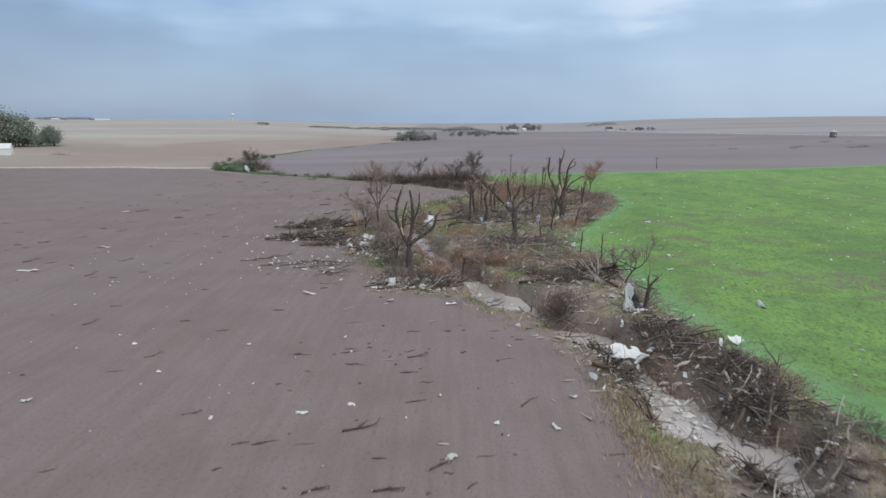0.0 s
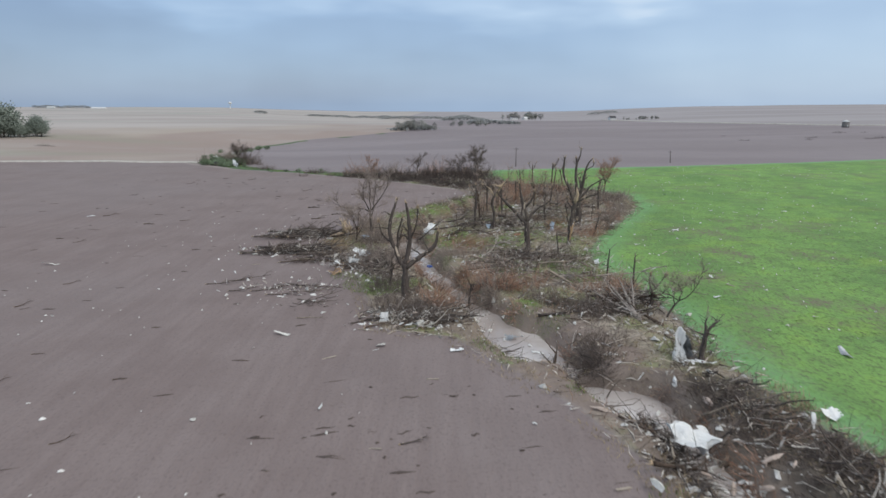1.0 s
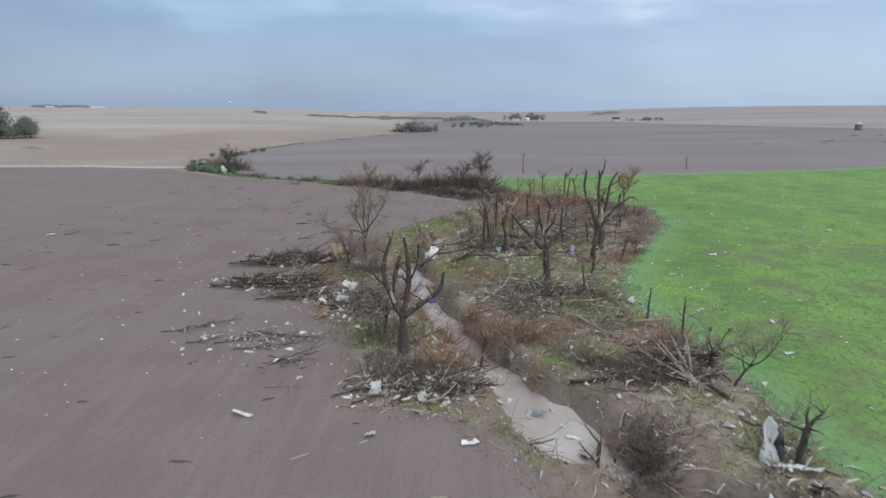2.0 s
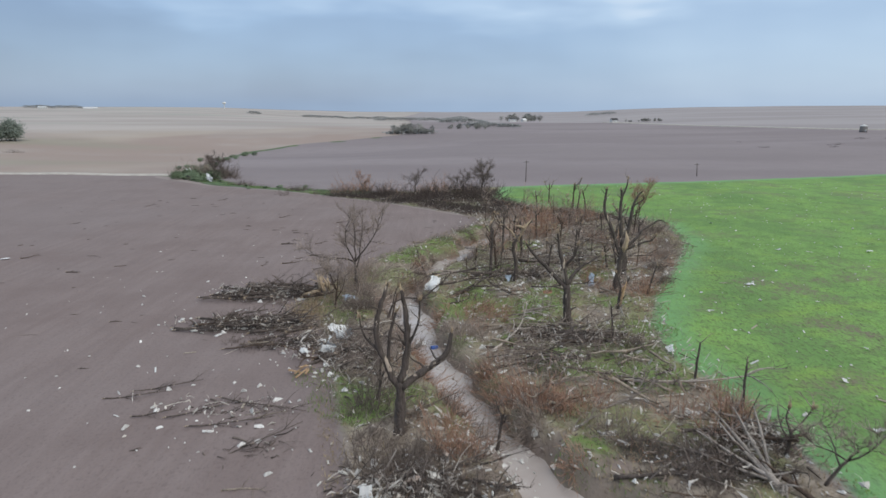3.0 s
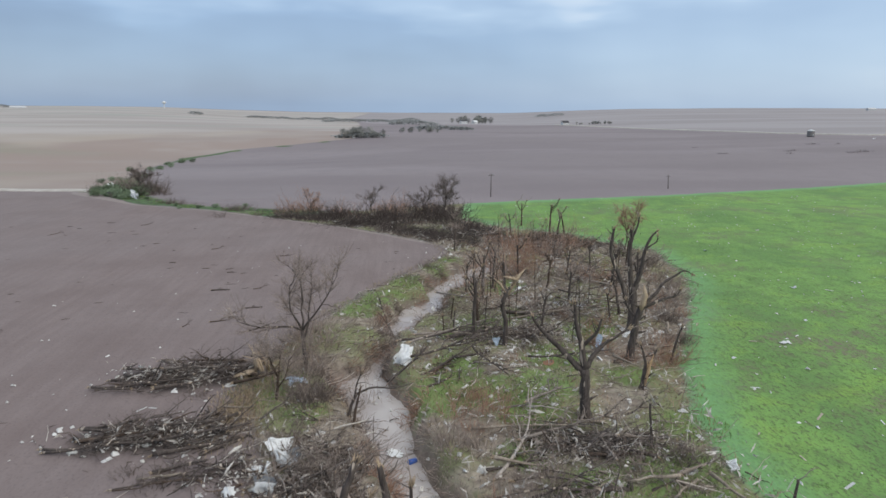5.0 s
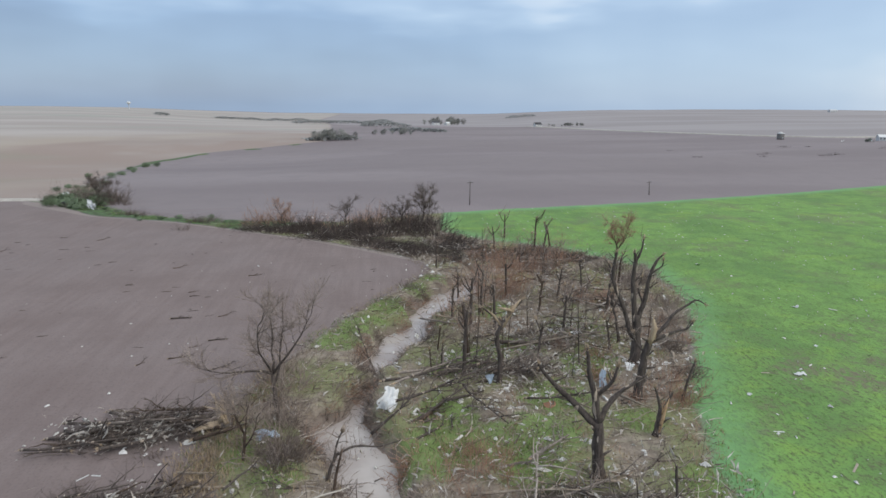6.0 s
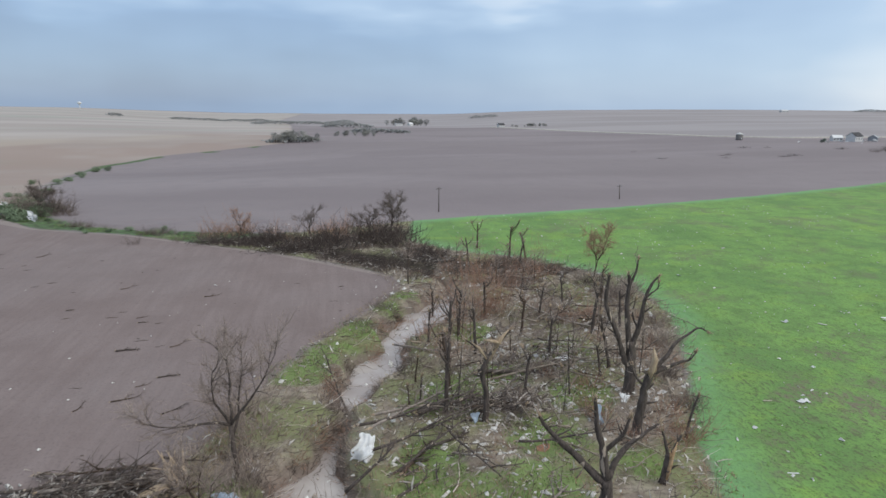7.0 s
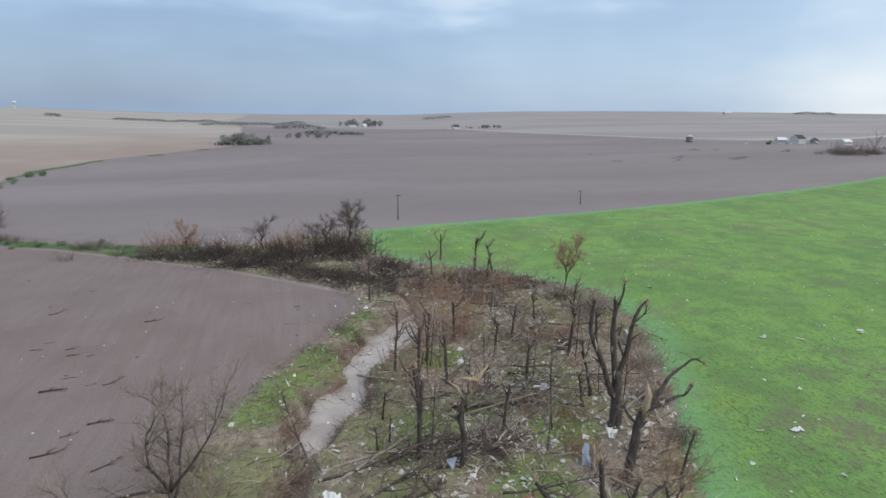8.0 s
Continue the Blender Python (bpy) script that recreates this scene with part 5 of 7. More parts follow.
def grass():
    rng = random.Random(5)
    fresh, dead, straw = Shape(), Shape(), Shape()
    for cx, cy, r in LUSH:
        for _ in range(int(44 * r * r)):
            a, d = rng.uniform(0, math.tau), r * 0.95 * math.sqrt(rng.random())
            x, y = cx + math.cos(a) * d, cy + math.sin(a) * d
            fresh.blade((x, y, hz(x, y) - 0.03), (rng.gauss(0, 0.16), rng.gauss(0, 0.16), rng.uniform(0.12, 0.4)), rng.uniform(0.018, 0.05))
    band = RIGHT_EDGE[3:17] + LEFT_EDGE[3:20][::-1]
    xs = np.array([(rng.uniform(-22, 54), rng.uniform(30, 226)) for _ in range(110000)])
    ok = (inside(xs[:, 0], xs[:, 1], band) > -1.8) & (from_water(xs[:, 0], xs[:, 1]) > 0.6) & (waves(xs[:, 0], xs[:, 1], 11, 51) > -0.5)
    for (x, y), z in zip(xs[ok], height(xs[ok, 0], xs[ok, 1])):
        dead.blade((x, y, z - 0.03), (rng.gauss(0, 0.32), rng.gauss(0, 0.32), rng.uniform(0.06, 0.4)), rng.uniform(0.025, 0.06))
    # long straw-coloured tussocks: middle, reach, how many
    for cx, cy, rx, ry, count in ((18.6, 52, 0.9, 4, 900), (18.2, 44, 1.3, 5, 1300), (19.6, 37, 1.6, 4, 900), (33, 41, 1.6, 2.2, 1100), (35, 57, 1.0, 2.5, 600), (33, 68.5, 1.0, 2.0, 500), (-18.8, 130, 1.6, 3.5, 2400), (-17.6, 138, 1.4, 3.5, 1500), (-16, 146, 1.0, 4, 600), (-11, 131, 1.6, 3, 500)):
        for _ in range(count):
            x, y = cx + rng.gauss(0, rx), cy + rng.gauss(0, ry)
            if float(from_water(x, y)) > 0.3:
                straw.blade((x, y, hz(x, y) - 0.03), (rng.gauss(0, 0.25), rng.gauss(0, 0.25), rng.uniform(0.2, 0.75)), rng.uniform(0.02, 0.05))
    tagged(new("straw_grass", straw.mesh("straw_grass", STRAW_PALE)), "long straw-coloured grass on the creek bank", "grass", kind="stuff")
    tagged(new("grass", fresh.mesh("grass", GRASS)), "fresh green grass in clumps on the creek banks", "grass", kind="stuff")
    tagged(new("dead_grass", dead.mesh("dead_grass", GRASS_DEAD)), "pale dead grass along the creek", "grass", kind="stuff")


def bare_mud(x, y):
    return y < 100 and float(mud(x, y)) < 0.2


def undergrowth():
    """Bent shoots and weeds between the bushes, and sticks past counting on the ground."""
    rng = random.Random(19)
    band = RIGHT_EDGE[2:] + LEFT_EDGE[2:22][::-1]
    up, rusty, down, dark = Shape(), Shape(), Shape(), Shape()
    for x, y in spots_in(rng, 38000, (-24, 54, 25, 262), band, 0.2):
        k = math.sin(x * 0.55 + 1.3) * math.sin(y * 0.37) + 0.4 * math.sin(x * 0.21 + y * 0.33)
        if k < -0.25 and rng.random() < 0.6 or hz(x, y) < WATER + 0.1 or rng.random() < 0.75 and bare_mud(x, y):
            continue
        n = rng.uniform(0.3, 1.3) * (1 + 0.4 * k)
        q = crooked(rng, (x, y, hz(x, y) - 0.05), (rng.gauss(0, 0.8), rng.gauss(0, 0.8), 0.7), n, 2, 0.35)
        (up if math.sin(x * 0.4 + 2) + math.sin(y * 0.19 + x * 0.1) < 0.35 else rusty).tube(q, taper(rng.uniform(0.015, 0.035), 0.01, 2), 3, False)
    lie = [(x, y, 0.5, down) for x, y in spots_in(rng, 19000, (-24, 54, 25, 262), band, -0.6) if not (bare_mud(x, y) and rng.random() < 0.6)]
    # thick windrows of broken wood: middle, half length, half depth, height, count
    downstream = ((26, 39.5, 3, 4, 0.8, 520), (31.5, 42, 3, 4, 0.5, 120), (29.5, 50.5, 3, 4, 0.9, 420), (33, 55, 1.5, 8, 0.4, 100), (31, 58, 3, 5, 0.4, 260), (22, 92, 6, 2, 0.6, 300), (19.5, 58, 1.4, 7, 0.6, 300),
        (20.5, 64, 3, 3, 0.8, 350), (28, 67, 2, 6, 0.6, 350), (17.5, 73, 3, 3, 0.7, 300), (15.5, 80, 2.4, 2.4, 0.9, 420), (10, 80, 2.5, 1.5, 0.5, 160),
        (-2, 89.5, 6, 2.6, 0.9, 560), (26, 98, 5, 2.5, 0.7, 220), (-19, 101.5, 6, 2.0, 0.2, 70), (-16, 95, 3, 2, 0.2, 40), (-10, 116, 4, 7, 0.9, 1000),)
    by_the_pools = ((-17, 118, 5, 2.2, 0.7, 260), (16, 120, 7, 2, 0.7, 500), (-24, 124.6, 8, 2.6, 0.7, 420), (-27, 138, 7, 3.4, 0.8, 460), (14, 149, 7, 2, 0.8, 450),
        (22, 161, 9, 4, 0.6, 450), (28, 201, 8, 5, 0.7, 400), (35, 207, 10, 4, 0.9, 500), (16, 215, 7, 6, 1.0, 900), (3, 220, 6, 4, 1.0, 700), (-13, 231, 9, 3, 1.0, 800),
        (-8, 242, 14, 3, 1.2, 500), (-30, 243, 9, 3, 0.8, 500),)
    for cx, cy, rx, ry, tall, count in downstream + by_the_pools:
        lie += [(cx + rng.gauss(0, rx * 0.5), cy + rng.gauss(0, ry * 0.55), tall, dark) for _ in range(count)]
    for x, y, tall, heap in lie:
        if hz(x, y) < WATER + 0.1 and rng.random() < (0.97 if y < 99 else 0.8):
            continue
        a, n = rng.gauss(0.15, 1.1 if heap is dark else 0.7), rng.uniform(0.3, 1.5) + (rng.uniform(0.5, 3.5) if rng.random() < 0.28 else 0)
        z = max(hz(x, y), WATER) + rng.random() ** 2 * tall + 0.04
        q = crooked(rng, (x, y, z), (math.cos(a), math.sin(a), rng.gauss(0, 0.3 if heap is dark else 0.16)), n, 2 if n < 1.5 else 4, 0.2)
        r = rng.uniform(0.016, 0.03) + (0.11 if heap is dark else 0.08) * rng.random() ** 5
        r = r if n < 1.5 else max(r, 0.035)
        heap.tube(q, taper(r, r * 0.4, len(q) - 1), 3, False)
    # torn pale splinters, lying or stuck upright
    pale = Shape()
    spots = [(x, y, 0.35) for x, y in spots_in(rng, 6200, (-24, 54, 34, 262), band, -0.8)] + [(rng.uniform(0, 30), rng.uniform(97, 128), 0.7) for _ in range(420)]
    for cx, cy, rx, ry, count in ((-27, 138, 7, 3.0, 240), (-24, 124.8, 7, 2.6, 240), (-12, 117, 5, 5, 170), (-20, 101, 7, 3.5, 40), (-2, 89.5, 4, 2, 160), (21, 62, 3, 6, 110), (28, 50, 4, 7, 60), (27, 97, 4, 3, 110), (16, 150, 8, 6, 190), (24, 165, 9, 7, 330), (30, 182, 9, 10, 260), (12, 146, 6, 4, 70), (-6, 240, 14, 5, 160), (14, 119, 6, 4, 120), (30, 148, 3, 3, 60)):
        spots += [(cx + rng.gauss(0, rx * 0.5), cy + rng.gauss(0, ry * 0.5), 0.9) for _ in range(count)]
    for x, y, tall in spots:
        if hz(x, y) < WATER + 0.1 and rng.random() < 0.85:
            continue
        a, n = rng.uniform(0, math.tau), 0.25 + 1.3 * rng.random() ** 2
        z = max(hz(x, y), WATER) + rng.random() ** 2 * tall + 0.05
        d = Vector((math.cos(a), math.sin(a), rng.choice((0.05, 0.15, 0.6, 1.6)))).normalized() * n
        r = 0.03 + 0.13 * rng.random() ** 2
        w = d.orthogonal().normalized() * rng.gauss(0, 0.15 * n)
        pale.tube([(x, y, z), (x + d.x * 0.4 + w.x, y + d.y * 0.4 + w.y, z + d.z * 0.4 + abs(w.z)), (x + d.x, y + d.y, z + d.z)], [r * 0.3, r, r * 0.12], 3, False)
    tagged(new("wood_splinters", pale.mesh("wood_splinters", SPLINTERS, False)), "pale torn splinters of wood and siding", "splinters", kind="stuff")
    tagged(new("undergrowth", up.mesh("undergrowth", TWIG)), "bent brown shoots and weeds along the creek", "undergrowth", kind="stuff")
    tagged(new("undergrowth", rusty.mesh("undergrowth", TWIG_RED)), "rust-brown shoots and weeds along the creek", "undergrowth", kind="stuff")
    tagged(new("stick_litter", dark.mesh("stick_litter", STICKS_DARK)), "windrows of dark wet sticks and torn wood", "sticks", kind="stuff")
    tagged(new("stick_litter", down.mesh("stick_litter", STICKS)), "broken sticks strewn along the creek", "sticks", kind="stuff")


def wheat():
    """Tufts of young wheat, thickest by the creek."""
    rng = random.Random(29)
    s = Shape()
    for x, y in spots_in(rng, 30000, (24, 120, 45, 245), GREEN_POLY, -0.8):
        z = hz(x, y)
        k = 0.5 + 0.5 * math.sin(x * 0.31 + 2 * math.sin(y * 0.11)) * math.sin(y * 0.23 + math.sin(x * 0.17))
        if rng.random() > 0.35 + k * 0.65:
            continue
        for _ in range(3):
            s.blade((x + rng.gauss(0, 0.22), y + rng.gauss(0, 0.1), z - 0.02), (rng.gauss(0, 0.24), rng.gauss(0, 0.24), rng.uniform(0.03, 0.14)), rng.uniform(0.04, 0.10))
    tagged(new("wheat", s.mesh("wheat", WHEAT)), "tufts of young green wheat", "wheat", kind="stuff")


STICKS = Nodes("broken_sticks", 0.95)
tone = STICKS.island()
STICKS = STICKS.finish(STICKS.mix(STICKS.step(tone, 0.78, 0.97), STICKS.mix(STICKS.step(tone, 0.0, 0.7), (0.090, 0.071, 0.060), (0.31, 0.248, 0.205)), (0.66, 0.58, 0.50)))
STICKS_DARK = Nodes("wet_sticks", 0.9)
tone = STICKS_DARK.island()
STICKS_DARK = STICKS_DARK.finish(STICKS_DARK.mix(STICKS_DARK.step(tone, 0.82, 0.96), STICKS_DARK.mix(STICKS_DARK.step(tone, 0.0, 0.85), (0.048, 0.039, 0.034), (0.170, 0.138, 0.120)), (0.70, 0.64, 0.56)))
SPLINTERS = speckled("pale_splinters", (0.46, 0.40, 0.34), (0.84, 0.80, 0.74), 0.8, 0.85, turn_by="island", vary=0.5)
WHEAT = speckled("wheat_blades", (0.145, 0.25, 0.08), (0.215, 0.365, 0.10), 0.1, 0.9, grain=12, turn_by="island", vary=0.3)
creek_trees()
brush()
bankside()
undergrowth()
grass()
wheat()


# ---- what the storm left ----
def limbs_and_logs():
    rng = random.Random(91)
    small = [fallen_limb(400 + k, rng.uniform(2.6, 4.2), 0.12, 3, 14, rng.choice((BARK, BARK_BROWN)), "dark broken branch with twigs lying on the ground") for k in range(5)]
    large = [fallen_limb(420 + k, rng.uniform(5, 7.5), 0.22, 4, 20, (BARK, BARK_BROWN, BARK, BARK_BROWN)[k % 4], "long fallen limb with forked branches") for k in range(5)]
    pale = [fallen_limb(440 + k, rng.uniform(2.5, 4.5), 0.17, 2, 5, PALE_LOG, "pale peeled limb stripped of its bark", "peeled_limb", "peeled limbs") for k in range(3)]
    long = [fallen_limb(460 + k, rng.uniform(9, 13), 0.17, 6, 26, (BARK_GREY, BARK, PALE_LOG, BARK_SILVER)[k], ("long grey broken branch lying across the brush", "long dark broken branch lying across the brush", "long pale peeled branch lying across the brush", "long grey broken branch lying across the brush")[k], "long_branch", "long fallen branches") for k in range(4)]
    used = set()

    def lay(kind, x, y, turn, size, lift=0.0, tip=0.0):
        src = rng.choice(kind)
        m = on_ground(x, y, turn, 1.0, lift, (0, tip))
        if src.name in used:
            ob = copy_thing(src, m)
        else:
            used.add(src.name)
            ob = src
            ob.matrix_basis = m
        ob.scale = (size, size, size)

    # heaps of blown-down limbs: from, to, depth, how many, share of large ones, height
    downstream = (((29, 42), (34, 40), 2, 3, 0.4, 0.3), ((23, 46), (26, 36), 1.6, 8, 0.4, 0.7), ((26, 49), (31, 54), 1.6, 7, 0.4, 0.5), ((27, 62), (30, 72), 2.2, 5, 0.3, 0.5),
        ((18.5, 64), (21, 48), 1.5, 10, 0.35, 0.6), ((17.5, 66), (24, 62), 2.5, 10, 0.35, 0.8), ((13, 78), (18, 83), 2.4, 9, 0.3, 0.9), ((-7, 88), (3, 91), 2.8, 12, 0.35, 0.6),
        ((16, 92), (26, 90), 3, 5, 0.4, 0.5), ((22, 96), (30, 99), 3.2, 9, 0.6, 0.7), ((27, 43), (25, 38), 3.0, 12, 0.5, 0.8))
    by_the_pools = (((12, 107), (22, 111), 4, 7, 0.4, 0.6), ((-15, 112), (-6, 124), 4, 18, 0.4, 0.9),
        ((-24, 117.5), (-13, 119), 1.5, 9, 0.4, 0.7), ((9, 122), (22, 119), 3, 10, 0.5, 0.7), ((-32, 123.8), (-16, 125.5), 3.6, 24, 0.6, 0.9),
        ((-33, 137.0), (-20, 139.0), 4.6, 26, 0.6, 1.0), ((2, 137), (9, 145), 2.5, 7, 0.5, 0.6), ((24, 140), (38, 150), 5, 6, 0.4, 0.5), ((8, 150), (20, 148), 3, 8, 0.6, 0.7),
        ((12, 158), (30, 165), 5, 9, 0.5, 0.6),)
    by_the_fork = (((34, 168), (48, 180), 6, 6, 0.4, 0.6), ((20, 185), (38, 195), 6, 8, 0.4, 0.5), ((25, 205), (46, 208), 5, 11, 0.5, 0.8), ((10, 212), (24, 220), 4, 8, 0.5, 0.8),
        ((-24, 243), (8, 240), 4, 7, 0.5, 1.2),)
    for (ax, ay), (bx, by), deep, count, big, tall in downstream + by_the_pools + by_the_fork:
        along = math.degrees(math.atan2(by - ay, bx - ax))
        for _ in range(count):
            f = rng.random()
            x, y = ax + (bx - ax) * f + rng.gauss(0, deep * 0.3), ay + (by - ay) * f + rng.gauss(0, deep * 0.5)
            kind = large if rng.random() < big else (pale if rng.random() < 0.36 else small)
            lay(kind, x, y, along + rng.gauss(0, 24) + rng.choice((0, 180)), rng.uniform(0.6, 1.05), rng.random() ** 2 * tall * 0.55, rng.gauss(0, 7))
    # single sticks on the tilled field
    for x, y, n, turn in ((-3.7, 45.7, 1.0, 20), (-12.4, 43.4, 0.6, 22), (-18.1, 48.2, 0.5, 20), (0.1, 60.9, 0.7, 20), (-28.6, 71.7, 0.6, 15), (-27.2, 60.2, 0.5, 10), (-40.5, 77.8, 0.5, 15), (10, 50.5, 0.7, 60),
                          (2.9, 40.4, 0.9, 40), (-5.3, 37.4, 0.9, 25), (-0.4, 37.4, 1.0, 10), (5.1, 38, 0.5, 50), (-39.7, 70.5, 0.5, 20), (-76.9, 119.2, 0.8, 5), (-73.9, 134.9, 0.7, 5), (-52.8, 103.4, 0.6, 8),
                          (-63.9, 150.5, 1.1, 2), (-78, 159.8, 0.8, 5), (-43.4, 125.7, 0.7, 12)):
        lay(small, x, y, turn, n * 0.8)
    for x, y, n, turn in ((-32.4, 172.6, 1.5, 5), (-24.8, 163.1, 1.3, 12), (-27.4, 160.8, 0.6, 20), (-28.3, 157.2, 1.1, 15), (-22, 154, 1.0, 35), (-41.7, 203.8, 0.8, 3), (-26, 173.2, 0.8, 8), (-33.6, 184.3, 0.8, 5), (-25.9, 196.9, 0.9, 4)):
        lay(small, x, y, turn, n * 0.75)
    for _ in range(26):
        x, y = rng.uniform(-95, -24), rng.uniform(70, 235)
        if float(inside(x, y, FIELD_POLY)) > 4:
            lay(small, x, y, rng.gauss(10, 14), rng.uniform(0.25, 0.6))
    # one long grey trunk across the copse, and one that bridges the creek
    for x, y, n, turn, lift in ((8, 149.5, 1.5, 24, 0.5), (18, 157.5, 1.4, 8, 0.3), (-1.5, 136.5, 0.8, 15, 1.9), (26, 96, 1.3, -35, 0.5)):
        lay(large, x, y, turn, n, lift)
    for ax, ay, bx, by, lift, kind in ((-1.2, 145.9, 9.9, 150.3, 0.7, 0), (3.9, 143, 10.1, 148.2, 0.5, 1), (14.4, 156.8, 21.7, 158.1, 0.4, 2), (13.6, 164.1, 23.4, 172, 0.6, 0), (26.7, 180, 30.8, 168, 0.5, 3), (16.6, 140.1, 21.4, 136.3, 0.5, 2),
                                       (-3.3, 154.5, -7.0, 162, 0.4, 1), (19, 148, 19.4, 143.8, 0.4, 2), (6.4, 139.6, 8.3, 137, 0.3, 0), (8, 121, 19, 124, 0.5, 0), (20, 108, 30, 104, 0.6, 3), (24, 101, 30, 95, 0.9, 0),
                                       (-32.4, 103.8, -27.6, 104.8, 0.0, 1), (-28, 100, -25, 101.3, 0.0, 1), (-24.6, 100, -19.6, 103.2, 0.0, 1), (-20.6, 103.4, -13.0, 101.2, 0.1, 1), (-21.8, 98.3, -15.8, 99.9, 0.0, 1),
                                       (-19.9, 92.4, -12.8, 97.5, 0.0, 1), (-16, 89, -13.4, 89.4, 0.0, 2), (-30.4, 105.6, -25, 107.3, 0.0, 1), (-25, 116.7, -17.2, 119.3, 0.2, 1), (-17, 99.6, -15.0, 101, 0.1, 2),
                                       (-1.9, 142.6, 12.8, 154.6, 1.2, 0), (-0.3, 141, 9.5, 146.5, 0.7, 1), (13.2, 155.2, 26.2, 157.8, 0.7, 2), (0.2, 138, 7.4, 142.7, 0.5, 1), (14.4, 156.0, 20.0, 157.6, 0.5, 0), (24.0, 160.0, 25.6, 156.3, 0.5, 2), (-1.3, 144.6, 9.4, 149.1, 1.0, 1), (28, 178, 34, 181, 0.5, 1), (27, 194, 34, 192, 0.5, 1), (36, 181, 43, 178, 0.6, 1), (30, 170, 37, 173, 0.5, 1), (31, 164, 38, 160, 0.5, 1), (7, 143, 10.2, 134.6, 0.4, 1), (-29.5, 137.3, -19.5, 138.2, 0.9, 0),
                                       (24.6, 91.8, 18.4, 97, 0.4, 0), (27, 41.4, 33.6, 42.8, 0.6, 0), (28.8, 40.4, 33, 39.6, 0.7, 3),
                                       (25, 49, 29.4, 53.4, 0.9, 1), (28.6, 46.6, 32.4, 54.4, 0.9, 1), (24.4, 67, 28.9, 66.8, 0.3, 2), (-35, 135, -26, 136, 0.3, 1), (-33, 139.6, -22, 140, 0.4, 1), (-30, 141.4, -21, 139, 0.3, 1), (-34, 137.4, -25, 138.6, 0.5, 1), (-33.5, 122.6, -25, 123.2, 0.3, 1), (-31, 125.4, -20, 126.4, 0.4, 1), (-27, 123.4, -17, 124.6, 0.5, 1), (-32, 127, -24, 127.4, 0.3, 1),
                                       (22, 62.6, 28, 63.6, 0.9, 1), (21.5, 61.4, 26.4, 62.2, 0.8, 0)):
        m = on_ground((ax + bx) / 2, (ay + by) / 2, math.degrees(math.atan2(by - ay, bx - ax)), 1.0, lift, (0, rng.gauss(0, 3)))
        ob = copy_thing(long[kind], m)
        n = math.hypot(bx - ax, by - ay) / 10.5
        slim = 0.42 if ax < -12 and lift < 0.25 else min(max(n, 0.75), 1.0)
        ob.scale = (n, slim, slim)
    for _ in range(46):
        f = rng.random()
        x, y = 6 + 36 * rng.random(), 104 + 106 * f
        if float(inside(x, y, RIGHT_EDGE + LEFT_EDGE[::-1])) > 3 and float(from_water(x, y)) > 1:
            lay(long, x, y, rng.gauss(15, 40), rng.uniform(0.6, 1.05), rng.uniform(0.1, 0.9), rng.gauss(0, 5))
    for x, y, turn, n in ((-26, 137, 4, 0.8), (-29, 123, 8, 0.8), (-12, 118, 40, 0.7), (30, 47, 60, 0.8), (20, 62, 70, 0.7), (-6, 240, 10, 1.0), (4, 236, 60, 1.0), (-18, 243, 20, 0.9)):
        lay(long, x, y, turn, n, 0.5, rng.gauss(0, 4))
    # pale stripped limbs through the low brush and the copse
    for k in range(80):
        x, y = (rng.uniform(2, 29), rng.uniform(97, 128)) if k < 26 else (rng.uniform(6, 44), rng.uniform(136, 205))
        if float(inside(x, y, RIGHT_EDGE + LEFT_EDGE[::-1])) > 2 and float(from_water(x, y)) > 0.5:
            lay(pale, x, y, rng.uniform(0, 360), rng.uniform(0.6, 1.2), rng.uniform(0.2, 0.9), rng.gauss(0, 14))
    for src in small + large + pale + long:
        if src.name not in used:
            lay([src], rng.uniform(12, 30), rng.uniform(170, 190), rng.uniform(0, 360), 0.8)


def sheet(x, y, wide, long, seed, fold, material, label, turn=0.0, tip=(0, 0), lift=0.02, cells=9, group=""):
    ob = tagged(new("sheet_metal", crumpled("sheet_metal", wide, long, seed, fold, material, cells)), label, "sheet metal", group)
    ob.matrix_basis = on_ground(x, y, turn, 1.0, lift, tip)
    return ob


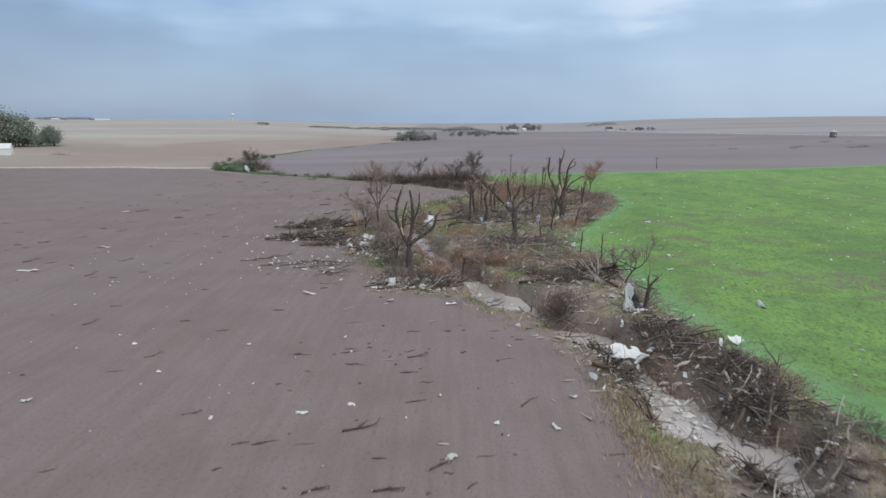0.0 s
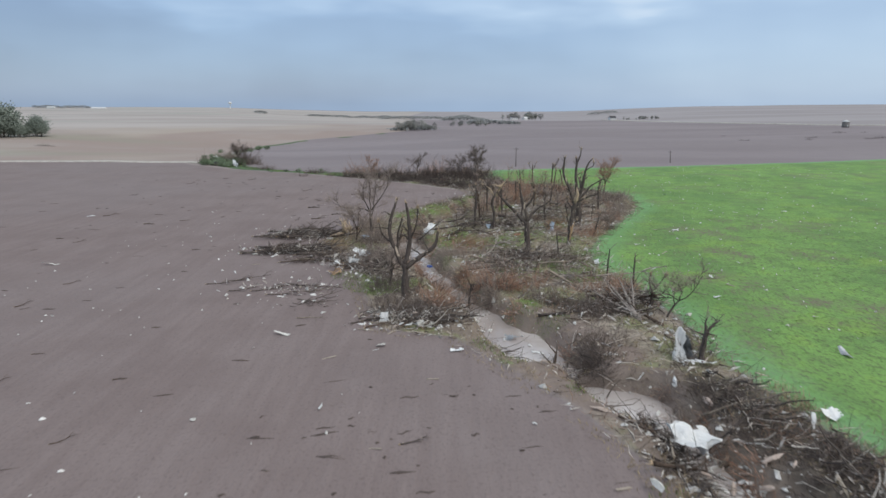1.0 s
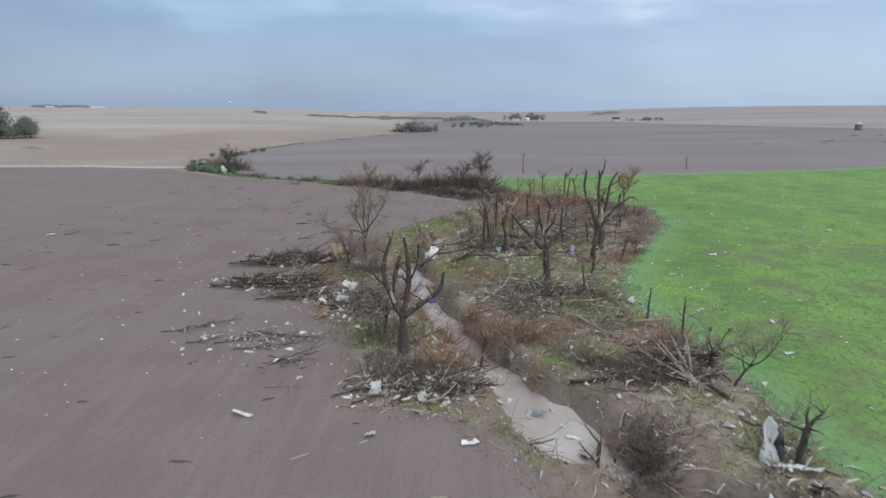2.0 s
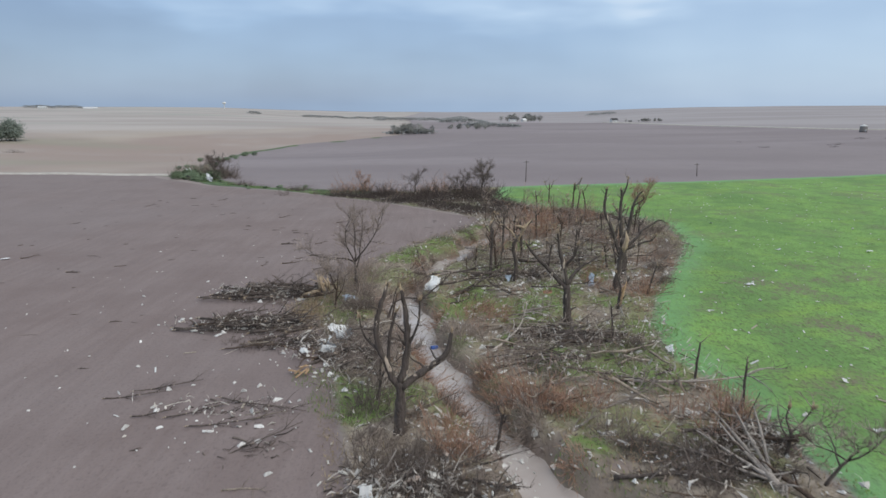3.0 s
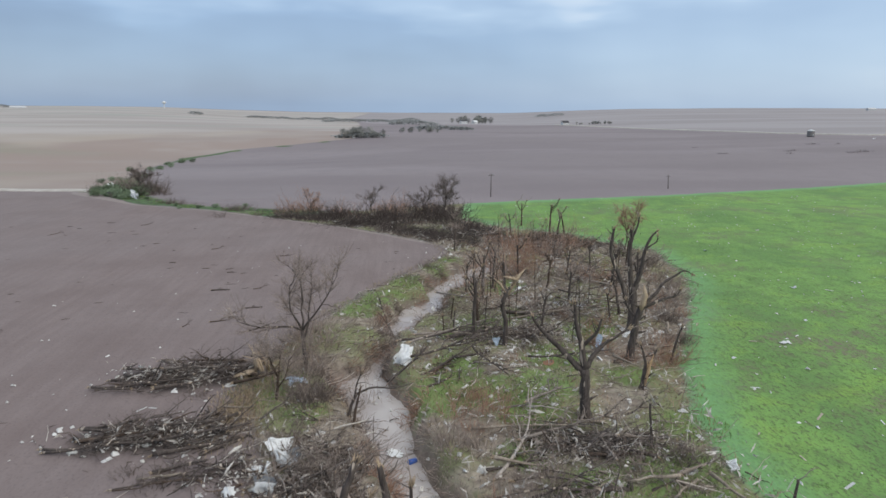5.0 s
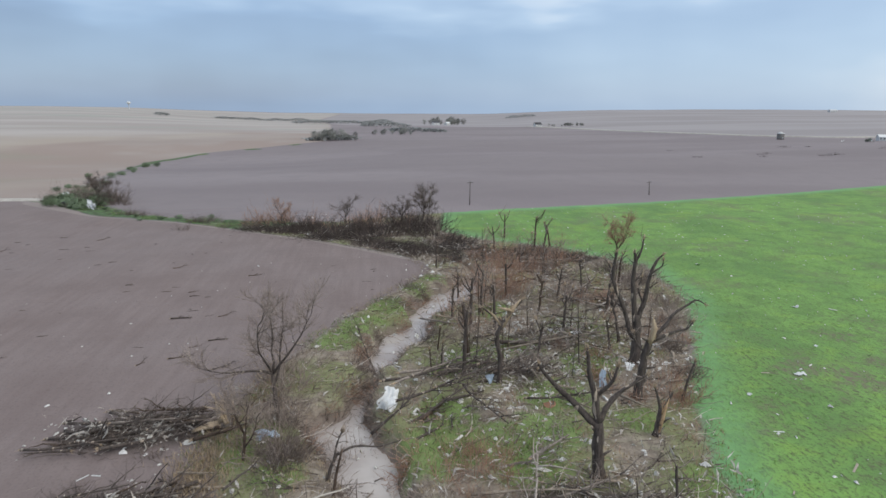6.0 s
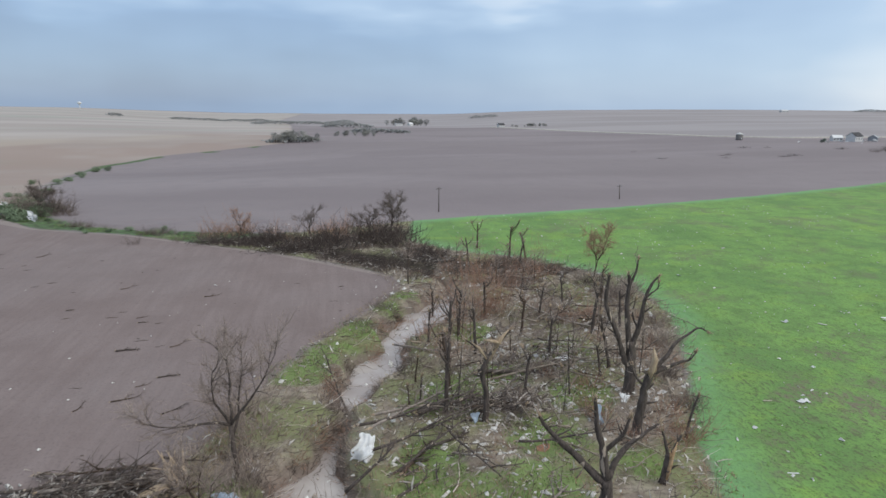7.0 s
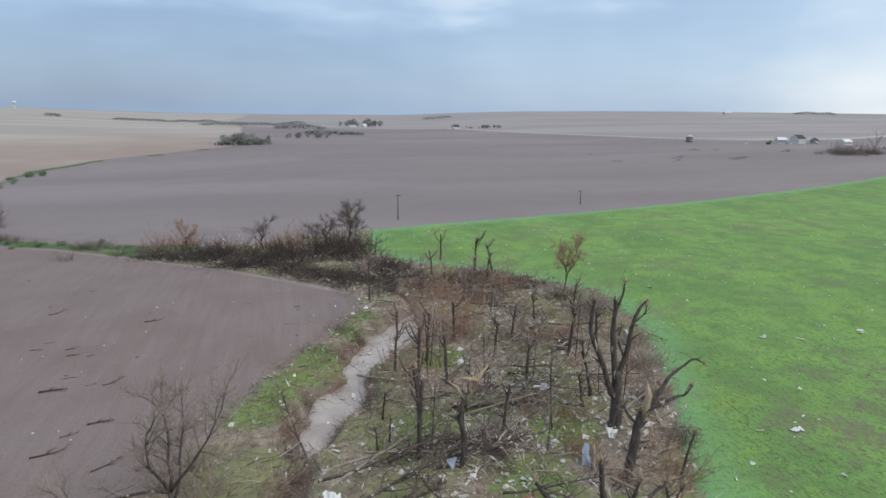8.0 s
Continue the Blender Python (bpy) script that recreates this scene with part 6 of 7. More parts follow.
def draped(x, y, wide, tall, seed, material, label, turn=0.0, lean=0.0, lift=0.0, fold=0.22, drop=0.5):
    """A limp sheet caught upright: it hangs in soft uneven folds from one high corner, its edges torn."""
    rng = random.Random(seed)
    n, m, s = 14, 16, Shape()
    off = Vector((rng.uniform(0, 60), rng.uniform(0, 60), 0))
    for back in (0.0, 0.02):
        for j in range(m + 1):
            v = j / m
            for i in range(n + 1):
                u = i / n
                k, q = noise.noise(Vector((u * 1.7, v * 1.3, 2)) + off), noise.noise(Vector((u * 5.0, v * 2.2, 6)) + off)
                rag = 0.35 * noise.noise(Vector((u * 4.5, 5, 9)) + off)
                width = wide * (0.75 + 0.5 * noise.noise(Vector((v * 2.4, 7, 0)) + off) + 0.35 * (1 - v))
                z = tall * (v * (1 - drop * u * u + 0.3 * rag) + (1 - v) * max(0.0, 0.3 * rag + 0.05 * q))
                s.v.append(((u - 0.5) * width + 0.45 * wide * noise.noise(Vector((v * 1.6, 3, 1)) + off), fold * (2.2 * k + 0.9 * q) * (1.2 - 0.6 * v) + lean * z + back, z))
    k = (n + 1) * (m + 1)
    gone = {(rng.choice((0, 1, n - 2, n - 1)), rng.randrange(m)) for _ in range(7)}
    for j in range(m):
        for i in range(n):
            if (i, j) in gone:
                continue
            a = j * (n + 1) + i
            s.f.append((a, a + 1, a + n + 2, a + n + 1))
            s.f.append((k + a + n + 1, k + a + n + 2, k + a + 1, k + a))
            for di, dj, p, q in ((0, -1, a + 1, a), (1, 0, a + n + 2, a + 1), (0, 1, a + n + 1, a + n + 2), (-1, 0, a, a + n + 1)):
                c = (i + di, j + dj)
                if not (0 <= c[0] < n and 0 <= c[1] < m) or c in gone:
                    s.f.append((p, q, q + k, p + k))
    ob = tagged(new("torn_sheet", s.mesh("torn_sheet", material)), label, "sheet")
    ob.matrix_basis = on_ground(x, y, turn, 1.0, lift)
    return ob


def sheets():
    white, grey, blue = "crumpled white steel roofing sheet ", "bent galvanised steel sheet ", "pale blue steel sheet "
    sheet(20.4, 62.2, 3.3, 3.0, 1, 0.75, METAL_WHITE, white + "caught in the creek", 30, (22, 0), 0.5, 12)
    sheet(23.2, 62.4, 1.2, 1.5, 2, 0.5, METAL_WHITE, white + "torn small, in the creek wrack", 80, (20, 10), 0.3)
    draped(26.1, 77.4, 1.2, 3.4, 3, METAL_WHITE, "long torn white sheet hung upright on a stump", -10, 0.2, 0.0, 0.22, 0.25)
    draped(27.2, 77.9, 1.4, 2.6, 4, TARP_DARK, "dark grey sheet hung in folds on a stump", 16, 0.1, 0.0, 0.3, 0.6)
    sheet(27.8, 75.8, 3.2, 0.7, 5, 0.25, METAL_WHITE, "long bent white steel trim by the stump", -10, (10, 0), 0.2)
    draped(-2.0, 140.4, 1.8, 2.0, 64, METAL_WHITE, "large torn white sheet draped over the creek bank", -8, 0.8, 0.1, 0.35, 0.1)
    sheet(-5.3, 88.2, 1.3, 2.2, 7, 0.2, METAL_WHITE, "white panel stood on end in the wrack", 15, (70, 0), 0.1)
    draped(23.4, 143.6, 0.9, 2.2, 8, METAL_BLUE, blue + "hung upright in broken brush", 8, 0.2, 0.0, 0.15, 0.1)
    sheet(-14.1, 136.0, 2.4, 1.4, 9, 0.35, METAL_BLUE, blue + "under a bare tree", 10, (12, 0), 0.1)
    sheet(-13.1, 121.5, 2.2, 1.6, 10, 0.35, METAL_WHITE, white + "in the fallen limbs", 30, (20, 0), 0.5)
    sheet(-12.0, 119.0, 1.8, 1.4, 11, 0.35, METAL_GREY, grey + "in the fallen limbs", 60, (15, 0), 0.4)
    sheet(-14.6, 118.0, 1.4, 1.0, 12, 0.35, METAL_WHITE, white + "torn small, in the fallen limbs", 10, (10, 0), 0.3)
    sheet(-1.6, 139.5, 1.2, 1.2, 13, 0.3, METAL_WHITE, "white sheet caught in creek brush", 0, (30, 0), 1.5)
    sheet(43.9, 79.0, 0.6, 1.9, 14, 0.5, METAL_GREY, grey + "lying in the green wheat", 10, (8, 0))
    sheet(34.6, 65.4, 1.5, 1.1, 15, 0.5, METAL_WHITE, white + "at the edge of the wheat", 25, (14, 0), 0.2)
    sheet(32.4, 64.2, 0.35, 1.8, 16, 0.3, METAL_WHITE, "thin white strip of trim on the bank", -20, (50, 0), 0.2)
    sheet(13.2, 81.4, 1.2, 1.2, 17, 0.3, FOAM_PINK, "tan wet board in the creek", 40, (10, 0), 0.9)
    sheet(10.0, 88.6, 2.0, 1.0, 18, 0.35, METAL_GREY, grey + "lying in the creek water", 0, (6, 0), 0.75)
    sheet(12.6, 84.4, 1.5, 0.4, 19, 0.1, METAL_WHITE, "white strip of trim in the creek water", -25, (4, 0), 0.8)
    sheet(45.5, 174.6, 0.8, 1.6, 20, 0.3, METAL_WHITE, white + "under the copse edge", 10, (40, 0), 0.1)
    sheet(25.2, 159.6, 2.2, 0.8, 21, 0.3, METAL_WHITE, "long white trim among fallen limbs", -28, (12, 0), 0.4)
    sheet(21.8, 160.8, 1.6, 0.8, 22, 0.4, METAL_GREY, grey + "among fallen limbs", 10, (10, 0), 0.3)
    sheet(17.8, 168.8, 2.4, 0.9, 23, 0.35, METAL_WHITE, "white torn siding among fallen limbs", 0, (8, 0), 0.3)
    sheet(10.2, 146.0, 0.8, 1.8, 24, 0.35, METAL_BLUE, "small blue-grey sheet against a trunk", 20, (55, 0), 0.1)
    sheet(28.0, 147.6, 1.0, 1.5, 25, 0.3, METAL_WHITE, "white panel against a tree foot", -20, (50, 0), 0.1)
    sheet(26.3, 116.5, 0.9, 1.0, 26, 0.4, METAL_WHITE, white + "at the edge of the wheat", 0, (30, 0), 0.2)
    draped(-12.2, 118.4, 1.9, 1.7, 27, METAL_WHITE, "white steel panel bent upright in the fallen limbs", -12, 0.3, 0.0, 0.3, 0.2)
    # added dark sheet stands in for the dark inside of the bent panel
    sheet(-12.0, 119.5, 1.7, 1.2, 28, 0.3, TARP_DARK, "dark sheet added for the dark inside of a bent white panel", 10, (35, 0), 0.6)
    draped(-13.2, 114.8, 1.8, 1.2, 29, METAL_WHITE, "low white steel panel stood in the fallen limbs", 4, 0.3, 0.0, 0.2, 0.1)
    # added dark sheet makes the low panel's dark top
    sheet(-13.2, 115.9, 1.7, 1.2, 30, 0.3, TARP_DARK, "dark sheet added for the dark top of a low white panel", 0, (30, 0), 0.5)
    sheet(-16.0, 115.2, 1.4, 0.9, 31, 0.5, METAL_WHITE, white + "torn small, in the fallen limbs", 20, (30, 0), 0.3)
    sheet(-13.5, 118.2, 1.2, 0.9, 34, 0.45, METAL_WHITE, white + "torn small, in the fallen limbs", -30, (40, 0), 0.4)
    draped(-6.7, 112.6, 1.1, 2.0, 35, FOAM_PINK, "tan splintered board stood on end in the wrack", 6, 0.2, 0.0, 0.12, 0.1)
    sheet(-2.9, 124.2, 1.5, 1.3, 36, 0.25, METAL_WHITE, "white round lid lying in the creek water", 0, (6, 0), 0.75)
    # pieces flung over the tilled field and the wheat: x, y, wide, long, turn
    for k, (x, y, w, l, turn) in enumerate(((-8.9, 48.3, 1.0, 0.4, 15), (-64.2, 95.8, 3.0, 0.7, 0), (-33.3, 49.9, 1.5, 0.4, 8), (-62.8, 114.6, 2.2, 0.5, 10), (14.4, 51.6, 0.8, 0.4, 5), (12, 46.1, 0.6, 0.8, 30),
                                            (7.3, 46.7, 0.7, 0.35, 10), (3.7, 41.4, 1.2, 0.6, 25), (-81.7, 158.8, 1.8, 0.7, 0), (-18.5, 64, 0.6, 0.35, 0), (9.7, 63.7, 0.6, 0.3, 0), (-4.8, 80.4, 1.1, 0.6, 10), (3.4, 79.6, 1.3, 0.8, 10))):
        sheet(x, y, w, l, 60 + k, 0.25, (METAL_WHITE, FOAM)[k % 2], "small torn white panel lying on tilled soil", turn, (0, 0), 0.03, 5, "panels flung over the fields")
    for k, (x, y, w, l, turn) in enumerate(((38.6, 98.5, 0.8, 0.6, 0), (33.6, 101.2, 0.7, 0.6, 0), (66.1, 169.8, 1.2, 0.9, 0), (48.6, 144.5, 1.6, 0.8, 0), (71.2, 167.9, 0.5, 1.3, 20), (83.4, 169, 1.1, 0.6, 0), (57.2, 153.2, 0.7, 0.5, 0),
                                            (88.3, 219.8, 1.2, 0.6, 0), (63.9, 197.7, 0.6, 1.2, 0), (39.1, 140, 0.6, 0.6, 0), (42.4, 87.6, 0.6, 0.4, 0), (50, 117.8, 0.9, 0.5, 0), (82.6, 167.9, 1.0, 0.6, 10), (47.4, 90.8, 0.7, 0.4, 0), (41.7, 108.6, 0.6, 0.5, 0))):
        sheet(x, y, w, l, 80 + k, 0.3, (METAL_WHITE, FOAM, METAL_WHITE)[k % 3], "small torn white panel lying in green wheat", turn, (0, 0), 0.06, 5, "panels flung over the fields")
    lone = tagged(new("white_log", crumpled("white_log", 0.5, 1.9, 33, 0.2, FOAM, 5, False)), "pale curled strip of siding on the tilled field", "siding")
    lone.matrix_basis = on_ground(-16.3, 83.5, 75, 1.0, 0.05)
    sack = tagged(new("insulation", lump("insulation", (1.4, 0.9, 0.6), 5, FOAM_RED)), "orange lump of torn insulation in the grass", "insulation")
    sack.matrix_basis = on_ground(15.7, 139.7, 20, 1.0)
    drum = tagged(new("plastic_drum", Shape().mesh("plastic_drum", PLASTIC_BLUE)), "blue plastic drum lying in the creek", "drum")
    s = Shape()
    s.tube([(0, 0, 0), (0.05, 0, 0), (0.3, 0, 0), (0.34, 0, 0), (0.6, 0, 0), (0.64, 0, 0), (0.88, 0, 0), (0.92, 0, 0)], [0.24, 0.29, 0.29, 0.31, 0.31, 0.29, 0.29, 0.24], 14)
    drum.data = s.mesh("plastic_drum", PLASTIC_BLUE)
    drum.matrix_basis = pose(-1.6, 122.6, WATER + 0.12, 0, 10, 35)


def lumber():
    """Two cross-laid orange boards, split trunks stood up, and snapped boards."""
    rng = random.Random(14)
    boards = [plank("board", (rng.uniform(1.2, 2.8), rng.uniform(0.14, 0.3), 0.05), 500 + k, (LUMBER, LUMBER, SIDING)[k % 3]) for k in range(7)]
    spots = [(rng.uniform(-34, -10), rng.uniform(96, 139)) for _ in range(16)] + [(rng.uniform(-8, 5), rng.uniform(84, 94)) for _ in range(18)] + [(rng.uniform(14, 34), rng.uniform(42, 84)) for _ in range(26)]
    spots += [(rng.uniform(4, 46), rng.uniform(96, 214)) for _ in range(54)] + [(rng.uniform(-14, 18), rng.uniform(36, 84)) for _ in range(7)]
    for x, y in spots:
        ob = tagged(new("board", rng.choice(boards)), "snapped pale board flung by the storm", "board", "snapped boards")
        ob.matrix_basis = on_ground(x, y, rng.uniform(0, 360), rng.uniform(0.4, 0.9), max(0.03, WATER - hz(x, y) + 0.03), (rng.gauss(0, 6), rng.gauss(0, 7)))
    wreck = thing("broken_pallet", -15.2, 109.8, "broken orange-brown boards nailed crosswise in the wrack", "pallet", turn=20)
    for k, (x, y, z, turn, tip) in enumerate(((0, 0, 0.5, 25, -24), (0.5, 0.5, 0.6, 58, 18), (0.7, -0.4, 0.35, 75, 12), (-0.5, 0.2, 0.3, 5, 22), (0.1, -0.7, 0.4, 40, -10))):
        b = part("board", plank("pallet_board", (1.5 + 0.4 * (k % 3), 0.22 + 0.12 * (k % 2), 0.06), 520 + k, ORANGE_WOOD), ORANGE_WOOD, wreck)
        b.matrix_basis = pose(x, y, z, 0, tip, turn)
    stump = thing("split_stump", -18.4, 138.2, "shattered stump with tall pale splinters", "stump")
    s = Shape()
    s.tube([(0, 0, -0.2), (0.05, 0, 0.6), (0, 0, 1.1)], [0.75, 0.62, 0.5], 9)
    body = part("trunk", s, BARK_GREY, stump)
    s = Shape()
    for a in range(13):
        r = random.Random(a)
        q = Vector((r.gauss(0, 0.35), r.gauss(0, 0.3), 0.7))
        s.tube([q, q + Vector((r.gauss(0, 0.4), r.gauss(0, 0.3), r.uniform(0.8, 1.3))), q + Vector((r.gauss(0, 0.8), r.gauss(0, 0.5), r.uniform(1.6, 3.2)))], [0.2, 0.15, 0.03], 5)
    for k in (-1, 1):
        s.tube([(-0.3, 0.2 * k, 0.5), (-1.6, -0.4 + 0.3 * k, 0.5), (-3.0, -0.9 + 0.2 * k, 0.25)], [0.3, 0.22, 0.06], 6)
    part("splintered_top", s, SPLIT, body, "pale torn splinters", kind="stuff")


def chunks():
    """Lumps of foam and insulation, and the litter too small to count."""
    rng = random.Random(63)
    lumps = [lump("foam_chunk", (rng.uniform(0.6, 1.5), rng.uniform(0.3, 0.7), rng.uniform(0.15, 0.35)), 540 + k, (FOAM, METAL_WHITE, FOAM, FOAM_PINK)[k % 4]) for k in range(8)]
    spots = [(-10.8, 150.8), (0.3, 134.5), (0.9, 139.5), (13.8, 135.8), (8.7, 137.2), (7.3, 131), (11.5, 127.4), (14.4, 130), (8, 128), (19, 126.5), (29.1, 142.7), (30, 140.8), (20.1, 147.2), (13.1, 145.4), (13.5, 197), (43.5, 182.5),
             (5, 97.5), (3.3, 98.9), (6.5, 110.3), (14.2, 98.1), (21.1, 97.4), (19.9, 103.9), (-2.2, 97), (-0.3, 91), (-2.7, 93.6), (-7.1, 133.7), (24.2, 55), (25.4, 54), (23, 57)]
    spots += [(rng.gauss(-1.5, 3), rng.gauss(89.3, 1.9)) for _ in range(64)] + [(rng.gauss(-12, 3.5), rng.gauss(118, 4)) for _ in range(60)] + [(rng.gauss(2, 6), rng.gauss(98, 5)) for _ in range(30)] + [(rng.gauss(-25, 5), rng.choice((123, 137)) + rng.gauss(0, 1)) for _ in range(22)]
    spots += [(rng.gauss(22, 3), rng.gauss(62, 6)) for _ in range(52)] + [(rng.gauss(25, 1.6), rng.gauss(53, 4)) for _ in range(34)] + [(rng.gauss(28, 2), rng.gauss(84, 5)) for _ in range(14)] + [(rng.uniform(3, 48), rng.uniform(98, 215)) for _ in range(125)] + [(rng.uniform(-22, 12), rng.uniform(234, 250)) for _ in range(14)]
    spots = [p for p in spots if float(inside(p[0], p[1], GREEN_POLY)) < 2]
    spots.sort(key=lambda p: p[1])
    tail = []
    for k, (x, y) in enumerate(spots):
        if k >= 180:
            tail.append((rng.choice(lumps), on_ground(x, y, rng.uniform(0, 360), 0.28 + 0.95 * rng.random() ** 2.2, max(0, WATER - hz(x, y) - 0.05))))
            continue
        ob = tagged(new("foam_chunk", rng.choice(lumps)), "torn pale chunk of building foam on the ground", "debris", "foam chunks")
        ob.matrix_basis = on_ground(x, y, rng.uniform(0, 360), 0.28 + 0.95 * rng.random() ** 2.2, max(0, WATER - hz(x, y) - 0.05) + rng.random() ** 3 * 0.6)
    verts, faces = [], []
    for me, m in tail:
        n = len(verts)
        verts += [tuple(m @ v.co) for v in me.vertices]
        faces += [tuple(n + v for v in p.vertices) for p in me.polygons]
    tagged(new("foam_scraps", make_mesh("foam_scraps", verts, faces, FOAM, False)), "pale scraps of building foam through the copse", "debris", kind="stuff")
    s = Shape()

    def bit(x, y, size):
        z = max(hz(x, y), WATER)
        a, l, w = rng.uniform(0, math.pi), size * rng.uniform(0.6, 1.6), size * rng.uniform(0.3, 0.8)
        u, v = Vector((math.cos(a) * l, math.sin(a) * l, rng.uniform(-0.3, 0.3) * l)), Vector((-math.sin(a) * w, math.cos(a) * w, 0.2 * w))
        k, c, h = len(s.v), Vector((x, y, z + 0.05)), Vector((rng.gauss(0, 0.3) * size, rng.gauss(0, 0.3) * size, 0.04 + size * rng.uniform(0.2, 1.0)))
        s.v += [tuple(c - u - v), tuple(c + u - v), tuple(c + u * 0.7 + v), tuple(c - u + v * 0.8), tuple(c + h)]
        s.f += [(k, k + 1, k + 4), (k + 1, k + 2, k + 4), (k + 2, k + 3, k + 4), (k + 3, k, k + 4)]

    # dark mats of straw and clods drawn out along the wind
    mats = Shape()
    for x, y in spots_in(rng, 190, (-110, 18, 34, 240), FIELD_POLY, 3) + spots_in(rng, 60, (-14, 17, 34, 72), FIELD_POLY, 1.0):
        a, n, w = rng.gauss(0.2, 0.16), 0.15 + 1.1 * rng.random() ** 2, rng.uniform(0.04, 0.13)
        d = Vector((math.cos(a), math.sin(a), 0))
        c = Vector((x, y, hz(x, y) + 0.0))
        k = rng.gauss(0, 0.1)
        side = Vector((-d.y, d.x, 0))
        mats.tube([c - d * n, c - d * n * 0.4 + side * k, c + d * n * 0.3 - side * k, c + d * n], [w * 0.3, w, w * 0.8, w * 0.2], 5)
    tagged(new("straw_mats", mats.mesh("straw_mats", STRAW_DARK)), "dark drawn-out mats of wet straw on tilled soil", "straw", kind="stuff")
    for x, y in spots_in(rng, 150, (-60, 18, 30, 140), FIELD_POLY, 1) + spots_in(rng, 60, (-60, 18, 140, 215), FIELD_POLY, 1):
        bit(x, y, 0.08 + 0.14 * rng.random() ** 3)
    for x, y in spots_in(rng, 900, (28, 170, 45, 280), GREEN_POLY, 1):
        bit(x, y, 0.10 + 0.18 * rng.random() ** 3)
    for x, y in spots_in(rng, 4200, (-22, 54, 30, 265), RIGHT_EDGE + LEFT_EDGE[::-1], 0):
        if rng.random() < 0.45 + 0.55 * math.sin(x * 0.31 + 1) * math.sin(y * 0.27):
            bit(x, y, 0.08 + 0.42 * rng.random() ** 4)
    # thick where the wreckage lodged: middle, reach, how many
    for cx, cy, rx, ry, count in ((-11, 116, 3.5, 4.5, 230), (-1.5, 89.5, 3, 2, 220), (3, 97, 4, 3, 130), (23, 96, 4, 3, 120), (-27, 138, 5, 2.5, 90), (-24, 124.8, 5.5, 2, 110), (23, 60, 2.5, 4, 150), (24.5, 54, 1.6, 3, 120), (28, 83, 1.5, 4, 70), (15, 150, 7, 6, 160), (24, 160, 8, 7, 300), (30, 152, 5, 5, 160), (26, 178, 9, 9, 240), (24, 198, 9, 7, 160), (10, 146, 5, 4, 140), (12, 130, 7, 6, 110), (14, 118, 7, 4, 90), (-20, 100, 5, 3.5, 60)):
        for _ in range(count):
            x, y = rng.gauss(cx, rx), rng.gauss(cy, ry)
            if float(inside(x, y, GREEN_POLY)) < 0:
                bit(x, y, 0.08 + 0.34 * rng.random() ** 3)
    tagged(new("debris_litter", s.mesh("debris_litter", LITTER, False)), "small pale scraps of building litter strewn about", "debris", kind="stuff")


STRAW_DARK = speckled("wet_straw", (0.085, 0.066, 0.058), (0.16, 0.126, 0.110), 1.5, 0.95, turn_by="island")
LITTER = speckled("litter", (0.58, 0.56, 0.52), (0.88, 0.86, 0.83), 0.7, 0.85, turn_by="island")
limbs_and_logs()
sheets()
lumber()
chunks()


# ---- poles, farms and the distance ----
def utility_pole(x, y, high, lean, arm, label):
    top = thing("utility_pole", x, y, label, "utility pole", "poles along the field edge", 20, 0.3)
    s = Shape()
    s.tube([(0, 0, 0), (lean * high * 0.5, 0, high * 0.5), (lean * high, 0, high)], [0.17, 0.15, 0.12], 8)
    pole = part("pole", s, POLE_WOOD, top)
    if arm:
        s = Shape()
        z = high - 0.5
        s.box((lean * z - 1.1, -0.06, z - 0.07), (lean * z + 1.1, 0.06, z + 0.07))
        bar = part("crossarm", s, POLE_WOOD, top)
        for k in (-0.95, 0.4, 0.95):
            s = Shape()
            s.tube([(lean * z + k, 0, z + 0.07), (lean * z + k, 0, z + 0.2), (lean * z + k, 0, z + 0.3)], [0.05, 0.08, 0.04], 7)
            part("insulator", s, METAL_GREY, bar)
    else:
        s = Shape()
        splinters(s, (lean * high, 0, high), (0, 0, 1), 0.12, random.Random(2), 6)
        part("torn_top", s, SPLIT, pole, "pale splintered top")
    return top


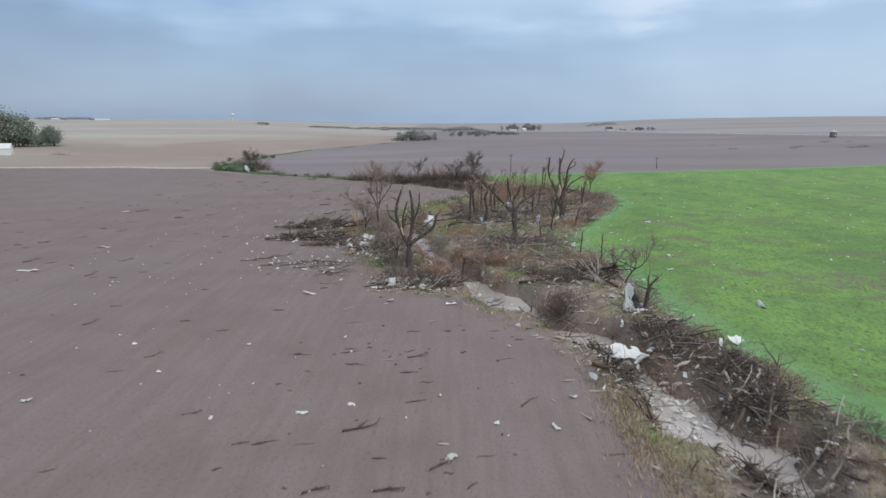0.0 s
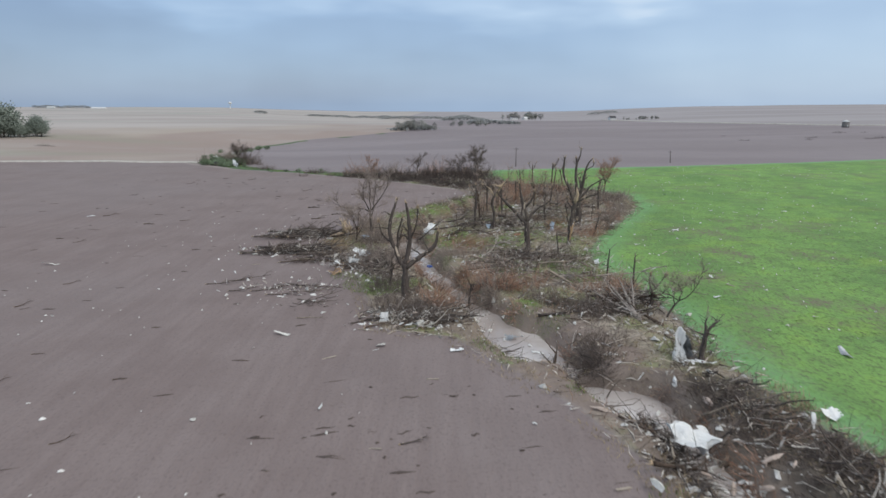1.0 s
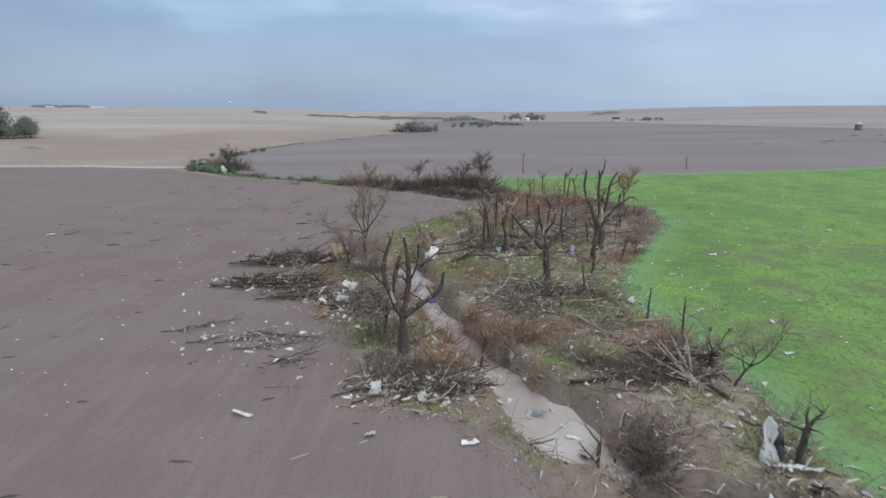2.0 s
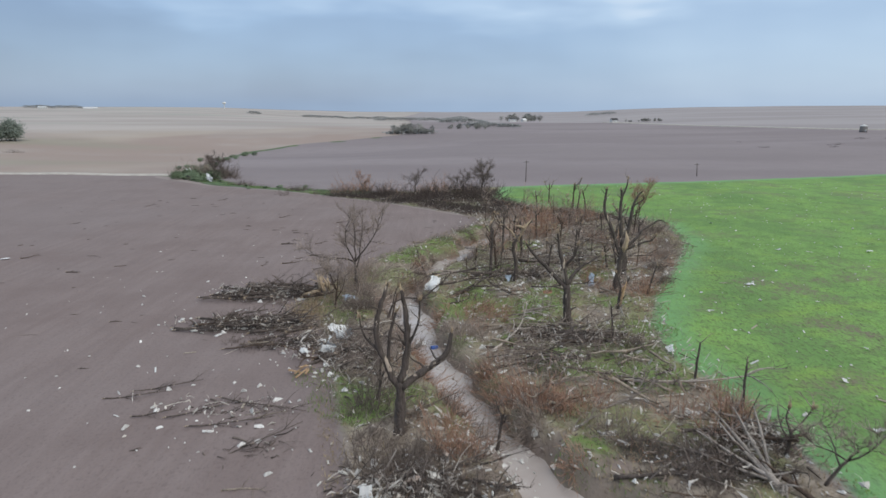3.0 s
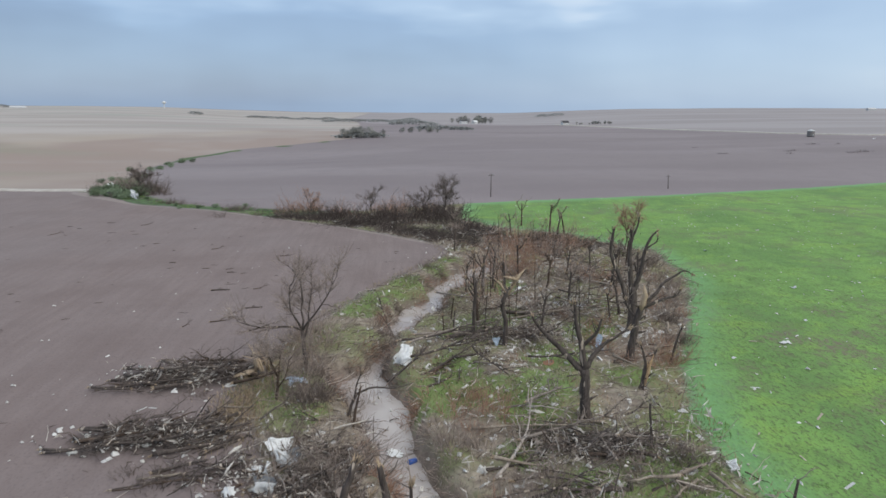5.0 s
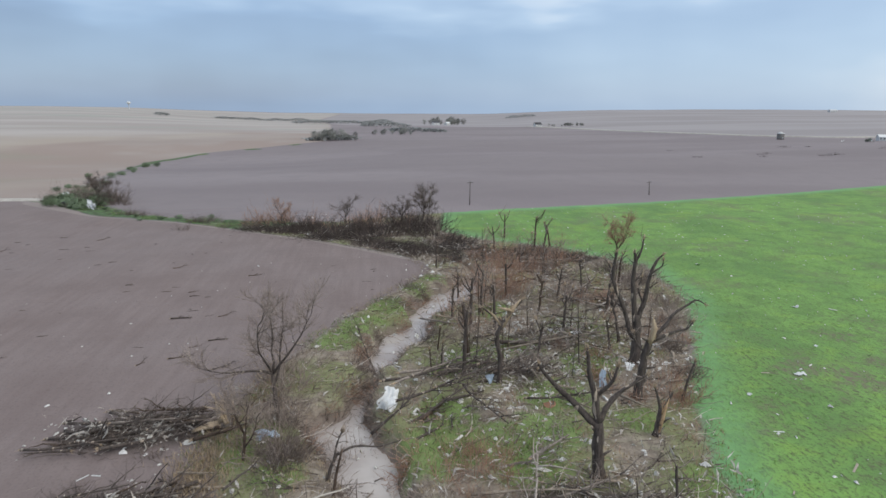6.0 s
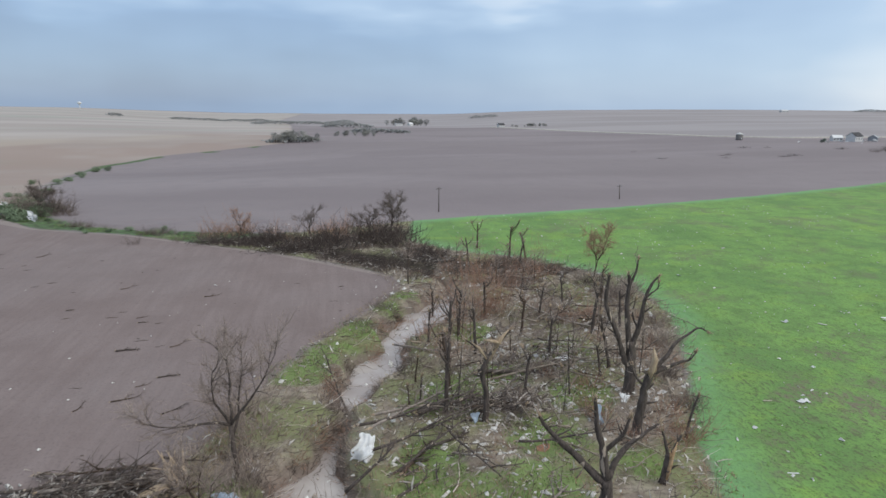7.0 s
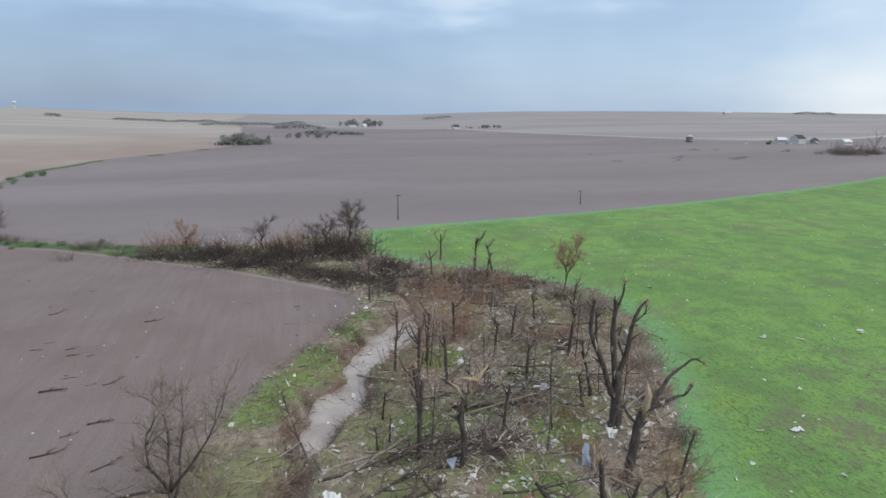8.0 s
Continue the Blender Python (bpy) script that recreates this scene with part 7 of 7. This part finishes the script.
def house(x, y, w, d, h, roof, turn, walls, roofing, label, name="farmhouse", windows=3):
    """A gabled building with eaves, door and windows."""
    top = thing(name, x, y, label, "house" if name == "farmhouse" else "shed", "", turn, 0.2)
    s = Shape()
    b = [(-w / 2, -d / 2), (w / 2, -d / 2), (w / 2, d / 2), (-w / 2, d / 2)]
    s.v += [(p, q, 0) for p, q in b] + [(p, q, h) for p, q in b] + [(-w / 2, 0, h + roof), (w / 2, 0, h + roof)]
    s.f += [(0, 1, 5, 4), (2, 3, 7, 6), (1, 2, 6, 9, 5), (3, 0, 4, 8, 7)]
    wall = part("wall", s, walls, top, "", False)
    s = Shape()
    o = 0.4
    for side in (-1, 1):
        k = len(s.v)
        e = roof * o / (d / 2)
        for lift in (0.02, 0.18):
            s.v += [(-w / 2 - o, side * (d / 2 + o), h - e + lift), (w / 2 + o, side * (d / 2 + o), h - e + lift), (w / 2 + o, 0, h + roof + lift), (-w / 2 - o, 0, h + roof + lift)]
        s.f += [(k, k + 1, k + 2, k + 3), (k + 7, k + 6, k + 5, k + 4), (k, k + 4, k + 5, k + 1), (k + 1, k + 5, k + 6, k + 2), (k + 3, k + 7, k + 4, k)]
    part("roof", s, roofing, top, "", False)
    for side in (-1, 1):
        for i in range(windows):
            c = -w / 2 + w * (i + 0.5) / windows
            s = Shape()
            s.box((c - 0.5, side * d / 2 - 0.04, h * 0.42), (c + 0.5, side * d / 2 + 0.04, h * 0.42 + 1.2))
            part("window", s, GLASS_DARK, wall)
    s = Shape()
    s.box((w / 2 - 0.03, -0.5, 0), (w / 2 + 0.05, 0.5, 2.1))
    part("door", s, ROOF_DARK, wall)
    return top


def grain_bin(x, y):
    top = thing("grain_bin", x, y, "grey steel grain bin with a cone roof beside the road", "grain bin")
    s = Shape()
    z = [0, 1, 1.05, 2, 2.05, 3, 3.05, 4, 4.05, 5.2]
    s.tube([(0, 0, q) for q in z], [3.1 + 0.05 * (i % 2) for i in range(len(z))], 20)
    part("body", s, BIN_STEEL, top)
    s = Shape()
    s.tube([(0, 0, 5.2), (0, 0, 5.3), (0, 0, 6.6), (0, 0, 6.8)], [3.3, 3.25, 0.6, 0.3], 20)
    part("roof", s, METAL_WHITE, top, "pale steel cone roof")
    s = Shape()
    s.box((-0.5, -3.22, 0.2), (0.5, -3.05, 2.2))
    part("door", s, METAL_GREY, top)


def water_tower(x, y):
    top = thing("water_tower", x, y, "white town water tower on the far skyline", "water tower")
    s = Shape()
    s.tube([(0, 0, 0), (0, 0, 3), (0, 0, 26)], [4.5, 2.2, 1.9], 12)
    part("stem", s, SIDING, top)
    s = Shape()
    s.tube([(0, 0, 26), (0, 0, 28), (0, 0, 31), (0, 0, 34), (0, 0, 37), (0, 0, 38.5)], [2, 6.5, 9, 9, 6, 1], 16)
    part("tank", s, SIDING, top)


def groves():
    leafy = [leafy_tree(17, 13, 700 + k, LEAF, "broad dark green tree in a farm grove", "farm grove trees", 44, 48, 0.44) for k in range(3)]
    budding = [leafy_tree(13, 10, 710 + k, LEAF_GREY, "grey-green tree coming into leaf, paled with painted haze", "budding trees", 38, 20, 0.4) for k in range(3)]
    fresh = [leafy_tree(11, 19, 720 + k, LEAF_FRESH, "low bushy shrub in fresh green leaf", "creek clump bushes", 36, 26, 0.62) for k in range(3)]
    rng = random.Random(8)
    first = set()

    def put(kind, x, y, size):
        src = rng.choice(kind)
        m = pose(x, y, float(height(x, y)) - 0.1, 0, 0, rng.uniform(0, 360))
        if src.name in first:
            ob = copy_thing(src, m)
        else:
            first.add(src.name)
            src.matrix_basis = m
            ob = src
        ob.scale = (size, size, size * rng.uniform(0.85, 1.1))

    for src in leafy + budding + fresh:
        put([src], rng.uniform(-405, -385), rng.uniform(505, 535), 1.3) if src in leafy else (put([src], rng.uniform(-60, -30), rng.uniform(690, 705), 0.9) if src in budding else put([src], rng.uniform(-103, -92), rng.uniform(297, 303), 0.26))
    # the farm grove: a crown of its own at one end, a dip, then taller trees
    for k in range(38):
        f = (k + rng.random()) / 38
        y = 562 - 62 * f + rng.uniform(-6, 10)
        tall = 1.15 if f < 0.14 else (0.72 if f < 0.36 else 1.5)
        put(leafy, -y * (0.632 + 0.15 * f), y, 1.15 * tall * rng.uniform(0.75, 1.08) * (0.55 if k % 4 == 0 else 1.0))
    # x, y, reach, count, size, kind
    for x, y, rx, ry, count, size, kind in ((-50, 700, 11, 5, 6, 0.75, budding), (-30, 704, 12, 4, 8, 0.5, budding), (20, 790, 22, 5, 12, 0.5, budding), (146, 1395, 42, 8, 18, 1.1, budding),
                                            (318, 1112, 34, 4, 20, 0.42, budding), (-99, 296, 9, 8, 18, 0.15, fresh), (-103, 292, 4, 4, 8, 0.32, fresh), (-96, 288, 4, 3, 8, 0.27, fresh), (-106, 308, 5, 12, 12, 0.16, fresh), (-90, 284, 5, 5, 10, 0.13, fresh), (-118, 345, 5, 20, 7, 0.16, fresh), (-136, 425, 6, 30, 6, 0.2, fresh), (-60, 262, 12, 3, 8, 0.09, fresh), (-152, 500, 6, 30, 6, 0.22, fresh)):
        for _ in range(count):
            put(kind, x + rng.uniform(-rx, rx), y + rng.uniform(-ry, ry), size * rng.uniform(0.7, 1.25))
    # a tangle of bare grey scrub and one tall bare tree round the damaged farm
    bare = bare_tree(416, 466, "tall bare storm-torn farmyard tree", 15.0, 760, BARK, TWIG_DARK, (0.05, 0), 4, 12, "bare farmyard trees", spread=0.3, simple=True)
    bare.matrix_basis = pose(416, 466, float(height(416, 466)) - 0.2)
    scrub = [bush_mesh("farm_scrub", 770 + k, 70, 6.5, 9.0, TWIG_DARK, 0.3) for k in range(2)]
    for _ in range(30):
        x, y = rng.gauss(392, 17), rng.gauss(458, 7)
        ob = tagged(new("farm_scrub", rng.choice(scrub)), "bare grey scrub in the wrecked farmyard", "shrub", "farmyard scrub")
        ob.matrix_basis = pose(x, y, float(height(x, y)) - 0.2, 0, 0, rng.uniform(0, 360)) @ Matrix.Scale(rng.uniform(0.6, 1.2) * (1.25 - abs(x - 392) / 60), 4)
    for x, y in ((402, 556), (408, 560)):
        put(leafy, x, y, 0.22)
    rubble = [crumpled("rubble_sheet", 3.0, 4.0, 780 + k, 0.5, METAL_WHITE, 5) for k in range(2)]
    for _ in range(22):
        x, y = rng.gauss(425, 24), rng.gauss(478, 12) if rng.random() < 0.5 else rng.gauss(560, 10)
        ob = tagged(new("rubble_sheet", rng.choice(rubble)), "torn white roofing sheet in the wrecked farmyard", "sheet metal", "farmyard rubble")
        ob.matrix_basis = pose(x, y, float(height(x, y)), rng.gauss(0, 25), rng.gauss(0, 20), rng.uniform(0, 360)) @ Matrix.Scale(rng.uniform(0.4, 1.1), 4)


def woods(line, tall, deep, seed):
    """A far strip of woodland past counting: leaf sprays with an uneven top."""
    rng = random.Random(seed)
    s = Shape()
    for (ax, ay), (bx, by) in zip(line, line[1:]):
        for _ in range(int(math.hypot(bx - ax, by - ay) * 12)):
            f = rng.random()
            x, y = ax + (bx - ax) * f + rng.gauss(0, deep * 0.3), ay + (by - ay) * f + rng.gauss(0, deep * 0.3)
            top = tall * (0.72 + 0.4 * noise.noise(Vector((x * 0.02, y * 0.02, seed)))) * (1 - 0.5 * abs(2 * f - 1) ** 4)
            t = Vector((rng.gauss(0, 1), rng.gauss(0, 1), rng.gauss(0, 0.6))).normalized()
            z = float(top * math.sqrt(rng.random()))
            s.quad((x, y, z), t * rng.uniform(0.5, 1.1), t.orthogonal().normalized() * rng.uniform(0.4, 0.9))
    p = np.array(s.v)
    p[:, 2] += height(p[:, 0], p[:, 1])
    s.v = p.tolist()
    tagged(new("far_woods", s.mesh("far_woods", LEAF_HAZED)), "far strip of woodland, its grey-green paled with painted haze", "woods", kind="stuff")


# far leaves lightened towards the fields: distance haze put into their colour
LEAF_HAZED = speckled("hazed_leaves", (0.27, 0.28, 0.27), (0.33, 0.335, 0.325), 0.05, 1.0, spec=0.05, turn_by="island", vary=0.2)
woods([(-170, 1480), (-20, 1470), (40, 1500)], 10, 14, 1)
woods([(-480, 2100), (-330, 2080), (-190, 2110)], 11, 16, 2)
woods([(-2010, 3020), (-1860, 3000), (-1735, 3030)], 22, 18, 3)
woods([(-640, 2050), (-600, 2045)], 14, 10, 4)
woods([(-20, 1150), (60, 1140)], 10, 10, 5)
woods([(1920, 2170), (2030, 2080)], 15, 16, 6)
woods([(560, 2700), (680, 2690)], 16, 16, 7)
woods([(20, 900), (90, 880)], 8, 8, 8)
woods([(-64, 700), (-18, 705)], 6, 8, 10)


WRACK = speckled("wet_wrack", (0.05, 0.04, 0.035), (0.12, 0.098, 0.085), 0.5, 0.95, turn_by="island")
BIN_STEEL = speckled("weathered_steel", (0.16, 0.15, 0.14), (0.27, 0.25, 0.235), 1.0, 0.7, depth=0.01)


def farms():
    utility_pole(28.8, 281.5, 8.2, 0.0, True, "dark wooden utility pole with a crossarm by the wheat")
    utility_pole(100.2, 301.5, 5.6, -0.08, True, "short leaning utility pole with a crossarm by the wheat")
    grain_bin(371, 622)
    water_tower(-1125, 3200)
    house(-318, 440, 13, 10, 5, 3.2, 25, SIDING, METAL_WHITE, "white farm barn with a white steel roof by the grove", "barn", 0)
    house(128, 1370, 14, 9, 5, 3, 10, SIDING, ROOF_DARK, "white farmhouse before a dark grove")
    house(152, 1376, 10, 8, 4, 2.5, 40, SIDING, METAL_WHITE, "white farm shed before a dark grove", "shed")
    house(272, 1112, 11, 8, 4.5, 3, 15, SIDING, ROOF_DARK, "white farmhouse with a dark roof by a hedge")
    house(448, 572, 12, 8, 5, 3, 20, SIDING, ROOF_DARK, "storm-damaged white farmhouse among bare trees")
    house(437, 580, 8, 6, 3.4, 2, -15, SIDING, METAL_WHITE, "white shed beside the damaged farmhouse", "shed")
    house(470, 575, 10, 7, 3.5, 2.2, 40, METAL_GREY, METAL_GREY, "grey steel machine shed by the bare trees", "shed")
    house(474, 546, 9, 6, 3, 2, 5, SIDING, METAL_WHITE, "low white shed at the edge of the farmyard", "shed")
    house(-1868, 2940, 34, 18, 6, 4, 5, SIDING, METAL_WHITE, "long white livestock barn on the skyline", "barn", 6)
    house(-1672, 2985, 64, 16, 4, 3, 5, SIDING, METAL_WHITE, "long white livestock barn on the skyline", "barn", 6)
    house(1604, 2146, 30, 12, 6, 3, 5, SIDING, METAL_WHITE, "white barn on the far skyline", "barn", 4)
    # dark wrack on the far tilled field
    rng = random.Random(55)
    wrack = [bush_mesh("wrack_heap", 950 + k, 60, 1.9, 9.0, WRACK, 0.8) for k in range(2)]
    for x, y, n in ((255, 470, 1.0), (262, 476, 0.8), (287, 452, 1.2), (296, 456, 1.3), (306, 523, 1.2), (324, 520, 0.7), (246, 455, 0.7), (206, 462, 0.8), (360, 488, 1.6), (215, 520, 0.5), (-292.0, 464.3, 1.7)):
        ob = tagged(new("wrack_heap", rng.choice(wrack)), "dark heap of storm wrack on tilled soil", "debris heap", "wrack heaps on the far field")
        ob.matrix_basis = on_ground(x, y, rng.gauss(0, 15), n) @ Matrix.Diagonal((1.0, 0.35, 0.9, 1.0))
    for k, (x, y, w) in enumerate(((-99, 288, 5.0), (-103, 295, 6.0), (-90, 280, 4.5), (-107, 302, 5.0), (-96, 294, 4.0))):
        sheet(x, y, w, w * 0.8, 970 + k, 0.3, METAL_WHITE if k % 2 else METAL_GREY, "bent pale steel sheet in the creek clump", 30 * k, (35, 0), 0.8)


groves()
farms()
